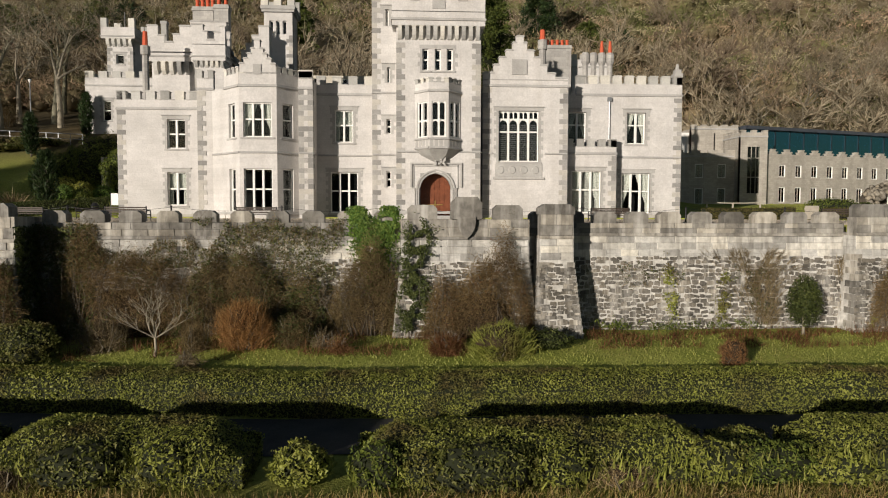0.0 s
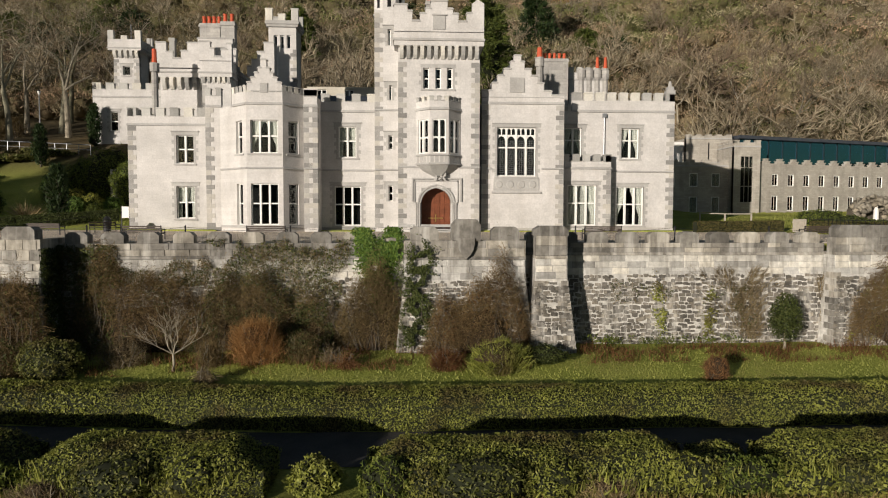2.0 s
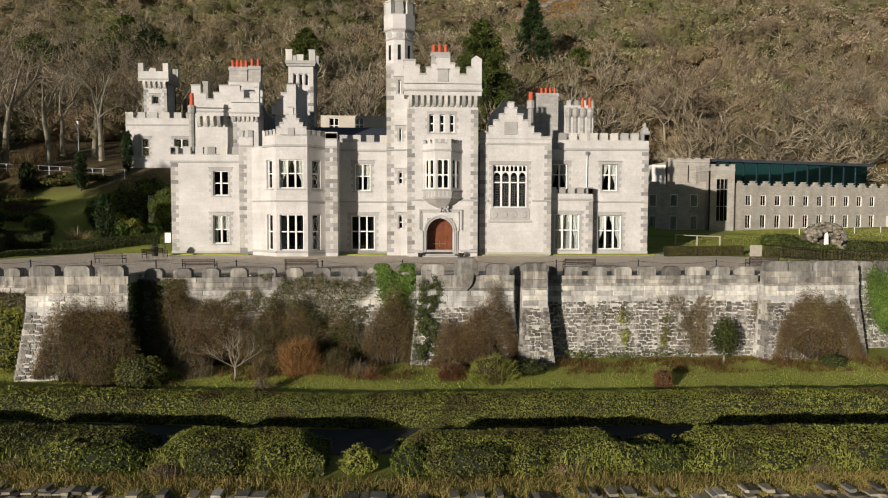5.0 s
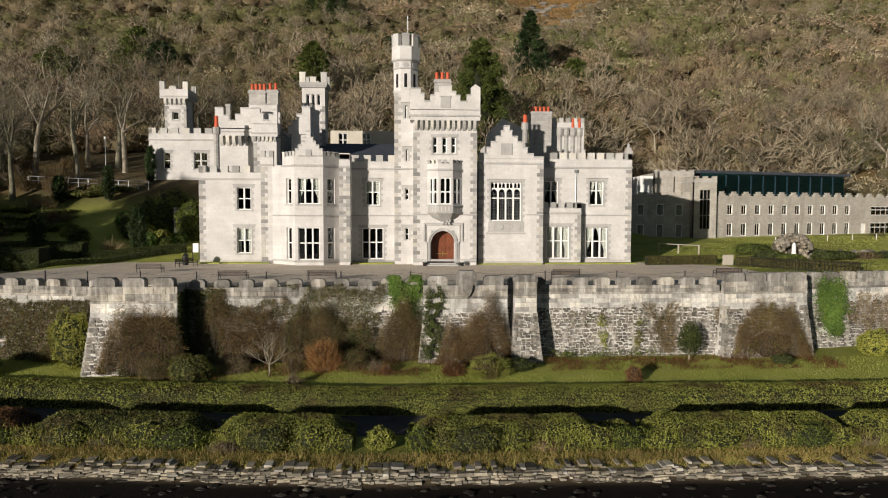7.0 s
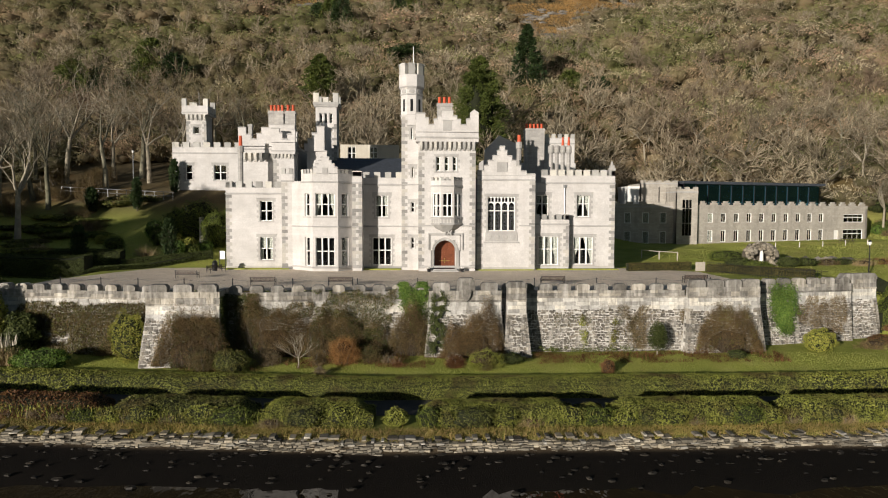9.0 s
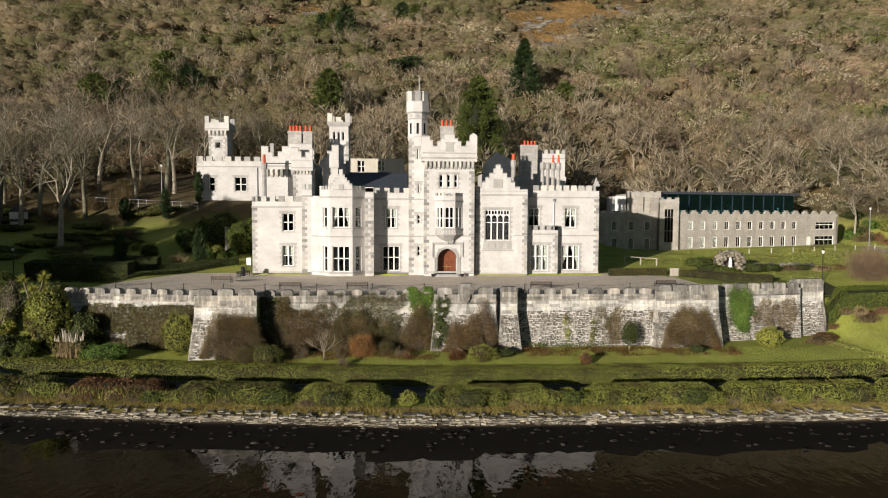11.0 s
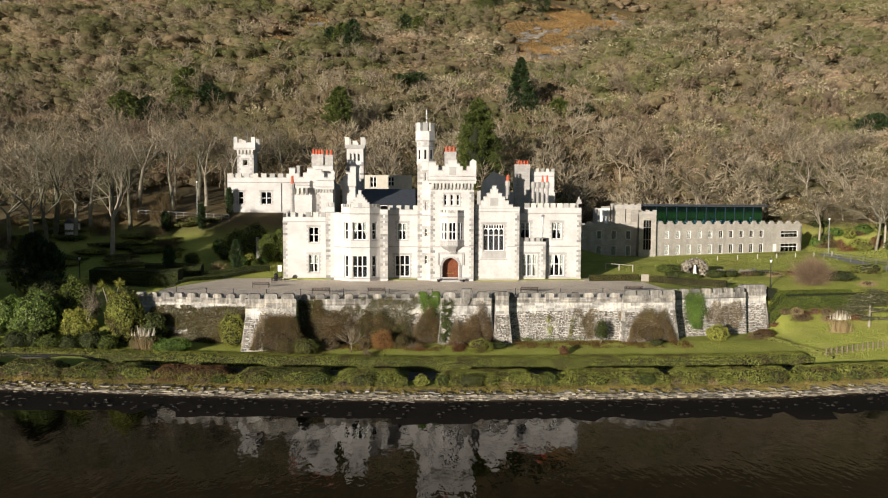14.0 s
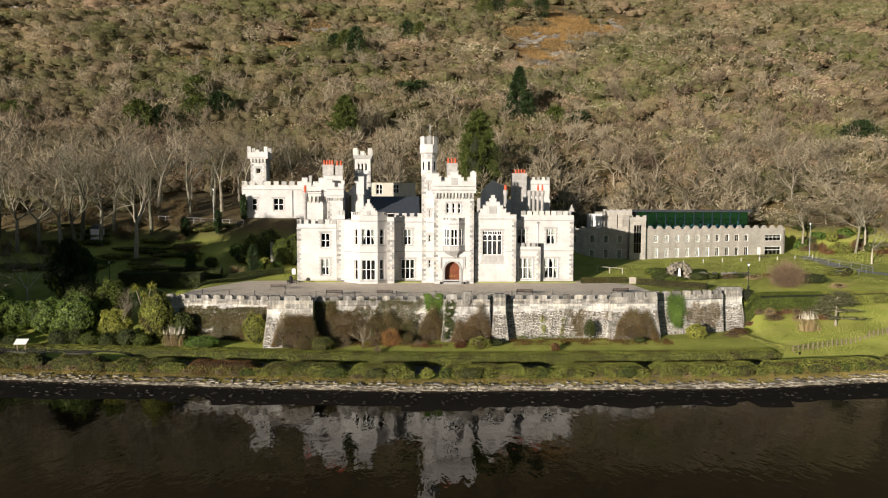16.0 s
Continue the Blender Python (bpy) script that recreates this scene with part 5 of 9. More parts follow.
part("room_wall", Mesh().box(0.4, 0.66, TY + 0.5, TY + 1.1, 0, 3.4).box(2.86, 3.1, TY + 0.5, TY + 1.1, 0, 3.4).box(0.66, 2.86, TY + 0.5, TY + 1.1, 3.3, 3.4), DRESSED, castle, "deep stone door reveal")
m = Mesh().box(0.3, 3.2, 47.6, 48.62, 0.02, 0.15).box(0.5, 3.0, 47.95, 48.64, 0.15, 0.28)
part("door_steps", m, DRESSED, castle)
# hall with the great window
GY = 49.6
gh = [(6.40, 9.36, 4.25, 7.93)]
box_block("hall_wall", 5.25, 11.5, GY, 62.0, 0.0, 9.75, gh)
F = ((5.25, GY), (11.5, GY))
quoins(11.5, GY, 0.3, 9.6, -1)
quoins(5.25, GY, 0.3, 9.6, 1)
gw = window(castle, on_wall(*F, 7.88 - 5.25, 4.25), 2.96, 3.68, 4, (0.59, 0.84), surround=True, label="great four-light tracery window with leaded glass")
for i in range(4):
    # pointed heads of the tall lights
    x0, x1, top = -1.48 + i * 0.74 + 0.07, -1.48 + (i + 1) * 0.74 - 0.07, 0.84 * 3.68 - 0.05
    xm, r = (x0 + x1) / 2, (x1 - x0) / 2
    side = [(x1 - r * (1 - math.cos(t)) * 0.98, top - 0.42 + 0.40 * math.sin(t)) for t in arc(0, math.pi / 2, 5)]
    m = Mesh().slab([(x1, top)] + side[::-1], 0.19, 0.292).slab([(x0, top)] + [(2 * xm - x, z) for x, z in side], 0.19, 0.292)
    part("arch_head", m, WHITE, gw, here=True)
    # small paired lights above
    part("mullion", Mesh().box(xm - 0.035, xm + 0.035, 0.16, 0.294, 0.84 * 3.68 + 0.05, 3.6), WHITE, gw, here=True)
    for xa, xb in ((x0, xm - 0.036), (xm + 0.036, x1)):
        xc, rr_, tp = (xa + xb) / 2, (xb - xa) / 2, 3.604
        side = [(xb - rr_ * (1 - math.cos(t)), tp - 0.17 + 0.165 * math.sin(t)) for t in arc(0, math.pi / 2, 4)]
        m = Mesh().slab([(xb, tp)] + side[::-1], 0.195, 0.29).slab([(xa, tp)] + [(2 * xc - x, z) for x, z in side], 0.195, 0.29)
        part("arch_head", m, WHITE, gw, here=True)
m = Mesh()
for i in range(4):
    for k in range(1, 5):
        x = -1.48 + i * 0.74 + k * 0.148
        m.box(x - 0.007, x + 0.007, 0.235, 0.247, 0.1, 2.75)
    for k in range(1, 19):
        m.box(-1.48 + i * 0.74 + 0.08, -1.48 + (i + 1) * 0.74 - 0.08, 0.2365, 0.2455, k * 0.148 - 0.007, k * 0.148 + 0.007)
part("leaded_lattice", m, LEAD, gw, "lattice of leaded glazing bars", here=True)
m = Mesh().box(6.15, 9.62, GY - 0.06, GY + 0.02, 3.15, 4.08).box(6.0, 9.78, GY - 0.13, GY + 0.02, 2.95, 3.1)
part("apron", m, DRESSED, castle, "carved stone apron under the window")
for i in range(4):
    ob = part("quatrefoil", Mesh().tube(0, 0, 0, 0.05, 0.30, 0.24, 12), DRESSED, castle)
    ob.matrix_parent_inverse = basis_of(castle).inverted()
    ob.matrix_basis = Matrix.Translation((6.55 + 0.86 * i, GY - 0.055, 3.62)) @ Matrix.Rotation(radians(90), 4, "X")
crenellate((5.25, GY), (11.5, GY), 9.75, 10.15, 10.2, per=8, wide=0.3)
stepped(5.25, 11.5, GY + 0.005, 10.1, [(5.25, 10.62), (6.0, 10.62), (6.0, 11.2), (6.42, 11.2), (6.42, 11.75), (6.9, 11.75), (6.9, 12.25), (7.4, 12.25), (7.4, 12.8), (7.66, 12.8), (7.66, 13.25), (8.2, 13.25), (8.2, 12.8), (8.45, 12.8), (8.45, 12.25), (8.98, 12.25), (8.98, 11.75), (9.45, 11.75), (9.45, 11.2), (9.95, 11.2), (9.95, 10.62), (10.55, 10.62), (10.55, 10.3), (11.5, 10.3)], name="hall_gable")
m = Mesh().box(7.35, 8.45, GY - 0.06, GY + 0.02, 10.55, 11.65)
part("armorial_panel", m, DRESSED, castle, "carved coat of arms worn blank")
m = Mesh()
m.add([(5.9, 51.2, 10.0), (11.0, 51.2, 10.0), (11.0, 62, 10.0), (5.9, 62, 10.0), (8.45, 51.2, 12.0), (8.45, 62, 12.0)], [(0, 4, 5, 3), (1, 2, 5, 4), (0, 1, 4), (2, 3, 5)])
part("pitched_roof", m, SLATE, castle, "dark slate pitched roof")
string_line([(5.25, GY), (6.0, GY)], 4.84), string_line([(9.8, GY), (11.5, GY)], 4.84)
# east block
RY = 51.6
eh = [(11.99, 13.39, 5.80, 8.17), (16.57, 18.0, 5.80, 8.17), (16.24, 18.44, 0.48, 3.55)]
box_block("east_wall", 11.5, 20.82, RY, 66.0, 0.0, 9.5, eh)
F = ((11.5, RY), (20.82, RY))
window(castle, on_wall(*F, 12.69 - 11.5, 5.80), 1.40, 2.37, 2, (0.6,), curtain="swag")
window(castle, on_wall(*F, 17.285 - 11.5, 5.80), 1.43, 2.37, 2, (0.6,), curtain="swag")
window(castle, on_wall(*F, 17.34 - 11.5, 0.48), 2.20, 3.07, 3, (0.55,), curtain="swag")
crenellate((12.6, RY), (20.82, RY), 9.5, 10.32, 10.98, per=0.99, wide=0.68)
crenellate((20.82, RY), (20.82, 66.0), 9.5, 10.32, 10.98, per=0.99, wide=0.68)
quoins(20.82, RY, 0.3, 9.3, -1)
string_line([(15.5, RY), (20.82, RY)], 4.78)
m = Mesh().box(20.2, 20.86, RY - 0.03, RY + 0.7, 10.9, 11.2).box(20.3, 20.76, RY + 0.05, RY + 0.6, 11.2, 11.5).tube(20.53, RY + 0.3, 11.5, 11.95, 0.18, 0.1, 6)
part("corner_pinnacle", m, DRESSED, castle)
m = Mesh().tube(15.15, RY - 0.1, 6.0, 9.0, 0.06, 0.06, 8).box(15.0, 15.3, RY - 0.22, RY - 0.01, 9.0, 9.3)
part("rainwater_pipe", m, STEEL, castle)
LO = 50.7
box_block("porch_wall", 11.66, 15.5, LO, RY + 0.2, 0.0, 4.95, [(12.03, 14.36, 0.5, 3.66)])
F = ((11.66, LO), (15.5, LO))
window(castle, on_wall(*F, 13.195 - 11.66, 0.5), 2.33, 3.16, 3, (0.55,), curtain="swag")
crenellate((11.66, LO), (15.5, LO), 4.97, 5.46, 6.06, per=0.81, wide=0.55)
crenellate((15.5, LO), (15.5, RY), 4.97, 5.46, 6.06, per=0.81, wide=0.4)
quoins(15.5, LO, 0.3, 4.8, -1)
# higher range behind the west block
KY = 59.4
box_block("rear_tower_wall", -22.0, -15.3, KY, 67.0, 0.0, 13.2, ())
corbels(-21.6, -18.3, KY, 12.15, 13.2, 5, 0.45, wide=0.5)
m = Mesh().box(-22.2, -15.3, KY - 0.45, 67.2, 13.2, 14.0)
part("parapet_wall", m, GRANITE, castle)
m = Mesh().box(-22.26, -15.24, KY - 0.53, 67.26, 13.55, 13.7)
part("string_course", m, DRESSED, castle)
stepped(-22.2, -15.3, KY - 0.45, 13.9, [(-22.2, 16.1), (-21.3, 16.1), (-21.3, 15.3), (-20.75, 15.3), (-20.75, 14.75), (-20.05, 14.75), (-20.05, 15.4), (-19.5, 15.4), (-19.5, 16.1), (-18.6, 16.1), (-18.6, 16.5), (-15.6, 16.5), (-15.6, 15.6), (-15.3, 15.6)], name="rear_gable")
m = Mesh().box(-21.05, -20.6, KY - 0.4, KY + 0.1, 14.8, 16.3).box(-21.1, -20.55, KY - 0.45, KY + 0.15, 16.3, 16.55)
part("merlon", m, PARAPET, castle)
chimney(-19.15, -17.35, 61.4, 62.8, 14.0, 18.5, 4)
chimney(-16.9, -15.7, 60.0, 60.9, 13.5, 18.3, 2)
# corbelled turret in front of it
KT = 57.6
box_block("turret_wall", -17.85, -15.45, KT, 60.2, 0.0, 12.9, ())
corbels(-17.7, -15.6, KT, 12.4, 13.0, 5, 0.2)
m = Mesh().box(-18.0, -15.3, KT - 0.22, 60.2, 12.95, 14.3)
part("parapet_wall", m, GRANITE, castle)
m = Mesh().box(-18.06, -15.24, KT - 0.30, 60.2, 13.25, 13.38)
part("string_course", m, DRESSED, castle)
stepped(-18.0, -15.3, KT - 0.22, 14.25, [(-18.0, 15.85), (-17.1, 15.85), (-17.1, 15.3), (-16.75, 15.3), (-16.75, 14.6), (-16.2, 14.6), (-16.2, 15.2), (-15.7, 15.2), (-15.7, 15.7), (-15.3, 15.7)], name="turret_gable")
quoins(-17.85, KT, 8.5, 12.3, 1)
# slim chimney shaft at the west block's back
m = Mesh().tube(-21.2, 55.9, 8.6, 13.0, 0.28, 0.28, 8).tube(-21.2, 55.9, 13.0, 13.7, 0.40, 0.40, 8).tube(-21.2, 55.9, 8.0, 9.0, 0.6, 0.45, 4, math.pi / 4)
sh2 = part("chimney_shaft", m, CHIMNEY, castle, "slim octagonal chimney shaft")
part("chimney_pot", Mesh().tube(-21.2, 55.9, 13.7, 14.85, 0.22, 0.18, 10), TERRACOTTA, sh2, "red clay chimney pot")
# wing behind, on the high ground
box_block("north_wing_wall", -36.8, -22.3, 79.2, 92.0, 6.0, 14.75, [(-34.9, -34.0, 10.8, 13.05), (-30.8, -29.0, 10.8, 13.05)])
F = ((-36.8, 79.2), (-22.3, 79.2))
window(castle, on_wall(*F, -34.45 + 36.8, 10.8), 0.9, 2.25, 1, (0.5,))
window(castle, on_wall(*F, -29.9 + 36.8, 10.8), 1.8, 2.25, 2, (0.5,))
crenellate((-36.8, 79.2), (-22.3, 79.2), 14.75, 15.6, 16.35, per=1.5, wide=0.95)
crenellate((-36.8, 92.0), (-36.8, 79.2), 14.75, 15.6, 16.35, per=1.5, wide=0.95)
for x in (-27.2, -24.0):
    part("drainpipe", Mesh().rod((x, 79.1, 9.5), (x, 79.1, 14.6), 0.06), STEEL, castle)
# north-west tower
box_block("northwest_tower_wall", -36.0, -33.0, 83.2, 86.6, 14.0, 20.9, [(-34.95, -34.1, 18.0, 19.1)])
window(castle, on_wall((-36.0, 83.2), (-33.0, 83.2), 1.475, 18.0), 0.85, 1.1, 1, ())
corbels(-35.8, -33.2, 83.2, 20.0, 20.9, 4, 0.4)
m = Mesh().box(-36.5, -32.6, 82.75, 87.0, 20.9, 22.2)
part("parapet_wall", m, GRANITE, castle)
m = Mesh().box(-36.58, -32.52, 82.67, 87.08, 21.1, 21.25)
part("string_course", m, DRESSED, castle)
for x0, x1 in ((-36.5, -35.8), (-33.3, -32.6), (-34.95, -34.2)):
    for y in (82.75, 86.5):
        part("merlon", Mesh().box(x0, x1, y, y + 0.5, 22.2, 23.25 if x0 != -34.95 else 22.65), PARAPET, castle)
quoins(-36.0, 83.2, 16.3, 19.9, 1), quoins(-33.0, 83.2, 16.3, 19.9, -1)
part("mast", Mesh().rod((-34.4, 84.5, 21), (-34.4, 84.5, 24.4), 0.05), STEEL, castle)
# middle belvedere tower
box_block("belvedere_wall", -14.35, -11.6, 68.0, 71.0, 8.0, 20.0, [(-13.85, -13.45, 17.9, 19.2), (-13.2, -12.8, 17.9, 19.2), (-12.55, -12.15, 17.9, 19.2)])
for x in (-13.65, -13.0, -12.35):
    window(castle, on_wall((-14.35, 68.0), (-11.6, 68.0), x + 14.35, 17.9), 0.40, 1.3, 1, (), arched=True, surround=False, sill=False, label="arched belfry opening")
m = Mesh().box(-14.55, -11.4, 67.8, 71.2, 20.0, 20.25).box(-14.65, -11.3, 67.7, 71.3, 20.25, 20.6)
part("cornice", m, DRESSED, castle)
for x0, x1, z in ((-14.6, -13.9, 21.7), (-13.35, -12.65, 21.15), (-12.05, -11.35, 21.7)):
    for y in (67.75, 70.75):
        part("merlon", Mesh().box(x0, x1, y, y + 0.45, 20.6, z).box(x0 - 0.04, x1 + 0.04, y - 0.04, y + 0.49, z, z + 0.1), PARAPET, castle)
quoins(-14.35, 68.0, 12.0, 17.8, 1), quoins(-11.6, 68.0, 12.0, 17.8, -1)
# tall stepped wall between turret and belvedere
box_block("stack_wall", -14.3, -12.3, 60.0, 66.0, 8.0, 13.6, ())
stepped(-14.6, -12.2, 59.8, 13.5, [(-14.6, 14.3), (-14.2, 14.3), (-14.2, 14.9), (-13.7, 14.9), (-13.7, 15.6), (-13.1, 15.6), (-13.1, 16.4), (-12.2, 16.4)], thick=1.4, name="stepped_chimney_wall")
# rear range across the court
box_block("rear_range_wall", -12.3, -3.6, 79.5, 84.0, 6.0, 16.2, [(-11.2, -10.0, 14.0, 15.9), (-7.9, -6.8, 14.2, 15.9)], material=RENDERED)
F = ((-12.3, 79.5), (-3.6, 79.5))
window(castle, on_wall(*F, 1.7, 14.0), 1.2, 1.9, 2, (0.5,), surround=False), window(castle, on_wall(*F, 4.95, 14.2), 1.1, 1.7, 2, (0.5,), surround=False)
m = Mesh()
m.add([(-14, 61, 10.0), (-3, 61, 10.0), (-3, 78, 10.0), (-14, 78, 10.0), (-14, 69, 13.4), (-3, 69, 13.4)], [(0, 1, 5, 4), (2, 3, 4, 5), (0, 4, 3), (1, 2, 5)])
part("pitched_roof", m, SLATE, castle, "dark slate pitched roof")
box_block("court_wall", -13.5, -3.2, 61.5, 77.5, 0.0, 10.0, ())
# east chimneys and rear gable
box_block("rear_east_wall", 9.0, 21.0, 70.5, 82.0, 4.0, 13.0, ())
chimney(13.9, 16.5, 69.9, 71.6, 8.0, 17.7, 5, 0.7)
box_block("rear_east_turret_wall", 16.9, 21.0, 71.2, 74.0, 8.0, 15.8, ())
crenellate((16.9, 71.2), (21.0, 71.2), 15.8, 16.5, 17.1, per=0.85, wide=0.5)
for i in range(4):
    x = 15.05 + 0.72 * i
    m = Mesh().tube(x, 58.6, 9.2, 13.3, 0.25, 0.24, 8).tube(x, 58.6, 13.3, 13.5, 0.28, 0.36, 8).tube(x, 58.6, 13.5, 14.15, 0.36, 0.36, 8).tube(x, 58.6, 14.15, 14.3, 0.36, 0.26, 8)
    stk = part("chimney_shaft", m, CHIMNEY, castle, "octagonal stone chimney shaft")
    if i > 1:
        part("chimney_pot", Mesh().tube(x, 58.6, 14.3, 15.3, 0.18, 0.11, 10), TERRACOTTA, stk, "tapered orange clay pot")
m = Mesh().tube(10.5, 54.4, 9.0, 13.5, 0.30, 0.28, 8).tube(10.5, 54.4, 13.5, 14.25, 0.38, 0.38, 8)
stk = part("chimney_shaft", m, CHIMNEY, castle, "octagonal stone chimney shaft")
part("chimney_pot", Mesh().tube(10.5, 54.4, 14.25, 15.05, 0.24, 0.2, 10), TERRACOTTA, stk, "red clay chimney pot")
box_block("rear_hall_wall", 7.9, 12.2, 66.5, 74.0, 4.0, 13.2, ())
m = Mesh()
m.slab([(7.9, 13.2), (12.2, 13.2), (12.2, 15.2), (9.8, 16.3), (7.9, 14.4)], 66.4, 66.9)
part("rear_gable", m, GRANITE, castle)
part("chimney_base", Mesh().box(14.6, 17.7, 58.1, 59.1, 8.8, 10.2), CHIMNEY, castle)
# plinth along the front
for x0, x1, y in ((-21.9, -15.75, LY), (-15.75, -14.6, SY), (-6.98, -2.82, WY), (5.25, 11.5, GY), (15.5, 20.82, RY)):
    part("plinth", Mesh().box(x0 - 0.04, x1 + 0.04, y - 0.07, y + 0.05, 0.0, 0.32), QUOIN, castle)


# ---- annex ----
annex = thing("annex_building", (55, 80, 1.0), "long grey stone annex with a teal glass storey behind its battlements", "building")
AP, AQ = (41.2, 77.2), (75.0, 87.5)
GZ = 0.9
cols_u = [2.57 + 2.49 * i for i in range(10)]
ah = []
for u in cols_u:
    ah += [(u - 0.48, u + 0.48, 4.72, 6.15), (u - 0.48, u + 0.48, 1.75, 3.55)]
ah += [(29.9, 34.3, 4.66, 6.0), (29.9, 34.3, 1.7, 3.5), (27.9, 28.9, GZ, 3.4)]
wall("front_wall", AP, AQ, GZ - 0.4, 6.95, ah, ANNEX, annex)
al, out, aln = wall_frame(AP, AQ)
B2 = Vector(AQ) - out * 12
A2 = Vector(AP) - out * 12
wall("side_wall", AQ, tuple(B2), GZ - 0.4, 6.95, [], ANNEX, annex)
wall("rear_wall", tuple(B2), tuple(A2), GZ - 0.4, 6.95, [], ANNEX, annex)
m = Mesh().prism([tuple(Vector(AP) - out * 0.5), tuple(Vector(AQ) - out * 0.5), tuple(B2), tuple(A2)], 6.6, 6.75)
part("roof", m, LEAD, annex)
for u in cols_u:
    for z0, h in ((4.72, 1.43), (1.75, 1.8)):
        window(annex, on_wall(AP, AQ, u, z0), 0.96, h, 2, (), curtain="drawn", surround=False, stone_mat=ANNEX, label="white two-light casement with pale blinds")
        m = Mesh().box(-0.62, 0.62, -0.03, 0.05, h + 0.01, h + 0.24)
        put(new("lintel", m.data("lintel", ANNEX)), annex, on_wall(AP, AQ, u, z0))
for z0, h in ((4.66, 1.34), (1.7, 1.8)):
    window(annex, on_wall(AP, AQ, 32.1, z0), 4.4, h, 4, (0.62,), curtain="blind", surround=False, stone_mat=ANNEX, label="broad white four-light window")
put(new("annex_door", Mesh().box(-0.5, 0.5, 0.15, 0.25, 0, 2.5).data("annex_door", WHITE)), annex, on_wall(AP, AQ, 28.4, GZ))
m = Mesh()
par_pts = [tuple(Vector(AP) + out * 0.02), tuple(Vector(AQ) + out * 0.02), tuple(Vector(AQ) - out * 0.4), tuple(Vector(AP) - out * 0.4)]
m.prism(par_pts, 6.95, 7.4)
part("parapet_wall", m, ANNEX, annex)
am = Mesh().box(-0.55, 0.55, 0, 0.4, 0, 0.28).box(-0.28, 0.28, 0.002, 0.398, 0.28, 0.52).box(-0.62, 0.62, -0.05, 0.45, 0.20, 0.29).box(-0.34, 0.34, -0.05, 0.45, 0.50, 0.58)
amd = am.data("merlon", ANNEX)
for i in range(16):
    put(new("merlon", amd), annex, on_wall(AP, AQ, 1.2 + 2.2 * i, 7.4))
# glazed storey
GP, GQ = Vector(AP) - out * 4.5 + al * 1.2, Vector(AP) - out * 4.5 + al * 29.5
for i in range(12):
    a, b = GP + (GQ - GP) * (i / 12), GP + (GQ - GP) * ((i + 1) / 12)
    m = Mesh().box(-1.15, 1.15, 0, 0.02, 7.0, 10.7)
    ob = put(new("glass_panel", m.data("glass_panel", TEAL)), annex, on_wall(tuple(GP), tuple(GQ), (GQ - GP).length * (i + 0.5) / 12, 0))
    ob.visible_shadow = False
    m = Mesh().box(-0.05, 0.05, -0.12, 0.06, 6.8, 10.75)
    put(new("glass_fin", m.data("glass_fin", IRON)), annex, on_wall(tuple(GP), tuple(GQ), (GQ - GP).length * i / 12, 0))
inner = [tuple(GP - out * 0.0 + al * -0.1), tuple(GQ + al * 0.1), tuple(GQ - out * 6), tuple(GP - out * 6)]
m = Mesh().prism([tuple(GP + out * 0.7 - al * 0.5), tuple(GQ + out * 0.7 + al * 0.6), tuple(GQ - out * 6.5), tuple(GP - out * 6.5)], 10.75, 11.15)
part("flat_roof", m, SLATE, annex, "dark flat roof edge over the glass storey")
m = Mesh().prism([tuple(GP - out * 3), tuple(GQ - out * 3), tuple(GQ - out * 3.2), tuple(GP - out * 3.2)], 6.8, 10.7)
part("inner_wall", m, LEAD, annex, "grey wall inside the glass storey")
put(new("glass_panel", Mesh().box(-2.9, 2.9, 0, 0.02, 7.0, 10.7).data("glass_panel", TEAL)), annex, on_wall(tuple(GQ), tuple(GQ - out * 6), 3, 0))
# annex stair tower and west end
tw = [(38.7, 40.3, 2.7, 8.2)]
box_block("tower_wall", 37.9, 41.1, 76.6, 81.0, GZ - 0.4, 9.3, tw, annex, ANNEX)
window(annex, on_wall((37.9, 76.6), (41.1, 76.6), 1.6, 2.7), 1.6, 5.5, 3, (0.35, 0.75), surround=False, sill=False, stone_mat=ANNEX, label="tall stone-mullioned stair window")
crenellate((37.9, 76.6), (41.1, 76.6), 9.3, 9.7, 10.05, annex, 1.05, 0.6, 0.4, ANNEX)
crenellate((37.9, 81.0), (37.9, 76.6), 9.3, 9.7, 10.05, annex, 1.05, 0.6, 0.4, ANNEX)
lw = []
for x in (24.5, 27.5, 30.9, 33.7, 36.4):
    lw += [(x - 0.5, x + 0.5, 4.6, 6.2), (x - 0.5, x + 0.5, 1.5, 3.4)]
box_block("west_end_wall", 22.5, 37.9, 78.0, 88.0, GZ - 0.4, 7.1, lw, annex, ANNEX)
for a, b, z0, z1 in lw:
    window(annex, on_wall((22.5, 78.0), (37.9, 78.0), (a + b) / 2 - 22.5, z0), b - a, z1 - z0, 2, (), curtain="drawn", surround=False, stone_mat=ANNEX, label="white two-light casement with pale blinds")
crenellate((22.5, 78.0), (37.9, 78.0), 7.1, 7.45, 7.85, annex, 2.1, 1.1, 0.4, ANNEX)
box_block("upper_block_wall", 34.0, 39.8, 81.2, 88.0, 6.5, 10.7, (), annex, ANNEX)
crenellate((34.0, 81.2), (39.8, 81.2), 10.7, 10.95, 11.2, annex, 1.2, 0.7, 0.4, ANNEX)
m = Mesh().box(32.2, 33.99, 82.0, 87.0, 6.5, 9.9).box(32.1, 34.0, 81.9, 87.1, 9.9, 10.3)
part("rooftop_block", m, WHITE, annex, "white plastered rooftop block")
m = Mesh().tube(36.8, 81.05, 7.2, 10.2, 0.06, 0.06, 6)
part("downpipe", m, IRON, annex)


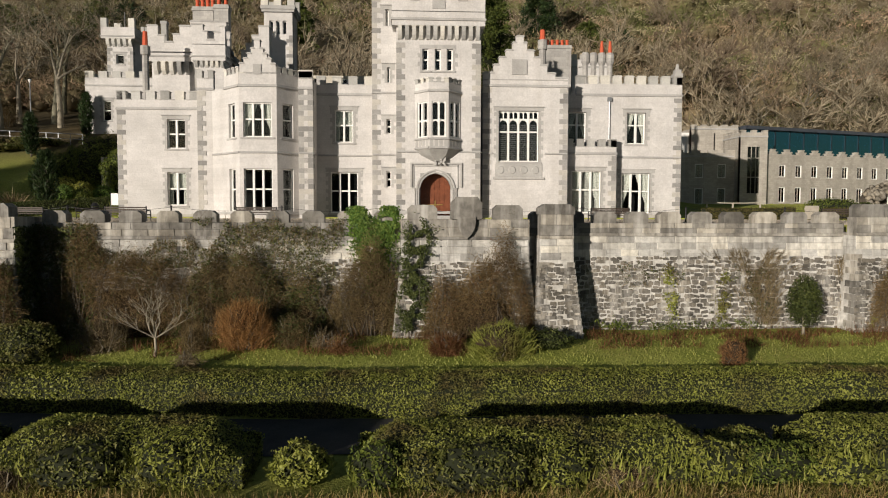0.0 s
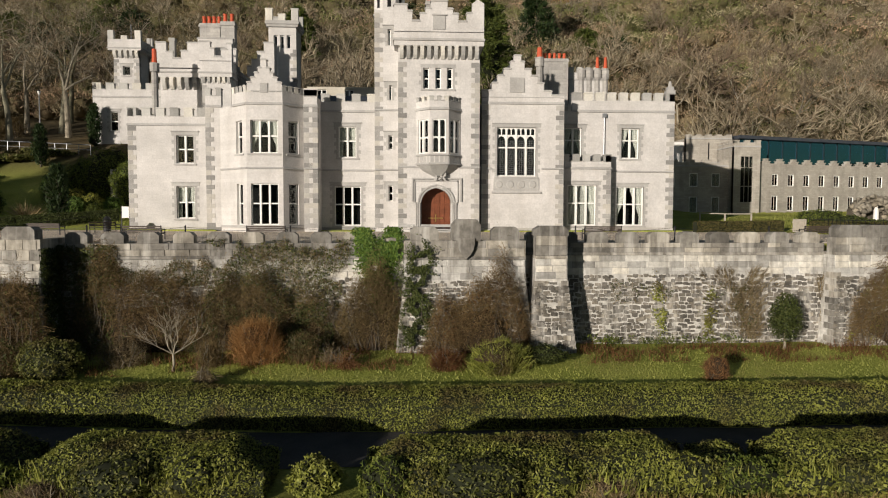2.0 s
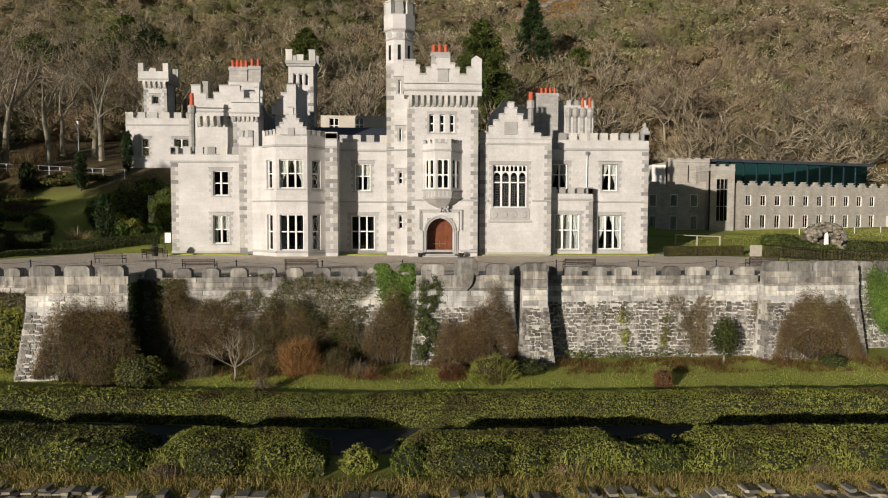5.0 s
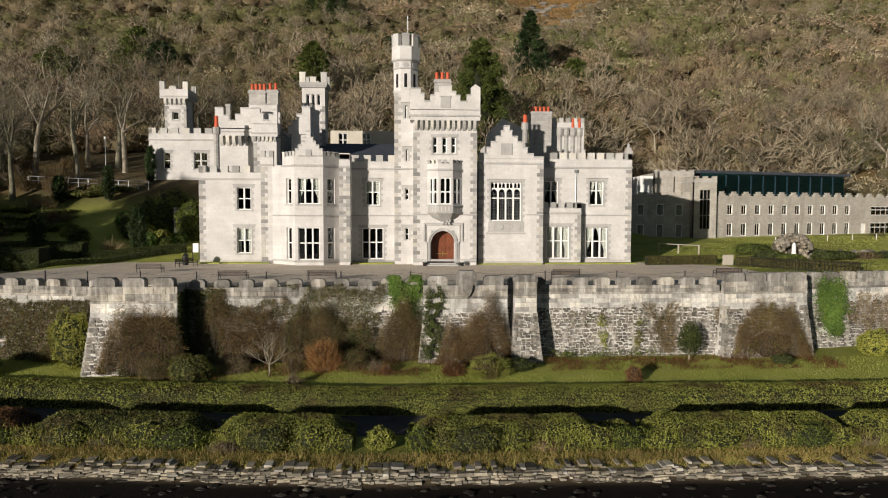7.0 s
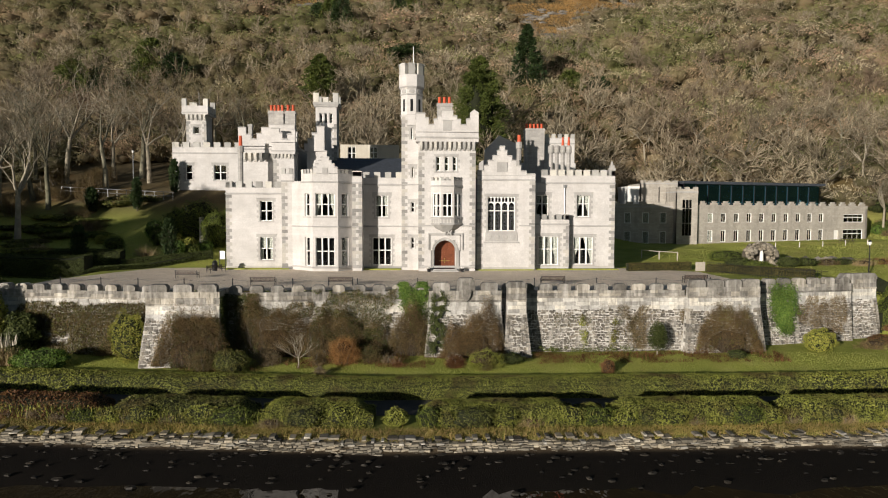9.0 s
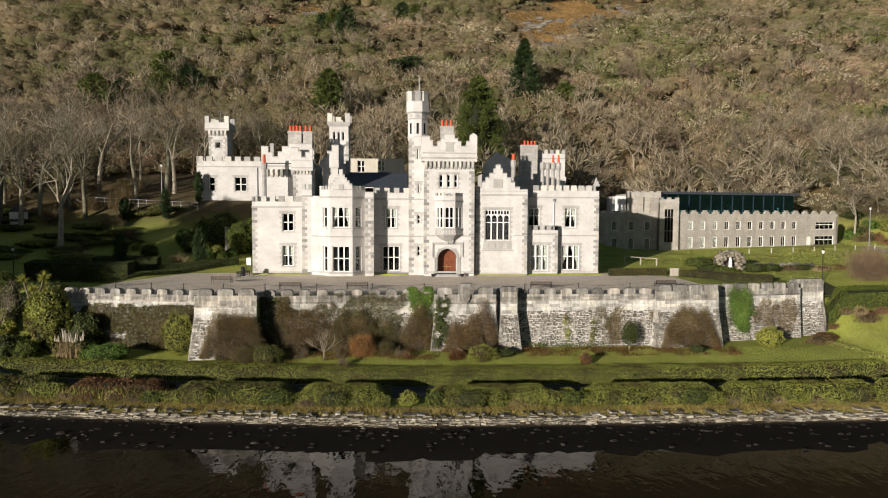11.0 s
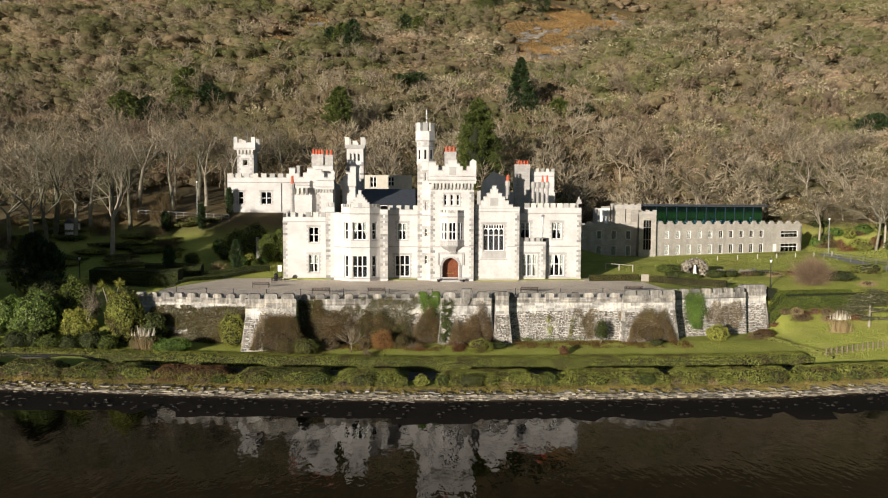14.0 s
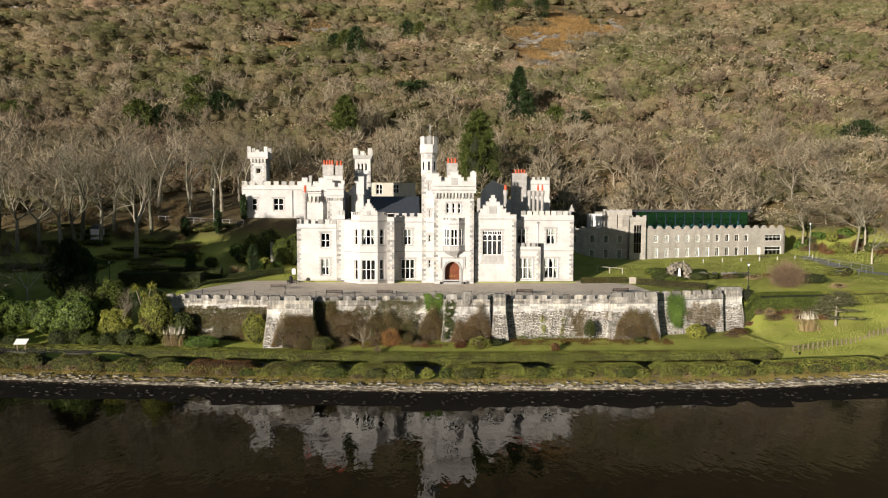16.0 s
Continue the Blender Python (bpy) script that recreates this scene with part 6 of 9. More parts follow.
# ---- plants ----
def plant(name, pairs, at, label, category, group=""):
    """A plant: an Empty at its foot with one mesh for each named part; the points are relative to the foot."""
    ob = thing(name, at, label, category, group)
    for pname, arrays, material in pairs:
        v, f = joined(arrays) if isinstance(arrays, list) else arrays
        part(pname, soup(pname, v, f, material), None, ob, here=True, kind="stuff" if pname in ("leaves", "twig_crown", "stem_tangle", "branch_crown", "leaf_clump", "foliage", "plume_cluster") else "")
    return ob


def ball(rng_, n, r, squash=0.0):
    """Points filling an ellipsoid that stands on the ground, denser to the outside."""
    d = unit(rng_.normal(0, 1, (n, 3)))
    k = rng_.uniform(squash, 1, n) ** 0.45
    return d, d * k[:, None] * np.array(r) + [0, 0, r[2] * 0.95]


def lumpy(d, seed, amount=0.38, scale=2.2):
    return np.array([1 + amount * noise.noise((x * scale + seed, y * scale, z * scale)) for x, y, z in d])


def core_mesh(rng_, r, seed, shrink=0.82, n=9):
    """A lumpy core so that a bush is not seen through, coloured as inner shade."""
    vs, fs = [], []
    for i in range(n + 1):
        for j in range(2 * n):
            a, b = math.pi * i / n, math.pi * j / n
            vs.append((math.sin(a) * math.cos(b), math.sin(a) * math.sin(b), math.cos(a)))
    vs = np.array(vs)
    k = lumpy(vs, seed)
    vs = vs * k[:, None] * np.array(r) * shrink + [0, 0, r[2] * 0.95]
    vs[:, 2] = np.maximum(vs[:, 2], 0.0)
    for i in range(n):
        for j in range(2 * n):
            a, b, c, d = i * 2 * n + j, i * 2 * n + (j + 1) % (2 * n), (i + 1) * 2 * n + (j + 1) % (2 * n), (i + 1) * 2 * n + j
            fs += [(a, c, b), (a, d, c)]
    return vs, np.array(fs)


def leafy_bush(name, x, y, r, material, count, size, label, category="shrub", seed=1, z=None, group=""):
    g = np.random.default_rng(seed)
    count = int(count * 1.9)
    d, _ = ball(g, count, r)
    k = lumpy(d, seed)
    pts = d * k[:, None] * np.array(r) * g.uniform(0.86, 1.04, count)[:, None] + [0, 0, r[2] * 0.95]
    keep = pts[:, 2] > -0.02
    z = height(x, y) - 0.05 if z is None else z
    return plant(name, [("foliage_core", core_mesh(g, r, seed, 0.86), SHADECORE), ("leaves", leaf_tris(g, pts[keep], d[keep], size * 1.15), material)], (x, y, z), label, category, group)


def twiggy_bush(name, x, y, r, material, count, label, category="shrub", seed=1, width=0.03, reach=0.8, z=None, extra=None, core=0.45):
    """A leafless bush of many fine twigs rising and spreading from its foot."""
    g = np.random.default_rng(seed)
    d, pts = ball(g, count, r)
    k = lumpy(d, seed, 0.45, 2.6) + 0.16 * (lumpy(d, seed + 5, 1.0, 6.0) - 1)
    pts = (pts - [0, 0, r[2] * 0.95]) * k[:, None] + [0, 0, r[2] * 0.95]
    way_ = unit(d * [1, 1, 0.7] + [0, 0, 0.75] + g.normal(0, 0.45, (count, 3)))
    start = pts - way_ * (reach * g.uniform(0.5, 1.2, count))[:, None]
    start[:, 2] = np.maximum(start[:, 2], 0.0)
    pairs = [("twig_crown", blades(g, start, pts, width), material)]
    stems = []
    for _ in range(14):
        a = g.uniform(0, 2 * math.pi)
        p = np.array([math.cos(a) * r[0] * 0.25, math.sin(a) * r[1] * 0.25, 0.0])
        q = np.array([math.cos(a) * r[0] * g.uniform(0.3, 0.8), math.sin(a) * r[1] * g.uniform(0.3, 0.8), r[2] * g.uniform(0.9, 1.6)])
        mid2 = (p + q) / 2 + g.normal(0, 0.12, 3)
        stems += [(*p, *mid2, 0.035, 0.025), (*mid2, *q, 0.025, 0.01)]
    pairs.append(("stem_tangle", limbs(stems, 3), BARK))
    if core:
        pairs.append(("foliage_core", core_mesh(g, r, seed, core), TWIGSHADE))
    if extra:
        mt, n2, size = extra
        d2, p2 = ball(g, n2, r, 0.3)
        pairs.append(("leaves", leaves(g, p2, d2, size), mt))
    return plant(name, pairs, (x, y, height(x, y) - 0.05 if z is None else z), label, category)


def bare_tree(name, x, y, h, label, seed, bark=BARK, twig=PALETWIG, levels=4, spread=0.6, girth=None, twigs=5, width=0.03, first=0.30, z=None, fork=(2, 4), group="", rise=0.25):
    g = np.random.default_rng(seed)
    segs, tips = grow(g, h, girth or h * 0.022, levels, spread, fork, rise, first)
    top = max(s[5] for s in segs)
    k = h / top * 0.95
    segs[:, :6] *= k
    tips = [(p * k, d, ln * k) for p, d, ln in tips]
    pairs = [("trunk", limbs(segs[segs[:, 6] > h * 0.004], 6), bark), ("branch_crown", limbs(segs[segs[:, 6] <= h * 0.004], 3), bark)]
    if twigs:
        pairs.append(("twig_crown", twigs_of(g, tips, twigs, width), twig))
    return plant(name, pairs, (x, y, height(x, y) - 0.1 if z is None else z), label, "tree", group)


def conifer(name, x, y, h, rad, label, seed, material=None, z=None, count=5000, size=0.5, shape="cone", group=""):
    """A needle tree: trunk, boughs in drooping tiers and many short sprays."""
    g = np.random.default_rng(seed)
    segs = [(0, 0, 0, 0, 0, h * 0.97, h * 0.02, 0.03)]
    base = 0.08
    starts, ends = [], []
    n = 90
    for i in range(n):
        f = base + (1 - base) * (i / n) ** 0.9
        a = i * 2.4 + g.uniform(-0.4, 0.4)
        reach = rad * ((1 - f) ** 0.8 if shape == "cone" else math.sin(math.pi * min(1, 0.12 + 0.9 * f)) ** 0.6) * g.uniform(0.75, 1.15) + 0.15
        p = np.array([0, 0, f * h])
        up = 0.9 if shape == "column" else -0.12
        q = p + np.array([math.cos(a) * reach, math.sin(a) * reach, reach * up * 0.6])
        segs.append((*p, *q, 0.03 + 0.05 * (1 - f), 0.015))
        k = int(count / n)
        t = g.uniform(0.25, 1.0, k)[:, None]
        pt = p + (q - p) * t + g.normal(0, 0.08 * reach + 0.05, (k, 3))
        d = unit((q - p)[None, :] + g.normal(0, 0.6 * reach, (k, 3)) + ([0, 0, 1.2 * reach] if shape == "column" else [0, 0, -0.2]))
        starts.append(pt), ends.append(pt + d * (size * g.uniform(0.5, 1.2, k))[:, None])
    s, e = np.concatenate(starts), np.concatenate(ends)
    return plant(name, [("trunk", limbs(segs, 5), DARKBARK), ("foliage", blades(g, s, e, size * 0.34), material or CONIFER)], (x, y, height(x, y) - 0.2 if z is None else z), label, "tree", group)


# ---- hedges ----
def hedge(name, x0, x1, yn, yf, z_foot, z_top, material, density, size, label, seed, ragged=0.12, tops=None, front_skirt=0.0):
    """A clipped hedge following the shore's line: a lumpy core and a coat of single leaves."""
    g = np.random.default_rng(seed)
    n = max(2, int((x1 - x0) / 0.5))
    prof = [(0.0, 0.0), (-front_skirt * 0.6, 0.35), (-0.0, 0.72), (0.12, 0.95), (0.35, 1.0), (0.7, 1.0), (0.92, 0.95), (1.0, 0.7), (1.0, 0.0)]
    rows = []
    dep = yf - yn
    for i in range(n + 1):
        x = x0 + (x1 - x0) * i / n
        s = table(x, SHIFT)
        end = min(1.0, 0.45 + min(i, n - i) * 0.32)
        row = []
        for k, (a, b) in enumerate(prof):
            b2 = ragged * noise.noise((x * 0.9, k * 1.7 + seed, 0.3)) + ragged * 0.7 * noise.noise((x * 2.7, k * 1.1 + seed, 5.3))
            y = yn + dep * 0.5 + (yn + a * dep - yn - dep * 0.5) * (0.75 + 0.25 * end) + (b2 if k < 3 else -b2 * 0.5 if k > 6 else 0) + s
            z = z_foot + (z_top - z_foot) * b * (end if k in (3, 4, 5, 6) else 1) + (b2 * 0.6 if 2 < k < 7 else 0)
            row.append((x, y, z))
        rows.append(row)
    P = np.array(rows)
    m_ = len(prof)
    vs = P.reshape(-1, 3)
    fs = []
    coat = []
    for i in range(n):
        for k in range(m_ - 1):
            coat += [k < 7, k < 7]
            a, b, c, d = i * m_ + k, (i + 1) * m_ + k, (i + 1) * m_ + k + 1, i * m_ + k + 1
            fs += [(a, b, c), (a, c, d)]
    for i in (0, n):
        for k in range(1, m_ - 1):
            coat.append(True)
            fs.append((i * m_, i * m_ + k, i * m_ + k + 1) if i else (i * m_, i * m_ + k + 1, i * m_ + k))
    fs = np.array(fs)
    tri = vs[fs]
    nrm = np.cross(tri[:, 1] - tri[:, 0], tri[:, 2] - tri[:, 0])
    area = np.linalg.norm(nrm, axis=1) / 2 * np.array(coat)
    near_ = np.abs(tri[:, 0, 0] - 1.5)
    thin_ = np.where(near_ < 13, 1.0, np.where(near_ < 24, 0.55, 0.3))
    area = area * thin_
    cnt = int(area.sum() * density)
    pick = g.choice(len(fs), cnt, p=area / area.sum())
    u, w = g.random(cnt), g.random(cnt)
    sw = u + w > 1
    u[sw], w[sw] = 1 - u[sw], 1 - w[sw]
    t = tri[pick]
    pts = t[:, 0] + (t[:, 1] - t[:, 0]) * u[:, None] + (t[:, 2] - t[:, 0]) * w[:, None]
    nn = unit(nrm[pick])
    pts = pts + nn * (g.uniform(-0.04, 0.10, cnt) ** 1)[:, None]
    at = (0.5 * (x0 + x1), yn + dep / 2 + table(0.5 * (x0 + x1), SHIFT), z_foot)
    off = np.array(at)
    return plant(name, [("hedge_core", (vs - off, fs), SHADECORE), ("leaves", leaf_tris(g, pts - off, nn, size * g.choice([0.7, 1.0, 1.3], cnt) / np.sqrt(thin_[pick])), material)], at, label, "hedge", "lakeside hedges")


hedge("hedge", -62, 38.6, 22.0, 24.0, -6.3, -5.05, HEDGE, 920, 0.062, "long clipped green hedge behind the lakeside path", 3, 0.10)
DARKHEDGE = leafy("dull_hedge_leaves", [(0.06, 0.07, 0.016), (0.11, 0.125, 0.026), (0.165, 0.175, 0.04), (0.085, 0.095, 0.022), (0.25, 0.235, 0.085)], 0.6, ((0.12, 0.095, 0.035), 0.5), spec=0.25, rough=0.55)
RUSSETHEDGE = leafy("beech_hedge_leaves", [(0.10, 0.045, 0.022), (0.17, 0.08, 0.035), (0.12, 0.09, 0.03)], 0.6)
for i, (x0, x1, ztop, mt, lab) in enumerate((
        (-62, -51.5, -5.2, HEDGE, "low rounded evergreen hedge by the water"), (-50.8, -44.5, -5.25, HEDGE, "low rounded evergreen hedge by the water"),
        (-43.8, -37.6, -5.2, HEDGE, "dense evergreen hedge by the water"), (-37.0, -29.2, -5.15, HEDGE, "dense evergreen hedge by the water"),
        (-28.6, -20.6, -5.15, RUSSETHEDGE, "russet-brown beech hedge by the water"), (-20.2, -11.2, -5.15, HEDGE, "dense evergreen hedge by the water"),
        (-10.9, -4.1, -5.1, HEDGE, "dense evergreen hedge with a flat clipped top"), (-1.35, 8.05, -5.15, HEDGE, "dense evergreen hedge with a flat clipped top"),
        (10.3, 20.5, -5.15, HEDGE, "dense evergreen hedge with a ragged front"), (20.7, 33.0, -5.15, HEDGE, "dense evergreen hedge with a ragged front"),
        (33.2, 48.0, -5.2, HEDGE, "dense evergreen hedge with a ragged front"), (48.2, 62.0, -5.2, HEDGE, "dense evergreen hedge with a ragged front"))):
    # hedges west of -10 get darker leaves in place of tree shade
    hedge("hedge", x0, x1, 16.35, 18.6, -6.4, ztop + (0.22 if x1 < -30 else 0), DARKHEDGE if mt is HEDGE and x1 < -10 else mt, 860, 0.066, lab, 20 + i, 0.2, front_skirt=0.25)
hedge("hedge", 8.3, 10.0, 17.2, 18.6, -6.3, -5.3, HEDGE, 900, 0.07, "short low clipped hedge by the path", 41, 0.08)
# looser bushes along the front of the hedges
g0 = np.random.default_rng(77)
bush_tones = [BUSHLEAF, HEDGE, BUSHLEAF, HEDGE, YELLOWLEAF]
x = -60.0
i = 0
while x < 61:
    wd_ = float(g0.uniform(0.7, 1.5))
    i += 1
    yb_ = 16.15 + table(x, SHIFT) + float(g0.uniform(-0.15, 0.25))
    if not (-4.9 < x < -1.2):
        dry_ = g0.random() < (0.55 if x < -14 else 0.22)
        if dry_:
            twiggy_bush("bank_shrub", x, yb_ - 0.15, (wd_ * 0.8, 0.5, 0.40), [STEMS, DRYGRASS, RUSSET, STEMS][i % 4], 1300, "dry bramble and straw-coloured grass on the lake bank", "shrub", 100 + i, 0.014, 0.5, core=0.4)
        else:
            leafy_bush("bank_shrub", x, yb_, (wd_, 0.55, float(g0.uniform(0.42, 0.68))), [HEDGE, BUSHLEAF, HEDGE, DARKHEDGE, HEDGE, BUSHLEAF][i % 6], int(1000 * wd_), 0.085, "bushy evergreen shrub on the lake bank", "shrub", 100 + i)
    x += wd_ * float(g0.uniform(1.0, 1.9))
# upright leafy shoots along the lakeside hedges
gs = np.random.default_rng(79)
n = 5200
px = gs.uniform(-40, 44, n)
px = px[~((px > -4.6) & (px < -1.5))]
n = len(px)
foot_ = np.stack([px, 16.2 + gs.uniform(-0.45, 0.3, n) + np.array([table(q, SHIFT) for q in px]), gs.uniform(-6.2, -5.5, n)], 1)
shoot_ = foot_ + np.stack([gs.normal(0, 0.07, n), gs.normal(-0.05, 0.06, n), gs.uniform(0.18, 0.42, n)], 1)
tagged(part("hedge_shoots", soup("hedge_shoots", *blades(gs, foot_, shoot_, 0.05), HEDGE), None, None), "upright leafy shoots at the foot of the lakeside hedges", "shoots", kind="stuff")
leafy_bush("round_bush", -2.75, 16.7, (0.72, 0.6, 0.55), HEDGE, 1500, 0.09, "round clipped evergreen bush in the hedge gap", "shrub", 9)

# ---- plants before the terrace wall ----
def wall_shrub(x0, x1, y, z_top, z_foot, count, material, label, seed, extra=None, dark=0.5):
    """A broad leafless shrub trained against the wall: many fine upright twigs with an uneven top."""
    g_ = np.random.default_rng(seed)
    px = g_.uniform(x0, x1, count) + g_.normal(0, 0.14, count)
    mid_, half_ = (x0 + x1) / 2, (x1 - x0) / 2
    k = np.array([noise.noise((x_ * 0.8, seed, 0.5)) + 0.6 * noise.noise((x_ * 2.3, seed, 3.5)) for x_ in px])
    edge = (1 - np.clip(np.abs(px - mid_) / half_, 0, 1) ** 2.4) ** 0.62
    top = z_foot + (z_top - z_foot) * np.clip(edge * (1 + 0.44 * k), 0.1, 1.25) * (1 + 0.06 * g_.normal(0, 1, count)) * np.where(g_.random(count) < 0.1, 1.16, 1.0)
    f = g_.uniform(0, 1, count) ** 0.75
    pz = z_foot + (top - z_foot) * f
    belly = 0.75 * np.sin(np.pi * np.clip(0.12 + 0.8 * f, 0, 1))
    py = y - belly * g_.uniform(0.35, 1.0, count) * (0.5 + 0.5 * edge) + 0.12 * k
    tip = np.stack([px, py, pz], 1)
    way_ = unit(np.stack([g_.normal(0, 0.8, count), -np.abs(g_.normal(0, 0.6, count)), g_.normal(0.35, 0.6, count)], 1))
    start = tip - way_ * g_.uniform(0.10, 0.46, count)[:, None]
    start[:, 2] = np.maximum(start[:, 2], z_foot)
    at = np.array([mid_, y - 0.3, z_foot])
    stems = []
    for _ in range(int(8 * half_)):
        xs = g_.uniform(x0 + 0.3, x1 - 0.3)
        p0, p1 = np.array([xs, y - 0.3, z_foot]), np.array([xs + g_.normal(0, 0.35), y - 0.45, z_foot + (z_top - z_foot) * g_.uniform(0.3, 0.5)])
        p2 = p1 + np.array([g_.normal(0, 0.4), g_.normal(0, 0.1), (z_top - z_foot) * g_.uniform(0.2, 0.45)])
        stems += [(*(p0 - at), *(p1 - at), 0.024, 0.015), (*(p1 - at), *(p2 - at), 0.015, 0.006)]
    pairs = [("twig_crown", blades(g_, start - at, tip - at, 0.016), material), ("stem_tangle", limbs(stems, 3), DARKBARK)]
    if extra:
        mt, n2, size = extra
        pick = g_.choice(count, n2)
        pick = pick[np.array([noise.noise((tip[i, 0] * 1.1, tip[i, 2] * 1.1, seed + 3)) > -0.05 for i in pick])]
        p2 = tip[pick] - at + g_.normal(0, 0.06, (len(pick), 3))
        pairs.append(("leaves", leaf_tris(g_, p2, np.tile([0, -1.0, 0.4], (len(p2), 1)), size), mt))
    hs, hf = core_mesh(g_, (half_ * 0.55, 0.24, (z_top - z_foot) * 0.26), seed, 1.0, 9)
    pairs.append(("foliage_core", (hs + [0, 0.15, 0.0], hf), TWIGSHADE))
    return plant("shrub", pairs, tuple(at), label, "shrub")


wall_shrub(-15.9, -9.0, 29.95, -0.95, -4.95, 23000, WALLTWIG, "dense leafless brown shrub covering the terrace wall", 11, (DARKLEAF, 1500, 0.08))
wall_shrub(-10.2, -5.6, 30.0, -1.4, -4.95, 22000, TWIG, "leafless brown shrub with dull green leaves on the wall", 12, (DARKLEAF, 4200, 0.09))
wall_shrub(-6.4, -3.5, 30.15, -2.2, -4.95, 6000, TWIG, "low climbing shrub with dull green leaves", 13, (DARKLEAF, 3800, 0.09))
wall_shrub(-20.8, -15.4, 27.8, -1.35, -5.1, 17000, WALLTWIG, "large leafless brown shrub against the bastion", 14, (DARKLEAF, 1500, 0.09))
wall_shrub(-3.5, -0.2, 29.8, -1.5, -4.9, 19000, TWIG, "upright leafless brown shrub against the wall", 15)
wall_shrub(0.6, 5.3, 29.0, -1.25, -4.9, 18000, WALLTWIG, "spreading leafless olive-brown shrub against the wall", 16, (RUSSETHEDGE, 1300, 0.08))
wall_shrub(20.9, 26.2, 29.9, -1.45, -4.85, 19000, WALLTWIG, "large rounded leafless brown shrub", 17, (HEDGE, 2400, 0.07))
g = np.random.default_rng(36)
segs = [(0, 0, 0, 0.05, 0, 0.4, 0.07, 0.058), (0.05, 0, 0.4, 0.02, 0.02, 0.78, 0.058, 0.052)]
todo = [(np.array([0.02, 0.02, 0.78]), 1.05 * (i - 2) / 2 + float(g.normal(0, 0.1)), 0.74, 0.034, 0) for i in range(5)]
while todo:
    p, a_, ln_, r_, lev_ = todo.pop()
    for _ in range(2):
        a_ = max(-1.05, min(1.05, a_ * 0.9 + float(g.normal(0, 0.13))))
        q = p + np.array([math.sin(a_), float(g.normal(0, 0.45)), math.cos(a_)]) * ln_ * 0.5
        segs.append((*p, *q, r_, r_ * 0.8))
        p, r_ = q, r_ * 0.8
        if lev_ < 3:
            todo.append((p, a_ + float(g.choice([-1, 1])) * float(g.uniform(0.3, 0.7)), ln_ * 0.78, r_ * 0.72, lev_ + 1))
    if lev_ < 3:
        todo.append((p, a_ + float(g.normal(0, 0.3)), ln_ * 0.8, r_ * 0.8, lev_ + 1))
segs = np.array(segs)
plant("small_tree", [("trunk", limbs(segs[segs[:, 6] > 0.03], 6), PALEBARK), ("branch_crown", limbs(segs[segs[:, 6] <= 0.03], 4), PALEBARK)], (-10.2, 27.2, height(-10.2, 27.2) - 0.05), "small bare tree with a fan of whitish branches", "tree")
leafy_bush("shrub", -14.9, 26.6, (1.3, 0.9, 0.85), DARKHEDGE, 2600, 0.085, "broad dark green evergreen shrub on the border", seed=13)
twiggy_bush("shrub", -17.0, 26.8, (1.3, 0.8, 0.9), TWIG, 3000, "straggling leafless shrub on the border", seed=14, extra=(DARKLEAF, 900, 0.08), width=0.014, core=0.3)
twiggy_bush("shrub", -12.6, 27.9, (1.3, 0.7, 0.75), STEMS, 1500, "low tangled leafless shrub on the border", seed=40, core=0.3, width=0.014)
twiggy_bush("shrub", -8.8, 27.9, (0.8, 0.6, 0.75), TWIG, 2200, "low tangled leafless shrub on the border", seed=41, core=0.3, width=0.014)
twiggy_bush("shrub", -6.9, 28.0, (1.3, 0.9, 1.2), ORANGETWIG, 7500, "orange-brown leafless shrub on the border", seed=15, width=0.015, core=0.5)
twiggy_bush("shrub", -8.4, 25.6, (0.38, 0.35, 0.5), STEMS, 900, "small upright straw-coloured shrub on the lawn", seed=16, width=0.014, core=0.2)
twiggy_bush("shrub", -4.9, 28.2, (0.9, 0.6, 0.75), TWIG, 2600, "low twiggy shrub with dull leaves by the wall", seed=17, extra=(DARKLEAF, 700, 0.08), width=0.014, core=0.3)
twiggy_bush("shrub", -3.6, 27.9, (0.5, 0.4, 0.45), STEMS, 900, "small dry tuft under the wall", seed=18, width=0.012, core=0.2)
twiggy_bush("shrub", 3.6, 26.5, (1.35, 0.9, 0.8), HEDGE, 6500, "low dark green spreading juniper", seed=20, width=0.03, reach=0.5, core=0.7)
leafy_bush("shrub", 5.6, 27.6, (1.1, 0.7, 0.4), DARKLEAF, 1200, 0.09, "low dark shrub by the buttress", seed=43)
twiggy_bush("shrub", 1.4, 27.2, (0.9, 0.6, 0.5), BRACKEN, 3600, "low reddish bracken clump", seed=21, width=0.014, core=0.3)
twiggy_bush("shrub", -2.9, 27.3, (0.5, 0.4, 0.35), RUSSET, 1100, "low reddish bracken clump", seed=22, width=0.014, core=0.2)
twiggy_bush("clipped_ball", 12.45, 25.3, (0.55, 0.52, 0.6), RUSSET, 6500, "round clipped russet beech bush on the lawn", "shrub", 23, 0.022, 0.22, core=0.72)
leafy_bush("shrub", 23.6, 28.4, (0.7, 0.5, 0.35), DARKLEAF, 700, 0.09, "low green shrub under the wall", seed=24)
leafy_bush("shrub", 31.4, 30.3, (1.2, 1.0, 0.95), YELLOWLEAF, 2600, 0.10, "rounded yellow-green variegated shrub", seed=26)
leafy_bush("shrub", -23.4, 29.6, (1.35, 0.8, 1.95), YELLOWLEAF, 3400, 0.11, "tall yellow-green evergreen shrub by the bastion", seed=27)
leafy_bush("shrub", -29.2, 28.3, (1.9, 1.1, 0.8), IVY, 3000, 0.12, "broad glossy light green shrub", seed=28)
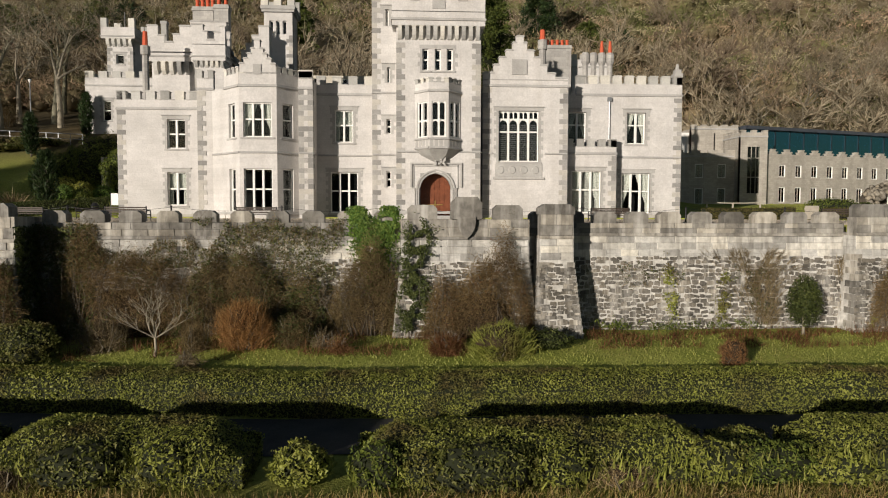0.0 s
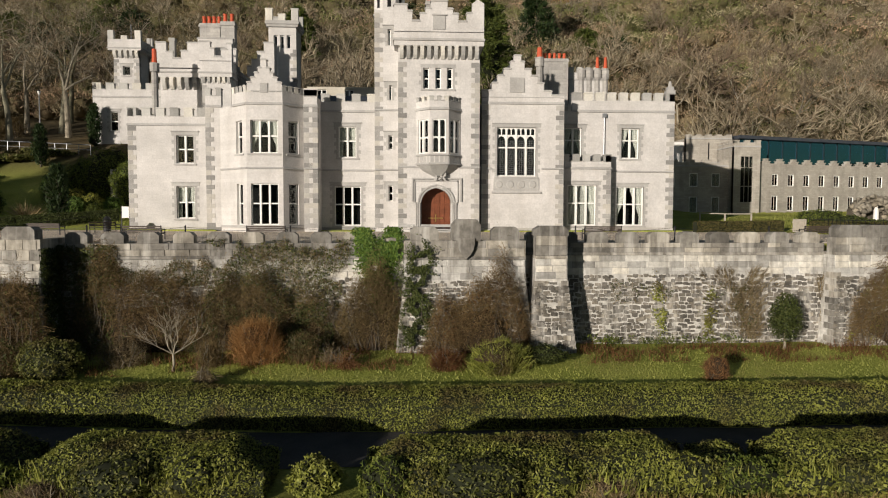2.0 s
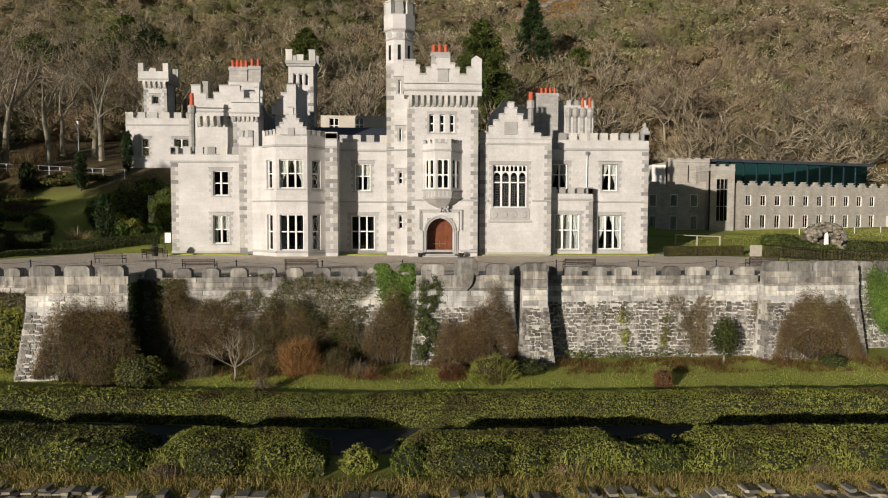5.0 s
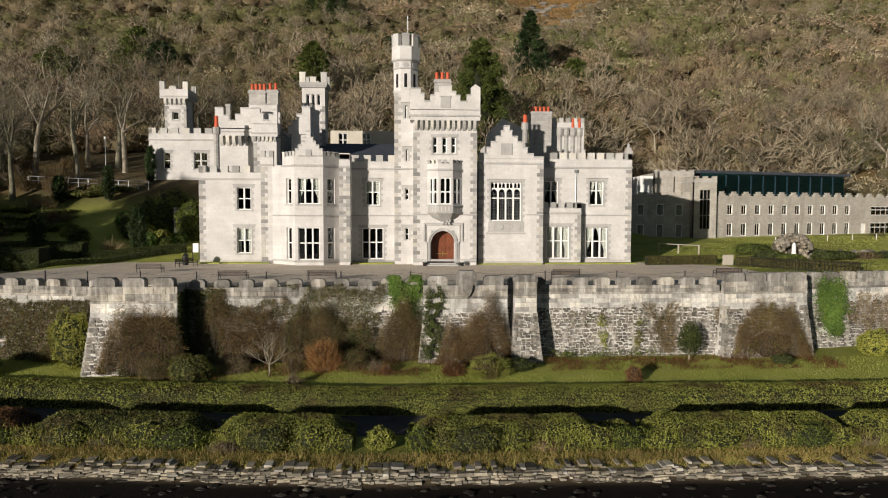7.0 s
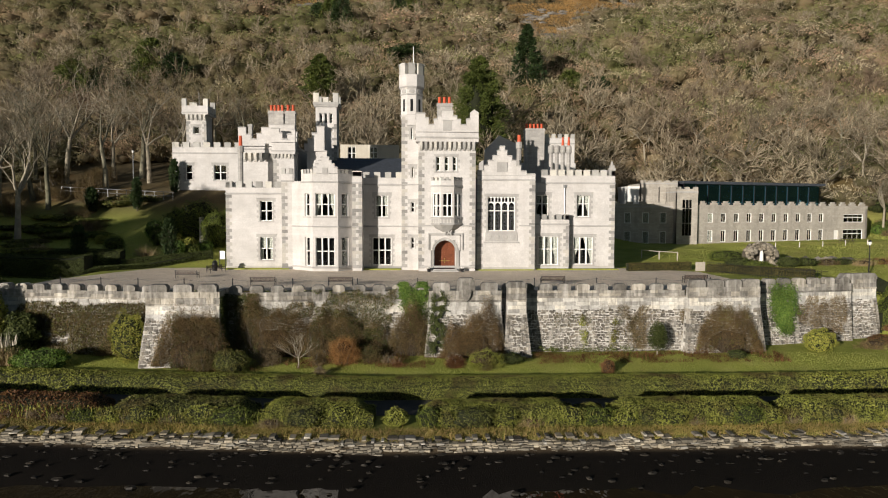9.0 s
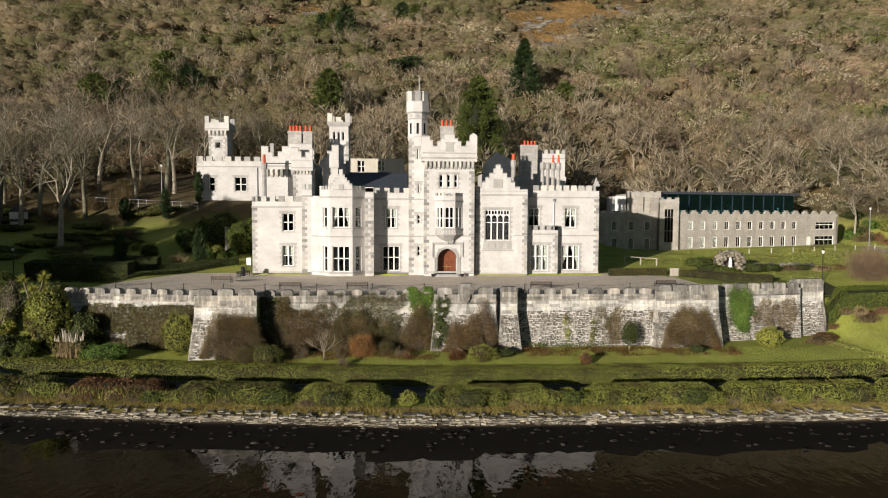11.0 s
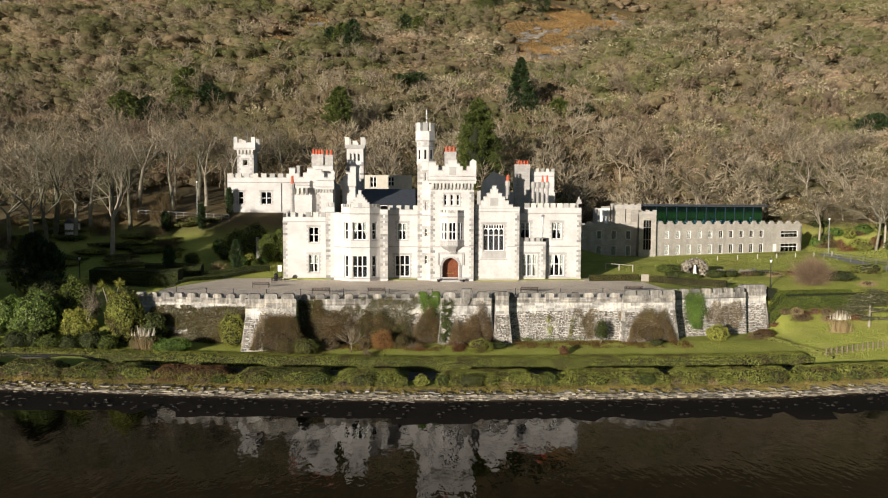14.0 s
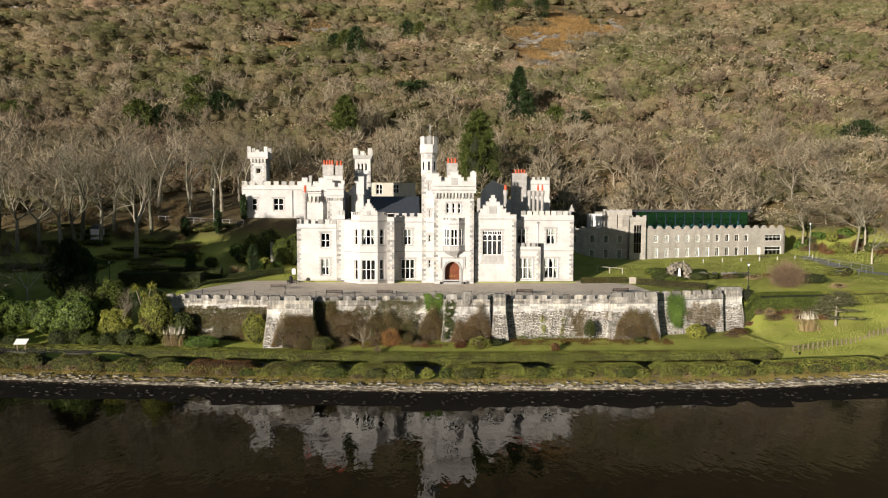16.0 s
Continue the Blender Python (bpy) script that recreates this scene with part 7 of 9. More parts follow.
leafy_bush("shrub", 37.6, 31.6, (1.1, 0.8, 0.55), RUSSETHEDGE, 1500, 0.08, "low russet shrub at the wall's end", seed=29)
wall_shrub(-26.5, -22.4, 31.2, -3.2, -5.0, 6000, TWIG, "low tangled growth under the terrace wall", 18, (DARKLEAF, 900, 0.09))
# holly
g = np.random.default_rng(33)
hd, hp = ball(g, 5200, (0.78, 0.7, 1.2))
hp[:, :2] *= np.clip(1.2 - 0.42 * hp[:, 2:3] / 2.4, 0.3, 1.2)
plant("holly_tree", [("trunk", limbs([(0, 0, 0, 0, 0, 2.2, 0.07, 0.03)], 6), PALEBARK), ("leaves", leaf_tris(g, hp + [0, 0, 0.4], hd, 0.10), DARKLEAF)], (17.6, 29.3, height(17.6, 29.3)), "small dark green holly tree before the wall", "tree")
# bracken in patches at the foot of the wall
vs, ws = [], []
for k in range(16000):
    x = float(g.uniform(-21.0, 27.5))
    y = float(g.uniform(27.4, 29.9)) if x > 5 else float(g.uniform(26.6, 29.6))
    if noise.noise((x * 0.5, y * 0.9, 4)) + 0.4 * noise.noise((x * 2.0, y * 2.0, 9)) < -0.05 - 0.12 * (y - 28.2):
        continue
    p = np.array([x, y, height(x, y)])
    vs.append(p), ws.append(p + g.normal(0, 0.14, 3) + [0, 0, float(g.uniform(0.06, 0.34))])
part("bracken", soup("bracken", *blades(g, np.array(vs), np.array(ws), 0.028), BRACKEN), None, None)
tagged(scene.collection.objects["bracken"], "reddish dead bracken along the wall's foot", "bracken", kind="stuff")


# climbers on the wall
def climber(name, spots, y_of, material, count, size, label, seed, thin=-0.12):
    g_ = np.random.default_rng(seed)
    pts = []
    per = count // len(spots)
    for x, z, rx, rz in spots:
        px, pz = x + rx * 0.55 * g_.normal(0, 1, per), z + rz * 0.55 * g_.normal(0, 1, per)
        ok = np.array([noise.noise((a_ * 2.2, b_ * 2.2, seed)) > thin and b_ < 0.8 for a_, b_ in zip(px, pz)])
        px, pz = px[ok], pz[ok]
        pts.append(np.stack([px, np.array([y_of(q) for q in pz]) - g_.uniform(0.0, 0.22, len(px)), pz], 1))
    pts = np.concatenate(pts)
    c = pts.mean(0)
    ob = plant(name, [("leaves", leaves(g_, pts - c, np.tile([0, -1.0, 0.3], (len(pts), 1)), size), material)], tuple(c), label, "climber")
    return ob


face_y = lambda z: 30.9 - 0.35 * min(1, max(0, (-0.7 - z) / 4))
def sheet(name, x0, x1, z0, z1, y_of, pairs_, label, seed, cut=-0.1, taper=0.25):
    """Creeper spread unevenly over a stretch of wall; pairs_: material, number, leaf size."""
    g_ = np.random.default_rng(seed)
    made = []
    for mt, n_, size in pairs_:
        px, pz = g_.uniform(x0, x1, n_), g_.uniform(z0, z1, n_)
        e = np.minimum(np.minimum(px - x0, x1 - px) / ((x1 - x0) * taper), np.minimum(pz - z0, (z1 - pz) * 1.3) / ((z1 - z0) * taper))
        ok = np.array([noise.noise((a_ * 0.55, b_ * 0.7, seed)) + 0.6 * noise.noise((a_ * 1.9, b_ * 1.6, seed)) + 0.6 * min(1, c_) > 0.6 + cut for a_, b_, c_ in zip(px, pz, e)])
        px, pz = px[ok], pz[ok]
        made.append((mt, size, np.stack([px, np.array([y_of(a_, b_) for a_, b_ in zip(px, pz)]) - g_.uniform(0.02, 0.2, len(px)), pz], 1)))
    c_ = np.concatenate([m_[2] for m_ in made]).mean(0)
    rows_ = []
    for i_, (mt, size, p_) in enumerate(made):
        if i_ % 2:
            e_ = p_ + g_.normal(0, 1, p_.shape) * [0.16, 0.05, 0.22]
            rows_.append(("stem_tangle", blades(g_, p_ - c_, e_ - c_, size), mt))
        else:
            rows_.append(("leaves", leaf_tris(g_, p_ - c_, np.tile([0, -1.0, 0.4], (len(p_), 1)), size), mt))
    return plant(name, rows_, tuple(c_), label, "climber")


main_y = lambda x_, z_: face_y(z_) - 0.02 - 0.06 * max(0.0, -0.45 - x_)
west_y = lambda x_, z_: 31.0 + (-21.7 - x_) * 0.175 - 0.35 * min(1, max(0, (-0.7 - z_) / 4.5)) - 0.02
sheet("creeper", -9.8, -3.0, -4.6, 0.25, main_y, [(DARKLEAF, 8000, 0.09), (TWIG, 9000, 0.018), (HEDGE, 2600, 0.07)], "olive green creeper hanging over the terrace wall", 53, -0.45)
# dark leaves added here to blacken the shadowed corner of the wall
sheet("creeper", -16.6, -13.6, -5.0, 0.0, main_y, [(DARKLEAF, 4500, 0.11), (TWIG, 4000, 0.02)], "dark leaf sheet added to deepen the shade by the bastion", 63, -0.9, 0.08)
sheet("creeper", -15.6, -9.0, -2.0, -0.45, main_y, [(DARKLEAF, 2500, 0.09), (TWIG, 4500, 0.02)], "thin brown and green creeper under the parapet", 58, -0.2)
# the darkest twigs stand for shade falling on this stretch of wall
sheet("creeper", -33.5, -22.0, -5.2, -0.9, west_y, [(DARKLEAF, 7000, 0.11), (TWIG, 14000, 0.03), (HEDGE, 3000, 0.10), (SHADETWIG, 8000, 0.03)], "brown and green creeper covering the terrace wall", 59, -0.6, 0.12)
sheet("creeper", -19.6, -16.1, -5.4, -1.6, lambda x_, z_: 28.4 - 0.75 * min(1, max(0, (-0.7 - z_) / 4.5)), [(DARKLEAF, 5600, 0.10), (SHADETWIG, 9000, 0.022)], "dark brown creeper on the bastion", 60, -0.75, 0.06)
sheet("creeper", 8.6, 19.6, -4.9, -1.4, main_y, [(DARKLEAF, 3000, 0.085), (TWIG, 2600, 0.018)], "thin patchy creeper on the rubble", 55, 0.22)
# dark leaf sheet added to deepen the shade on the bastion's side
g = np.random.default_rng(64)
n = 3800
pts = np.stack([-16.1 + g.uniform(-0.04, 0.12, n), g.uniform(28.3, 30.9, n), g.uniform(-5.0, -0.1, n)], 1)
pts[:, 0] += 0.42 * np.clip((-1.7 - pts[:, 2]) / 3.9, 0, 1)
c = pts.mean(0)
plant("creeper", [("leaves", leaf_tris(g, pts - c, np.tile([1.0, 0, 0.3], (n, 1)), 0.16), DARKLEAF)], tuple(c), "dark leaf sheet added to deepen the shade on the bastion's side", "climber")
climber("ivy", [(-2.4, 0.42, 0.35, 0.4), (-0.95, 0.42, 0.32, 0.4), (-2.1, -0.3, 0.55, 0.5), (-1.1, -0.3, 0.5, 0.5), (-1.75, -1.0, 0.75, 0.5), (-1.6, -1.7, 0.6, 0.5), (-1.65, -2.3, 0.4, 0.5), (-1.7, -2.9, 0.22, 0.4)], lambda z: face_y(z) - 0.12 if z < 0 else 30.85, IVY, 13000, 0.13, "bright green ivy hanging over the parapet", 51, -0.35)
climber("ivy", [(0.3, -0.5, 0.55, 0.6), (0.2, -1.4, 0.6, 0.7), (0.0, -2.4, 0.65, 0.9), (0.2, -3.2, 0.7, 0.9), (0.0, -4.1, 0.6, 0.6)], lambda z: face_y(z) - 1.52, DARKLEAF, 8000, 0.09, "dark green ivy on the terrace wall", 52, -0.08)
climber("ivy", [(29.3, -0.6, 0.7, 0.8), (30.2, -0.7, 0.7, 0.8), (29.4, -1.6, 0.75, 0.9), (30.3, -1.7, 0.7, 0.9), (29.7, -2.7, 0.7, 0.8), (30.1, -3.3, 0.5, 0.6)], lambda z: 33.1 - 0.4 * min(1, max(0, (-0.7 - z) / 4)), IVY, 9000, 0.12, "bright green ivy sheet on the wall", 54, -0.7)
sheet("creeper", 31.2, 36.2, -4.2, -0.7, lambda x_, z_: 32.7 + (x_ - 26.5) * 0.171 - 0.4 * min(1, max(0, (-0.7 - z_) / 4)) - 0.02, [(RUSSETHEDGE, 1500, 0.07), (STEMS, 6000, 0.02)], "dry brown creeper on the end of the terrace wall", 65, -0.35, 0.15)
climber("ivy", [(11.9, -2.5, 0.3, 0.9), (12.1, -3.6, 0.35, 0.8), (14.6, -2.9, 0.3, 0.6), (14.4, -3.9, 0.4, 0.6)], lambda z: face_y(z) - 0.03, HEDGE, 1300, 0.09, "thin yellow-green ivy on the rubble", 57, -0.1)
climber("ivy", [(9.0, -4.6, 0.9, 0.3), (11.5, -4.65, 1.6, 0.25), (14.5, -4.6, 1.5, 0.25)], lambda z: face_y(z) - 0.35, BUSHLEAF, 1300, 0.09, "low green growth at the wall's foot", 56)
# dead climber: stems fanning up from a narrow foot
g = np.random.default_rng(61)
st_, en_ = [], []
for x0, wid, zt, n in ((16.6, 1.9, -1.0, 2600), (20.3, 0.35, -1.4, 380), (6.5, 0.45, -1.2, 260), (21.0, 0.5, -1.6, 300)):
    for _ in range(n):
        f_ = float(g.uniform(0, 1)) ** 0.8
        z = -4.8 + (zt + 4.5) * f_
        lean_ = float(g.normal(0, 0.5)) * (0.25 + 0.75 * f_)
        x = x0 - 0.35 * wid * f_ * (x0 == 16.6) + wid * lean_
        if noise.noise((x * 1.4, z * 1.1, 21)) < -0.12:
            continue
        y = (face_y(z) - 0.03) if x0 != 6.5 else (29.75 - 0.65 * min(1, max(0, (-0.7 - z) / 4)))
        st_.append((x, y, z)), en_.append((x + wid * lean_ * 0.25 + float(g.normal(0, 0.16)), y - float(g.uniform(0, 0.22)), min(zt + 0.1, z + float(g.uniform(0.1, 0.6)))))
c = np.array(st_).mean(0)
plant("dead_climber", [("stem_tangle", blades(g, np.array(st_) - c, np.array(en_) - c, 0.02), STEMS)], tuple(c), "dead straw-brown climber fanning over the terrace wall", "climber")


# ---- hillside woods ----
CLEAR = [(47, 226, 6, 14), (50, 248, 8, 20), (56, 272, 16, 20), (68, 306, 24, 22), (92, 312, 17, 16), (84, 345, 12, 20), (116, 331, 13, 12), (-91, 230, 16, 5), (-71, 205, 17, 6), (-60, 254, 9, 16), (-52, 296, 8, 26), (-197, 317, 24, 10), (-160, 350, 12, 5), (-20, 383, 15, 6)]


def open_ground(x, y):
    k = 0.7 * noise.noise((x * 0.06, y * 0.06, 11)) + 0.5 * noise.noise((x * 0.2, y * 0.2, 17))
    return any(((x - a) / c) ** 2 + ((y - b) / d) ** 2 < 1.1 + k for a, b, c, d in CLEAR)


def built(x, y):
    if -39 < x < -20 and y < 96:
        return True
    if -20 <= x < 23 and y < 88:
        return True
    if 20 < x < 80 and y < 89.5 + 0.305 * (x - 41) + 1:
        return True
    if 76 <= x < 104 and y < 103 + 3 * noise.noise((x * 0.1, y * 0.1, 2)):
        return True
    return False


def fan_template(g_, n, clumps, rings=4):
    """A rounded leafless crown one metre high: a core for the inner shade, and over it a loose coat of short twig
    sprays and upright twigs.
    """
    seed = float(g_.uniform(0, 50))
    heart = core_mesh(g_, (0.56, 0.56, 0.42), seed, 0.66, rings)
    m_ = clumps
    d = unit(g_.normal(0, 1, (m_, 3)))
    d[:, 2] = np.abs(d[:, 2]) * 1.1 - 0.15
    k = lumpy(d, seed, 0.42, 2.2)
    p = d * k[:, None] * g_.uniform(0.66, 1.10, m_)[:, None] * [0.58, 0.58, 0.48] + [0, 0, 0.40]
    t = unit(g_.normal(0, 1, (n, 3)))
    t[:, 2] = np.abs(t[:, 2])
    k = lumpy(t, seed, 0.42, 2.2)
    tip = t * k[:, None] * g_.uniform(0.80, 1.30, n)[:, None] * [0.58, 0.58, 0.50] + [0, 0, 0.40]
    w = unit(t * [1, 1, 0.4] + [0, 0, 0.8] + g_.normal(0, 0.3, (n, 3)))
    coat = joined([leaf_tris(g_, p, d, 0.072, 0.6, 0.7), blades(g_, tip - w * g_.uniform(0.10, 0.26, n)[:, None], tip, 0.02)])
    return coat, heart


def tree_template(g_, levels=3):
    segs, tips = grow(g_, 1.0, 0.016, levels, 0.55, (2, 4), 0.3, 0.30)
    k = 0.9 / max(s[5] for s in segs)
    segs[:, :6] *= k
    tips = [(p * k, d, ln * k) for p, d, ln in tips]
    segs[:, 6:] = np.maximum(segs[:, 6:], 0.0075)
    return limbs(segs, 3), twigs_of(g_, tips, 6, 0.009, 1.1)


def scatter(templates, spots, g_):
    """Copies of templates, joined: spots are (x, y, z, height, spread)."""
    vs, fs, n = [], [], 0
    for i, (x, y, z, h, w) in enumerate(spots):
        v, f = templates[int(g_.integers(len(templates)))]
        a = g_.uniform(0, 2 * math.pi)
        c, s = math.cos(a), math.sin(a)
        R = np.array([[c, s, 0], [-s, c, 0], [0, 0, 1]])
        vs.append((v @ R * [w, w, h] + [x, y, z]).astype(np.float32)), fs.append(f + n)
        n += len(v)
    return np.concatenate(vs), np.concatenate(fs)


g = np.random.default_rng(90)
near_both = [fan_template(g, 120, 60) for _ in range(8)]
far_both = [fan_template(g, 50, 105, 3) for _ in range(8)]
near_fans, far_fans = [c_ for c_, h_ in near_both], [c_ for c_, h_ in far_both]
near_spots, far_spots, green_spots = [], [], []
y = 84.0
while y < 450:
    far_off = smooth(120, 260, y)
    step = 3.9 + 2.9 * far_off
    half = (y + 56) * 0.69
    x = -half + float(g.uniform(0, step))
    while x < half:
        px, py = x + float(g.normal(0, step * 0.33)), y + float(g.normal(0, step * 0.33))
        if not built(px, py) and not open_ground(px, py) and not (px < -22 and py < 96 and px > -60):
            big = float(g.uniform(0.55, 1.35)) * (1 + 0.4 * noise.noise((px * 0.03, py * 0.03, 5)))
            h = (4.6 + 1.0 * far_off) * big
            edge_ = open_ground(px, py - 7)
            h *= 0.5 if edge_ else 1.0
            spot = (px, py, height(px, py) - 0.3, h, h * float(g.uniform(1.05, 1.5)) * (1 + 0.45 * far_off))
            dens = noise.noise((px * 0.02 + 9, py * 0.02, 2))
            if dens > 0.36 and g.random() < 0.4 or (py < 122 and px > 26 and g.random() < 0.5):
                green_spots.append((*spot[:3], h * 0.75, spot[4]))
            elif y < 185:
                near_spots.append(spot)
            else:
                far_spots.append(spot)
        x += step
    y += step * 0.8
for k in range(90):
    px = float(g.uniform(24, 80))
    py = 92.0 + 0.305 * (px - 41) + 16 * float(g.uniform(0, 1)) ** 1.4
    h = float(g.uniform(1.6, 3.6))
    green_spots.append((px, py, height(px, py) - 0.2, h, h * 1.3))
sorts = [[[], []] for _ in HILLCROWNS]
for group_, spots_ in enumerate((near_spots, far_spots)):
    for sp_ in spots_:
        # darker oak wood in the west, birch and hazel in the east, gorse and heather high up in the west
        lean_ = 0.34 * smooth(-60, 90, sp_[0]) - 0.26 + (-0.16 if sp_[0] < -18 and sp_[1] < 190 else 0.0)
        q = noise.noise((sp_[0] * 0.03, sp_[1] * 0.03, 31)) + 0.24 * float(g.normal()) + lean_
        kind_ = 4 if q < -0.40 else 0 if q < -0.06 else 1 if q < 0.16 else 2 if q < 0.42 else 3
        if sp_[1] > 170 and g.random() < (0.42 if sp_[0] < 0 else 0.2) + 0.5 * noise.noise((sp_[0] * 0.018, sp_[1] * 0.018, 77)):
            kind_ = 3
        if sp_[1] < 165 and 12 < sp_[0] < 75 and g.random() < 0.4:
            kind_ = 1
        sorts[kind_][group_].append(sp_)
names = ["grey-brown leafless scrub on the hillside", "rosy tan leafless scrub on the hillside", "pale leafless birch scrub on the hillside", "olive gorse and bramble on the hillside", "dark brown thicket on the hillside"]
for (near_, far_), mt, lab in zip(sorts, HILLCROWNS, names):
    v, f = joined([scatter(near_fans, near_, g), scatter(far_fans, far_, g)])
    tagged(part("hill_scrub", soup("hill_scrub", v, f, mt), None, None), lab, "scrub", kind="stuff")
# core colour kept dark, so gaps between the twigs look shaded
HILLSHADE = crown_mat("crown_shade_cores", [(0.06, 0.048, 0.03), (0.085, 0.068, 0.045), (0.07, 0.062, 0.036)], 0.10, ((0.062, 0.068, 0.026), 0.011))
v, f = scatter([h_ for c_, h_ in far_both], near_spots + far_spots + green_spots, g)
tagged(part("scrub_hearts", soup("scrub_hearts", v, f, HILLSHADE), None, None), "dark filler cores standing for shade inside the hill scrub", "scrub", kind="stuff")
GREENSCRUB = leafy("evergreen_scrub", [(0.06, 0.072, 0.022), (0.10, 0.118, 0.034), (0.16, 0.16, 0.058)], 0.08)
v, f = scatter(far_fans, green_spots, g)
tagged(part("evergreen_scrub", soup("evergreen_scrub", v, f, GREENSCRUB), None, None), "dull green gorse and rhododendron on the hillside", "scrub", kind="stuff")
# bare trees standing over the scrub
tt = [tree_template(g) for _ in range(6)]
spots = []
for k in range(350):
    y = 86 + 130 * float(g.uniform(0, 1)) ** 1.7
    x = float(g.uniform(-1, 1)) * (y + 56) * 0.70
    if built(x, y) or open_ground(x, y) or (-62 < x < -22 and y < 97):
        continue
    h = float(g.uniform(6.5, 12.0)) * (1.15 if y < 130 else 0.85)
    spots.append((x, y, height(x, y) - 0.3, h, h * float(g.uniform(0.9, 1.35))))
for k in range(90):
    y = float(g.uniform(215, 380))
    x = float(g.uniform(-1, 1)) * (y + 56) * 0.70
    if not open_ground(x, y):
        h = float(g.uniform(5, 8.5))
        spots.append((x, y, height(x, y) - 0.3, h, h))
slim = [tree_template(g, 2) for _ in range(6)]
slim_spots = []
for k in range(520):
    y = 100 + 230 * float(g.uniform(0, 1)) ** 1.3
    x = float(g.uniform(-1, 1)) * (y + 56) * 0.70
    if not built(x, y) and not open_ground(x, y) and not (-62 < x < -22 and y < 97):
        h = float(g.uniform(6.5, 11))
        slim_spots.append((x, y, height(x, y) - 0.3, h, h * float(g.uniform(0.7, 1.1))))
v, f = scatter([joined([a, b]) for a, b in slim], slim_spots, np.random.default_rng(8))
tagged(part("woodland_saplings", soup("woodland_saplings", v, f, HILLTREE), None, None), "slim pale bare saplings among the hill scrub", "woodland", kind="stuff")
half_a, half_b = np.random.default_rng(7), np.random.default_rng(7)
v, f = scatter([a for a, b in tt], spots, half_a)
tagged(part("woodland_limbs", soup("woodland_limbs", v, f, HILLTREE), None, None), "pale bare trunks and limbs of hillside trees", "woodland", kind="stuff")
v, f = scatter([b for a, b in tt], spots, half_b)
tagged(part("woodland_twigs", soup("woodland_twigs", v, f, HILLTREE), None, None), "fine bare crowns of hillside trees", "woodland", kind="stuff")

# evergreens that stand out
big = conifer("conifer", 9.8, 92.0, 21.5, 4.4, "broad dense green cypress behind the castle", 71, GOLDCONIFER, count=34000, size=0.5, shape="bulb")
gg = np.random.default_rng(71)
v, f = core_mesh(gg, (2.3, 2.3, 9.0), 71, 1.0, 9)
part("foliage_core", soup("foliage_core", v, f, SHADECORE), None, big, here=True)
conifer("conifer", 27.5, 148.0, 17.5, 6.2, "dark spruce on the hillside", 72, count=12000, size=0.7)
conifer("conifer", -22.5, 136.0, 15.0, 4.0, "dark green conifer on the hillside", 73, GOLDCONIFER, count=6000, size=0.9, shape="bulb")
for k, (x, y, h, rd) in enumerate(((-27, 234, 14, 4.5), (-32, 240, 12, 4.0), (-37, 243, 10, 3.5), (-79, 139, 11, 4.5), (-74, 142, 9, 4.0), (-67, 150, 8, 5.0), (-61, 153, 8, 4.5), (-119, 153, 7, 6.0), (-108, 128, 8, 4.0), (38, 146, 7, 3.0), (131, 147, 8, 6.5), (0, 276, 12, 4), (-6, 282, 11, 4), (38, 340, 14, 5), (46, 342, 15, 5), (56, 338, 13, 5), (70, 338, 13, 5), (-72, 168, 9, 5), (46, 150, 5, 3))):
    conifer("conifer", x, y, h, rd, "dark evergreen among the leafless scrub", 74 + k, [CONIFER, GOLDCONIFER][k % 2], count=2600, size=1.1, shape="bulb")
g = np.random.default_rng(95)
segs = [(0, 0, 0, 0.3, 0, 7.5, 0.3, 0.2)]
vs, es = [], []
for k in range(14):
    a, z, rr_ = g.uniform(0, 6.28), g.uniform(6.2, 8.6), g.uniform(2.0, 5.2)
    q = np.array([0.3 + rr_ * math.cos(a), rr_ * math.sin(a) * 0.8, z])
    segs.append((0.3, 0, z - 1.2, *q, 0.12, 0.04))
    p = q + g.normal(0, 1, (160, 3)) * [1.3, 1.0, 0.22]
    vs.append(p), es.append(p + g.normal(0, 0.5, (160, 3)) * [1, 1, 0.4])
plant("pine_tree", [("trunk", limbs(segs, 5), DARKBARK), ("foliage", blades(g, np.concatenate(vs), np.concatenate(es), 0.3), CONIFER)], (-2.0, 168.0, height(-2.0, 168.0)), "flat-topped dark pine on the hillside", "tree")

# rock outcrops on the open hillside
def rock(g_, r):
    v_, f_ = core_mesh(g_, r, float(g_.uniform(0, 90)), 1.0, 5)
    return v_ + g_.normal(0, 0.16, v_.shape) * np.array(r) - [0, 0, r[2] * 0.8], f_


OUTCROP = stone("outcrop_rock", (0.13, 0.12, 0.105), (0.27, 0.25, 0.22), (0.08, 0.075, 0.06), 0.4, grain=3, pieces=False, speck=0.3)
g = np.random.default_rng(101)
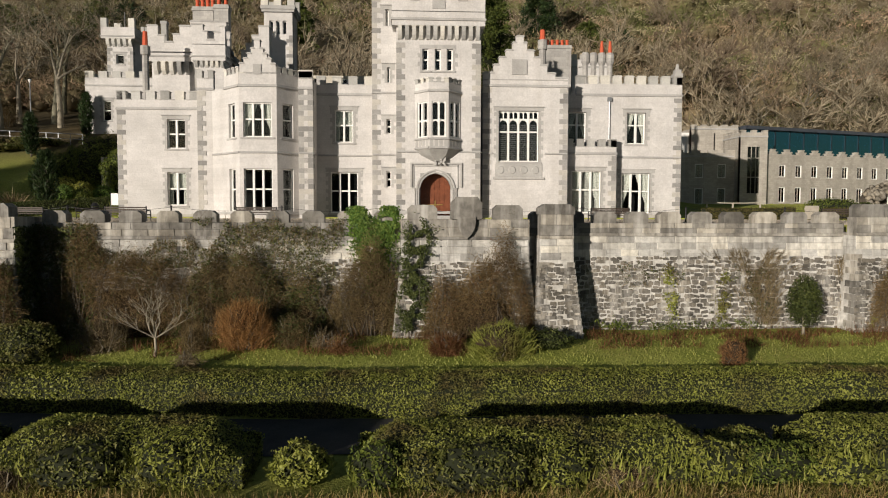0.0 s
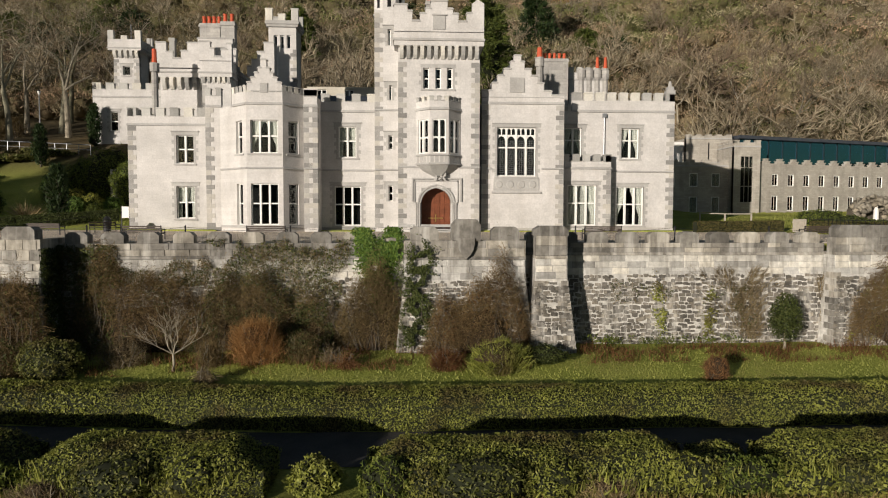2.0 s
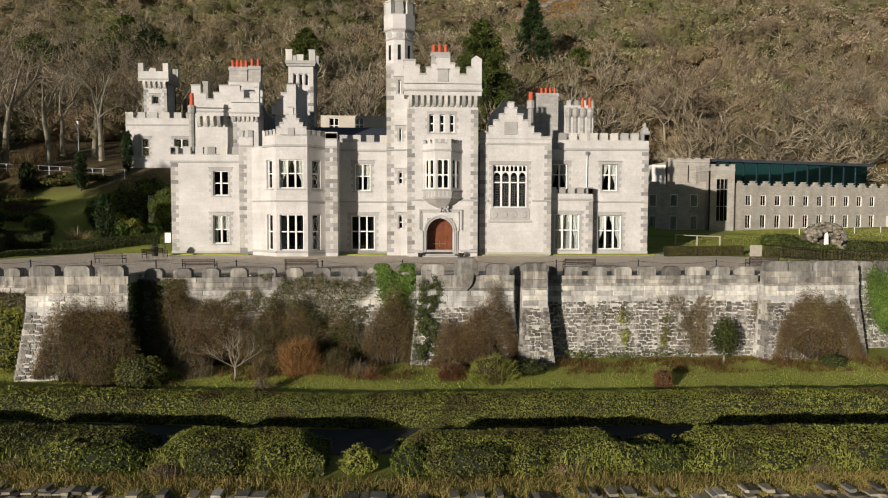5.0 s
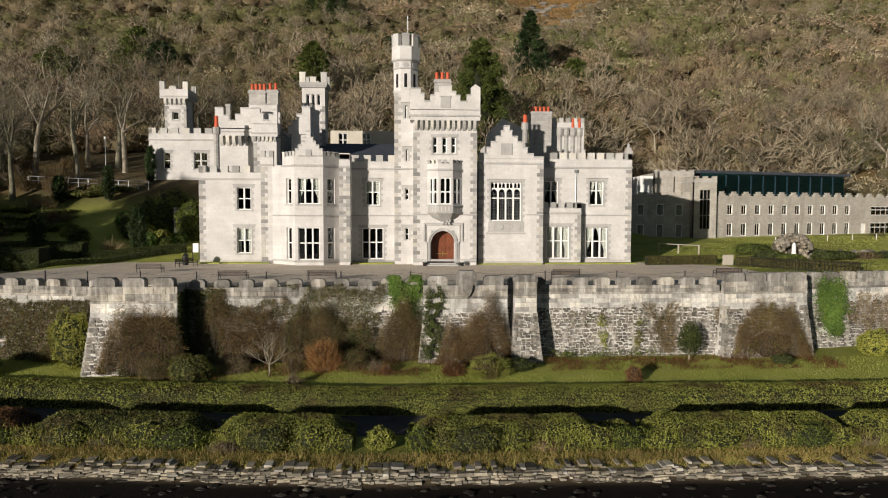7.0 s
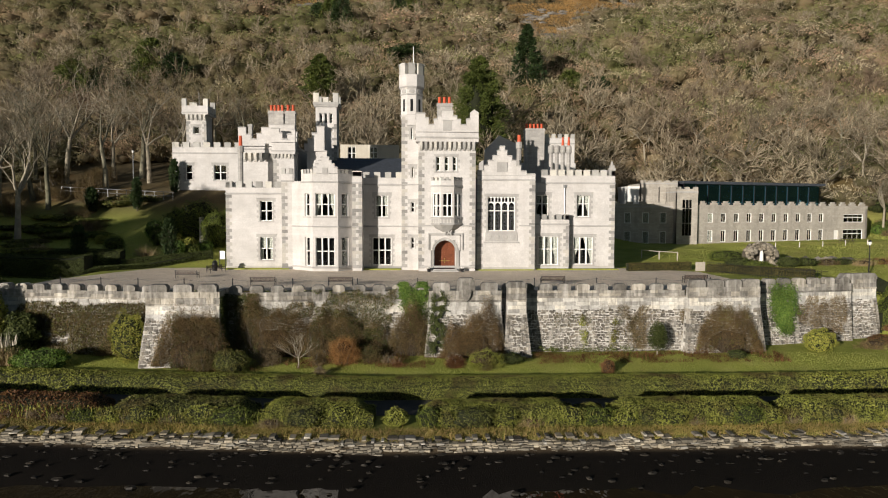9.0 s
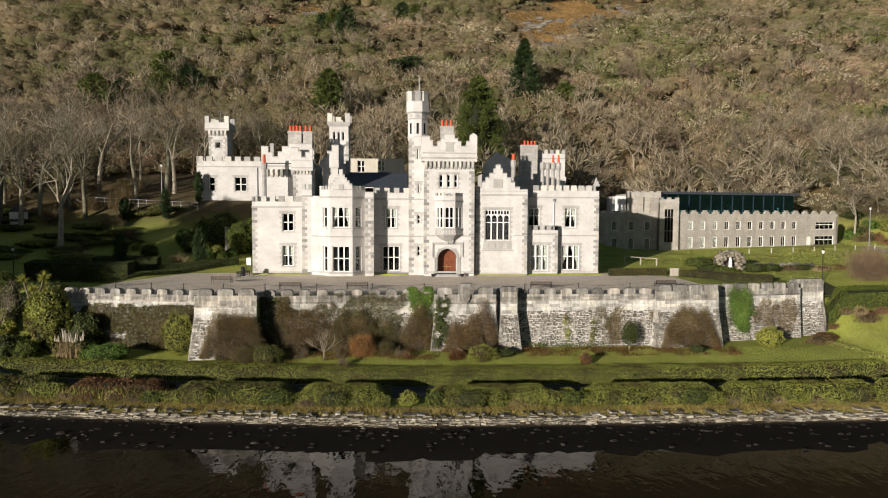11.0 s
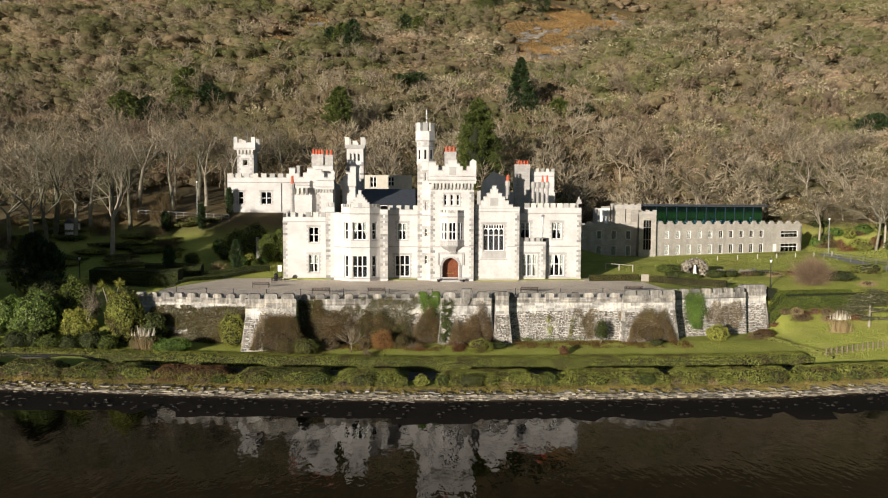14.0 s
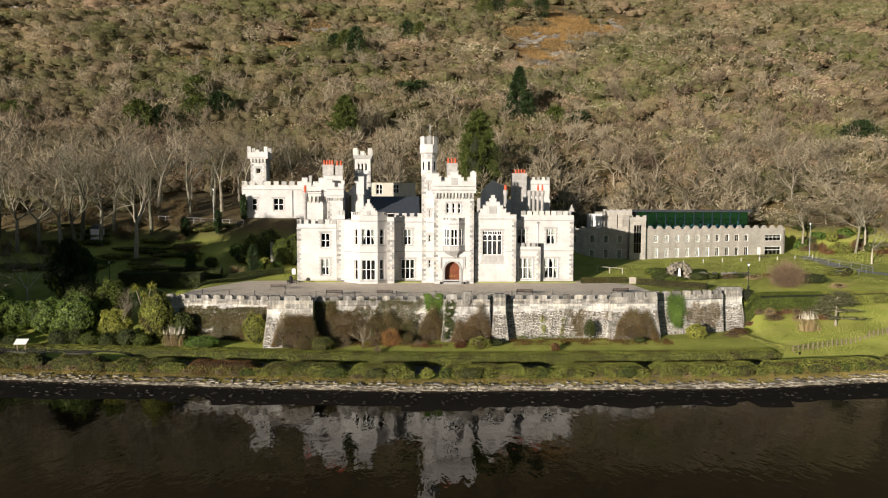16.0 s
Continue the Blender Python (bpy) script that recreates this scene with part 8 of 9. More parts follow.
for x, y, n, sp in ((56, 296, 16, 5), (62, 303, 16, 5), (91, 300, 18, 6), (116, 334, 28, 7), (-20, 383, 18, 8), (-197, 316, 26, 14), (-185, 322, 18, 9), (64, 272, 10, 5), (56, 246, 12, 5), (-53, 306, 8, 4), (-160, 350, 12, 7), (-72, 206, 6, 5)):
    oc = thing("rock_outcrop", (x, y, height(x, y)), "pale grey rock outcrop in rusty grass", "rock")
    for _ in range(n):
        a, b = float(g.normal(0, sp)), float(g.normal(0, sp * 0.7))
        s = float(g.uniform(0.5, 1.7)) * (1.5 if g.random() < 0.15 else 1)
        v, f = rock(g, (s * 1.5, s, s * 0.6))
        part("rock", soup("rock", v + [a, b, height(x + a, y + b) - height(x, y)], f, OUTCROP, True), None, oc, here=True)
st_, en_ = [], []
for a, b, c, d in CLEAR:
    n = int(c * d * 30)
    px, py = a + g.uniform(-1.7, 1.7, n) * c, b + g.uniform(-1.7, 1.7, n) * d
    ok = np.array([open_ground(x, y) for x, y in zip(px, py)])
    px, py = px[ok], py[ok]
    n = len(px)
    base = np.array([(x, y, height(x, y)) for x, y in zip(px, py)])
    st_.append(base), en_.append(base + g.normal(0, 0.5, (n, 3)) * [1, 1, 0.3] + [0, 0, 0.6])
MOORGRASS = leafy("rusty_moor_grass", [(0.24, 0.135, 0.05), (0.34, 0.20, 0.075), (0.42, 0.28, 0.12), (0.27, 0.19, 0.085)], 0.08, spec=0.1)
tagged(part("moor_grass", soup("moor_grass", *blades(g, np.concatenate(st_), np.concatenate(en_), 0.25), MOORGRASS), None, None), "rusty orange moor grass in hillside clearings", "grass", kind="stuff")


# ---- lake shore ----
g = np.random.default_rng(111)
pairs, wet_pairs = [], []
SHORE_ONE = stone("shore_stone_single", (0.09, 0.08, 0.062), (0.32, 0.29, 0.232), (0.06, 0.04, 0.033), 0.3, pieces=False, speck=0.25, spread=(0.35, 1.9))
WHITESTONE = stone("lichened_white_stone", (0.26, 0.245, 0.21), (0.46, 0.44, 0.39), (0.22, 0.20, 0.17), 0.3, pieces=True, speck=0.2)
BOX8 = np.array([(a_, b_, c_) for c_ in (0, 1) for b_ in (0, 1) for a_ in (0, 1)], float)
BOXTRI = np.array([(0, 2, 3), (0, 3, 1), (4, 5, 7), (4, 7, 6), (0, 1, 5), (0, 5, 4), (2, 6, 7), (2, 7, 3), (0, 4, 6), (0, 6, 2), (1, 3, 7), (1, 7, 5)])
slab_meshes = [soup("stone", BOX8 + g.normal(0, 1, (8, 3)) * [0.035, 0.05, 0.10], BOXTRI, SHORE_ONE, True) for _ in range(8)]
bank = thing("shore_bank", (0, 15, -7.0), "rough low dry-stone bank along the lake", "bank", kind="structure")
white_pairs = []
picked = 0
# squarish stones laid in rough courses against the bank
z = -7.06
while z < -6.22:
    hh = float(g.uniform(0.07, 0.145))
    x = -58.0
    while x < 60:
        ww = float(g.uniform(0.17, 0.48)) * (1.5 if g.random() < 0.12 else 1)
        top_ = -6.45 - 0.15 * (1 - smooth(-34, -14, x)) + 0.2 * noise.noise((x * 0.35, 3, 8))
        if g.random() > (0.04 if z < top_ else 0.72):
            yc = 13.85 + (z + 7.02) / 0.80 * 0.34 + table(x + ww / 2, SHIFT) + 0.22 * noise.noise((x * 0.5, 3, 1)) + float(g.normal(0, 0.045))
            zz_ = z + 0.05 * noise.noise((x * 0.6, z * 3, 4))
            size_ = np.array([ww - 0.03, 0.62, hh * float(g.uniform(0.72, 1.0))])
            if -9.0 < x < 13.0 and picked < 300 and z > -6.99:
                ob = part("stone", slab_meshes[int(g.integers(8))], None, bank)
                ob.matrix_basis = Matrix.Translation((x, yc - 0.12, zz_)) @ Matrix.Rotation(float(g.normal(0, 0.04)), 4, "Y") @ Matrix.Rotation(float(g.normal(0, 0.12)), 4, "Z") @ Matrix.Diagonal((*size_, 1))
                picked += 1
            else:
                b8 = (BOX8 + g.normal(0, 1, (8, 3)) * [0.035, 0.05, 0.10]) * size_
                (wet_pairs if z < -6.95 else white_pairs if g.random() < (0.03 if x < -14 else 0.05 if z < top_ - 0.15 else 0.14) else pairs).append((b8 + [x, yc - 0.12, zz_], BOXTRI))
        x += ww
    z += hh
# loose lumps at the foot
for k in range(150):
    x = float(g.uniform(-58, 60))
    yy = 13.3 + 0.55 * float(g.uniform(0, 1)) + 0.25 * noise.noise((x * 0.4, 2, 2)) + table(x, SHIFT)
    s = float(g.uniform(0.06, 0.18))
    v, f = core_mesh(g, (s * g.uniform(1.0, 2.0), s, s * g.uniform(0.4, 0.7)), float(g.uniform(0, 99)), 1.0, 3)
    (wet_pairs if g.random() < 0.9 else pairs).append((v + g.normal(0, s * 0.14, v.shape) + [x, yy, -6.99 - s * 0.15], f))
v, f = joined(pairs)
part("shore_stones", soup("shore_stones", v, f, SHORE, True), None, bank, "pale squarish stones laid along the lake bank", kind="stuff")
v, f = joined(white_pairs)
part("white_stones", soup("white_stones", v, f, WHITESTONE, True), None, bank, "whitish lichened stones in the bank", kind="stuff")
for k in range(450):
    x = float(g.uniform(-58, 60))
    yy = 8.4 + 5.4 * float(g.uniform(0, 1)) ** 0.7 + 0.5 * noise.noise((x * 0.3, 7, 2)) + table(x, SHIFT)
    s = float(g.uniform(0.05, 0.14))
    v, f = core_mesh(g, (s * g.uniform(1.2, 2.6), s * g.uniform(0.9, 1.4), s * 0.6), float(g.uniform(0, 99)), 1.0, 3)
    wet_pairs.append((v + g.normal(0, s * 0.14, v.shape) + [x, yy, -6.985 - s * 0.25], f))
v, f = joined(wet_pairs)
tagged(part("wet_stones", soup("wet_stones", v, f, WETSTONE, True), None, None), "dark wet stones at the waterline", "stones", kind="stuff")
st_, en_ = [], []
for k in range(80000):
    x = float(g.uniform(-60, 60))
    yy = float(g.uniform(14.2, 15.85)) + table(x, SHIFT)
    p = np.array([x, yy, table(yy - table(x, SHIFT), FRONT)])
    st_.append(p), en_.append(p + g.normal(0, 0.11, 3) + [0, -0.08, float(g.uniform(0.06, 0.22)) * (1.0 + 0.9 * max(0.0, noise.noise((x * 0.7, 5, 1))))])
BANKGRASS = leafy("bank_grass", [(0.25, 0.22, 0.06), (0.40, 0.32, 0.12), (0.29, 0.29, 0.065), (0.36, 0.22, 0.09), (0.52, 0.42, 0.20)], 0.3)
tagged(part("bank_grass", soup("bank_grass", *blades(g, np.array(st_), np.array(en_), 0.024), BANKGRASS), None, None), "rough yellowing grass on the lake bank", "grass", kind="stuff")
# short lawn grass that catches the low sun
st_, en_, wd = [], [], []
for n, xa, xb, ya, yb, hh, ww in ((30000, -34, 42, 24.1, 29.8, 0.08, 0.045), (10000, -62, -23, 54.5, 68, 0.14, 0.06), (26000, 29, 70, 44, 70, 0.09, 0.07), (9000, 40, 78, 70, 80, 0.12, 0.08), (26000, 39, 64, 24.5, 37, 0.10, 0.07), (7000, -62, -30, 25, 33, 0.12, 0.06), (12000, 76, 106, 70, 104, 0.25, 0.1)):
    for k in range(n):
        x = float(g.uniform(xa, xb))
        yy = float(g.uniform(ya, yb)) + (table(x, SHIFT) if yb < 30 and x < -20 else 0)
        p = np.array([x, yy, height(x, yy)])
        st_.append(p), en_.append(p + g.normal(0, hh * 0.35, 3) + [0, 0, hh * float(g.uniform(0.4, 1.1))]), wd.append(ww)
tagged(part("lawn_grass", soup("lawn_grass", *blades(g, np.array(st_), np.array(en_), np.array(wd)), GRASSBLADE), None, None), "short green lawn grass below the terrace wall", "grass", kind="stuff")


# ---- terrace furniture ----
def bench_at(m4):
    b = thing("bench", (0, 0, 0), "dark slatted garden bench with iron ends on the terrace", "bench", "terrace benches")
    for i in range(4):
        part("seat_slat", Mesh().box(-1.05, 1.05, -0.22 + 0.13 * i, -0.12 + 0.13 * i, 0.34, 0.37), BENCHWOOD, b, here=True)
    for i in range(3):
        part("back_slat", Mesh().box(-1.05, 1.05, 0.29 + 0.02 * i, 0.325 + 0.02 * i, 0.44 + 0.11 * i, 0.52 + 0.11 * i), BENCHWOOD, b, here=True)
    for s in (-1.02, 1.02):
        e = Mesh().rod((s, -0.22, 0.0), (s, -0.2, 0.54), 0.03).rod((s, 0.3, 0.0), (s, 0.37, 0.76), 0.03).rod((s, -0.24, 0.54), (s, 0.32, 0.56), 0.03).rod((s, -0.2, 0.33), (s, 0.3, 0.33), 0.025)
        part("bench_end", e, IRON, b, "cast-iron bench end", here=True)
    b.matrix_basis = m4
    return b


first_bench = bench_at(pose(-14.4, 35.3, 0.025, 0, 0, 180))
for x, y, a in ((-7.85, 35.2, 180), (10.5, 35.6, 180), (-22.8, 41.7, 175), (-21.7, 47.4, 60), (23.6, 36.6, 180)):
    copy_thing(first_bench, pose(x, y, 0.025, 0, 0, a))
post0 = thing("bollard", (0, 0, 0), "slim black iron post with a sagging chain", "bollard", "terrace posts")
part("post", Mesh().tube(0, 0, 0, 0.74, 0.05, 0.04, 8).tube(0, 0, 0.74, 0.82, 0.06, 0.02, 8).tube(0, 0, 0, 0.06, 0.09, 0.09, 8), IRON, post0, here=True)
post_xs = [-31.3, -27.6, -24.3, -20.4, -16.5, -11.6, -6.3, -1.3, 3.3, 8.5, 13.8, 18.9, 23.6]
post_y = lambda x: 33.4 if x > -22 else 33.4 + (-22 - x) * 0.22
post0.matrix_basis = pose(post_xs[0], post_y(post_xs[0]), 0.02)
for x in post_xs[1:]:
    copy_thing(post0, pose(x, post_y(x), 0.02))
for a, b in zip(post_xs, post_xs[1:]):
    ch = Mesh()
    pts = [(a + (b - a) * t, post_y(a) + (post_y(b) - post_y(a)) * t, 0.74 - 0.18 * math.sin(math.pi * t)) for t in arc(0, 1, 8)]
    for p, q in zip(pts, pts[1:]):
        ch.rod(p, q, 0.012, 4)
    solid("chain", ch, IRON, "sagging black chain between terrace posts", "chain", group="terrace chains")
# grass strip and low hedges along the castle foot
m = Mesh()
for x0, x1, y in ((-21.8, -15.0, 51.3), (-6.9, -2.9, 50.4), (5.0, 11.4, 49.7), (11.8, 20.8, 50.0)):
    s = Mesh().box(x0, x1, y - 0.5, y + 0.55, 0.02, 0.13)
    solid("lawn_strip", s, GROUND, "narrow grass strip along the castle wall", "lawn", "structure")
hm = leafy("low_hedge_leaves", [(0.05, 0.045, 0.015), (0.09, 0.085, 0.025), (0.13, 0.10, 0.04)], 0.8)


def low_hedge(x0, y0, x1, y1, h, th, label, seed, material=None, zf=None):
    """A low straight hedge between two points."""
    g_ = np.random.default_rng(seed)
    ln = math.hypot(x1 - x0, y1 - y0)
    n = int(ln * (h * 2 + th) * 300)
    u, s = g_.uniform(0, ln, n), g_.uniform(0, 2 * h + th, n)
    px = np.where(s < h, -th / 2, np.where(s < h + th, s - h - th / 2, th / 2))
    pz = np.where(s < h, s, np.where(s < h + th, h, 2 * h + th - s))
    nx_, nz_ = np.where(s < h, -1.0, np.where(s < h + th, 0.0, 1.0)), np.where((s >= h) & (s < h + th), 1.0, 0.0)
    dx, dy = (x1 - x0) / ln, (y1 - y0) / ln
    P = np.stack([u * dx + px * dy * -1, u * dy + px * dx, pz], 1)
    zz = np.array([height(x0 + a, y0 + b) for a, b in P[:, :2]]) if zf is None else np.full(n, zf)
    P[:, 2] += zz - (height(x0, y0) if zf is None else zf)
    N = np.stack([-nx_ * dy, nx_ * dx, nz_], 1)
    cm = Mesh()
    steps = max(1, int(ln / 2))
    for i in range(steps):
        a, b = i / steps, (i + 1) / steps
        q = []
        for t in (a, b):
            X, Y = ln * t * dx, ln * t * dy
            Z = (height(x0 + X, y0 + Y) - height(x0, y0)) if zf is None else 0
            q += [(X - dy * -th * 0.45, Y + dx * -th * 0.45, Z), (X - dy * th * 0.45, Y + dx * th * 0.45, Z), (X - dy * th * 0.45, Y + dx * th * 0.45, Z + h * 0.95), (X - dy * -th * 0.45, Y + dx * -th * 0.45, Z + h * 0.95)]
        cm.add(q, [(0, 4, 7, 3), (3, 7, 6, 2), (1, 2, 6, 5), (0, 3, 2, 1), (4, 5, 6, 7)])
    ob = thing("hedge", (x0, y0, height(x0, y0) if zf is None else zf), label, "hedge")
    part("hedge_core", cm, SHADECORE, ob, here=True)
    part("leaves", soup("leaves", *leaf_tris(g_, P, N, 0.13), material or HEDGE), None, ob, here=True)
    return ob


low_hedge(21.4, 48.6, 28.6, 49.4, 0.85, 0.6, "low brownish clipped hedge beside the castle", 201, hm)
low_hedge(29.4, 47.0, 37.5, 41.0, 0.85, 0.5, "low brownish hedge beside the terrace gate", 202, hm)
low_hedge(40.5, 37.6, 64.0, 38.2, 1.3, 1.6, "broad green hedge on top of the bank", 203)
low_hedge(40.3, 36.0, 51.5, 36.4, 1.9, 1.4, "dark green laurel hedge against the bank", 207, BUSHLEAF)
low_hedge(37.2, 31.2, 41.6, 24.6, 0.32, 0.5, "low grassy edging running down to the lakeside hedge", 208, GRASSBLADE)
low_hedge(-48.0, 51.0, -35.6, 49.8, 2.0, 1.8, "clipped dark green hedge at the garden's foot", 204, DARKLEAF)
low_hedge(-33.5, 52.8, -25.0, 57.4, 0.9, 0.8, "low dark hedge along the drive", 205, DARKLEAF)
# dark leafy strip added where tree shade falls beside the drive
low_hedge(-36.2, 48.6, -26.2, 57.6, 0.45, 1.9, "low strip of dark leaves standing in for shade beside the drive", 209, DARKLEAF)
low_hedge(-42.0, 54.6, -34.0, 54.4, 1.6, 1.4, "dark clipped hedge below the garden slope", 206, DARKLEAF)
PALETIMBER = plain("pale_timber", (0.40, 0.36, 0.30), 0.85)
gate = thing("gate", (29.0, 48.0, 0), "pale weathered timber gate at the terrace's end", "gate")
for i in range(7):
    part("board", Mesh().box(28.45 + 0.15 * i, 28.58 + 0.15 * i, 47.6, 47.64, 0.08, 1.05), PALETIMBER, gate)
part("rail", Mesh().box(28.4, 29.5, 47.645, 47.69, 0.25, 0.33), PALETIMBER, gate), part("rail", Mesh().box(28.4, 29.5, 47.645, 47.69, 0.78, 0.86), PALETIMBER, gate)
# planters and an urn by the door
for x in (0.05, 3.55):
    u = thing("planter", (x, 47.9, 0.02), "small dark planter with white flowers by the door", "planter", "door planters")
    part("pot", Mesh().tube(0, 0, 0, 0.35, 0.16, 0.22, 10), IRON, u, here=True)
    gg = np.random.default_rng(int(x * 10) + 3)
    d, p = ball(gg, 160, (0.24, 0.24, 0.12))
    part("flower_head", soup("flower_head", *leaves(gg, p + [0, 0, 0.3], d, 0.07), STATUE), None, u, here=True)
sb = thing("sign_board", (-22.6, 53.0, 0), "white notice board on a dark frame", "sign")
part("board", Mesh().box(-22.9, -22.35, 52.98, 53.02, 1.0, 1.9), WHITE, sb), part("frame", Mesh().box(-22.96, -22.9, 52.97, 53.03, 0, 1.95).box(-22.35, -22.29, 52.97, 53.03, 0, 1.95), IRON, sb)
bin_ = thing("litter_bin", (-22.4, 49.2, 0.02), "black slatted litter bin", "bin")
part("body", Mesh().tube(-22.4, 49.2, 0.02, 0.85, 0.26, 0.28, 12), IRON, bin_), part("lid", Mesh().tube(-22.4, 49.2, 0.9, 1.15, 0.3, 0.12, 12), IRON, bin_)
# little battlemented gate wall at the castle's west side
gw_ = thing("gate_wall", (-25.6, 64.0, 1.5), "low battlemented grey stone gateway beside the castle", "wall")
am = [(-28.4, 0.2), (-26.9, 0.2)] + [(-25.8 + 1.1 * math.cos(math.pi * (1 - t)), 2.9 + 0.9 * math.sin(math.pi * t)) for t in arc(0, 1, 8)] + [(-24.7, 0.2), (-22.6, 0.2), (-22.6, 4.95), (-28.4, 4.95)]
part("arch_wall", Mesh().slab(am, 63.8, 64.4), ANNEX, gw_, "grey stone wall pierced by an arch")
for i in range(6):
    part("merlon", Mesh().box(-28.4 + 0.98 * i, -27.85 + 0.98 * i, 63.8, 64.4, 4.95, 5.5), ANNEX, gw_)

# ---- west garden ----
for k, (x, y, h, rad) in enumerate(((-38.7, 54.3, 4.4, 0.7), (-29.6, 56.6, 4.8, 0.75), (-45.5, 72.5, 3.6, 0.6), (-39.7, 73.2, 4.6, 0.6), (-36.2, 78.0, 5.0, 0.5))):
    conifer("cypress", x, y, h, rad, "narrow dark columnar cypress in the garden", 300 + k, count=2600, size=0.35, shape="column")
for k, (x, y, rr_) in enumerate(((-37.2, 59.9, 1.1), (-40.7, 64.1, 0.6), (-29.5, 59.6, 0.8), (-27.6, 58.4, 0.8), (-28.6, 60.4, 0.9), (-26.6, 60.0, 0.8), (-33.0, 63.2, 1.2), (-31.0, 62.2, 1.0), (-34.6, 66.0, 1.3))):
    leafy_bush("topiary_ball", x, y, (rr_, rr_, rr_ * 0.95), [BUSHLEAF, YELLOWLEAF, IVY][k % 3], 1700, 0.11, "clipped round green bush on the garden slope", "shrub", 310 + k)
for k, (x, y, r3) in enumerate(((-29.0, 65.5, (2.6, 2.0, 2.6)), (-31.8, 66.4, (1.9, 1.6, 1.8)), (-26.0, 62.5, (1.6, 1.3, 2.2)), (-24.2, 63.5, (1.5, 1.4, 2.6)))):
    leafy_bush("garden_shrub", x, y, r3, BUSHLEAF, 3600, 0.15, "large rounded evergreen shrub on the slope", "shrub", 330 + k)
for k, (x, y, h) in enumerate(((-41.5, 56.4, 1.7), (-32.4, 57.0, 2.0), (-46.0, 60.0, 1.5))):
    g = np.random.default_rng(340 + k)
    n = 260
    d = unit(g.normal(0, 1, (n, 3)) * [1, 1, 0.6] + [0, 0, 0.7])
    s0 = g.normal(0, 0.12, (n, 3)) * [1, 1, 0]
    plant("flax_clump", [("leaf_clump", blades(g, s0 + [0, 0, 0.0], s0 + d * (h * g.uniform(0.7, 1.1, n))[:, None], 0.09), DRYGRASS)], (x, y, height(x, y)), "spiky yellowish flax clump", "plant")
TREES = [(-69.2, 68.7, 17), (-65.1, 67.8, 18), (-61.8, 66.3, 19), (-59.2, 69.7, 19), (-51.3, 65.0, 20), (-51.8, 73.5, 18), (-58.9, 74.5, 17), (-72.5, 67.7, 18), (-55.1, 76.0, 19), (-47.0, 80.5, 19), (-42.0, 84.0, 18), (-78.0, 72.0, 18), (-66.0, 78.0, 18), (-49.0, 88.0, 17), (-60.0, 86.0, 17), (-72.0, 84.0, 17), (-40.5, 92.0, 16), (-84.0, 78.0, 17), (-30.0, 98.0, 15), (-88, 66, 17), (-95, 74, 17)]
for k, (x, y, h) in enumerate(TREES + [(-44.5, 87.5, 20), (-39.0, 88.5, 18), (-47.0, 95.0, 19), (-36.0, 99.0, 17), (-54.0, 83.0, 21), (-63.0, 71.0, 22)]):
    h *= 1.1
    bare_tree("tree", x, y, h, "tall bare deciduous tree with mossy grey limbs", 400 + k, [LICHENBARK, PALEBARK, MOSSBARK][k % 3], [TWIG, PALETWIG, BARK][k % 3], 5, 0.68, h * 0.019, 4, 0.035, 0.22, group="west garden trees", fork=(2, 3))
# undergrowth below the trees
for k in range(34):
    g = np.random.default_rng(450 + k)
    x, y = float(g.uniform(-95, -41)), float(g.uniform(66, 92))
    twiggy_bush("undergrowth", x, y, (float(g.uniform(1.5, 3)), 1.5, float(g.uniform(0.8, 1.9))), TWIG, 1100, "dark leafless undergrowth below the trees", "shrub", 450 + k, 0.035, 1.2, core=0.0)
g = np.random.default_rng(640)
for k in range(40):
    x, y = float(g.uniform(-70, -40)), float(g.uniform(59, 76))
    if x > -46 and y < 66:
        continue
    leafy_bush("undergrowth", x, y, (float(g.uniform(1.8, 3.8)), 1.7, float(g.uniform(0.22, 0.5))), [DARKHEDGE, BUSHLEAF, HEDGE][k % 3], 1100, 0.2, "low dark evergreen undergrowth below the bare trees", "shrub", 641 + k)
for k in range(16):
    x = -63.0 + 2.05 * k + float(g.uniform(-0.5, 0.5))
    if -51.5 < x < -48.0 or -34.4 < x < -31.8:
        continue
    leafy_bush("border_shrub", x, 28.6 + 0.10 * (-32 - x) + float(g.uniform(-0.4, 0.5)), (float(g.uniform(0.9, 1.5)), 0.9, float(g.uniform(0.6, 1.15))), [DARKLEAF, BUSHLEAF, DARKLEAF][k % 3], 1500, 0.12, "low dark evergreen shrub behind the lakeside hedge", "shrub", 700 + k)
# conifers added out of view along the western shore, to shade the garden
for k, (x, y, h, rd) in enumerate(((-74, 29, 17, 4.0), (-79, 27, 18, 4.5), (-86, 33, 19, 5.0), (-94, 30, 19, 5.0), (-103, 36, 20, 5.0), (-82, 22, 16, 4.5), (-98, 24, 18, 5.0), (-112, 32, 20, 5.0), (-76, 38, 17, 4.5), (-91, 42, 18, 5), (-69, 36, 15, 3.6), (-71, 41, 16, 4.2), (-64, 39, 13, 3.4), (-80, 47, 17, 4.5), (-70, 48, 13, 4.0))):
    h *= 1.05
    sc = conifer("shore_conifer", x, y, h, rd, "unseen dense conifer added in the west to shade the garden", 470 + k, count=2200, size=1.2, shape="bulb", group="western shelter trees")
    gg = np.random.default_rng(470 + k)
    v, f = core_mesh(gg, (rd * 0.8, rd * 0.8, h * 0.47), 470 + k, 1.0, 8)
    part("foliage_core", soup("foliage_core", v + [0, 0, h * 0.04], f, SHADECORE), None, sc, here=True)
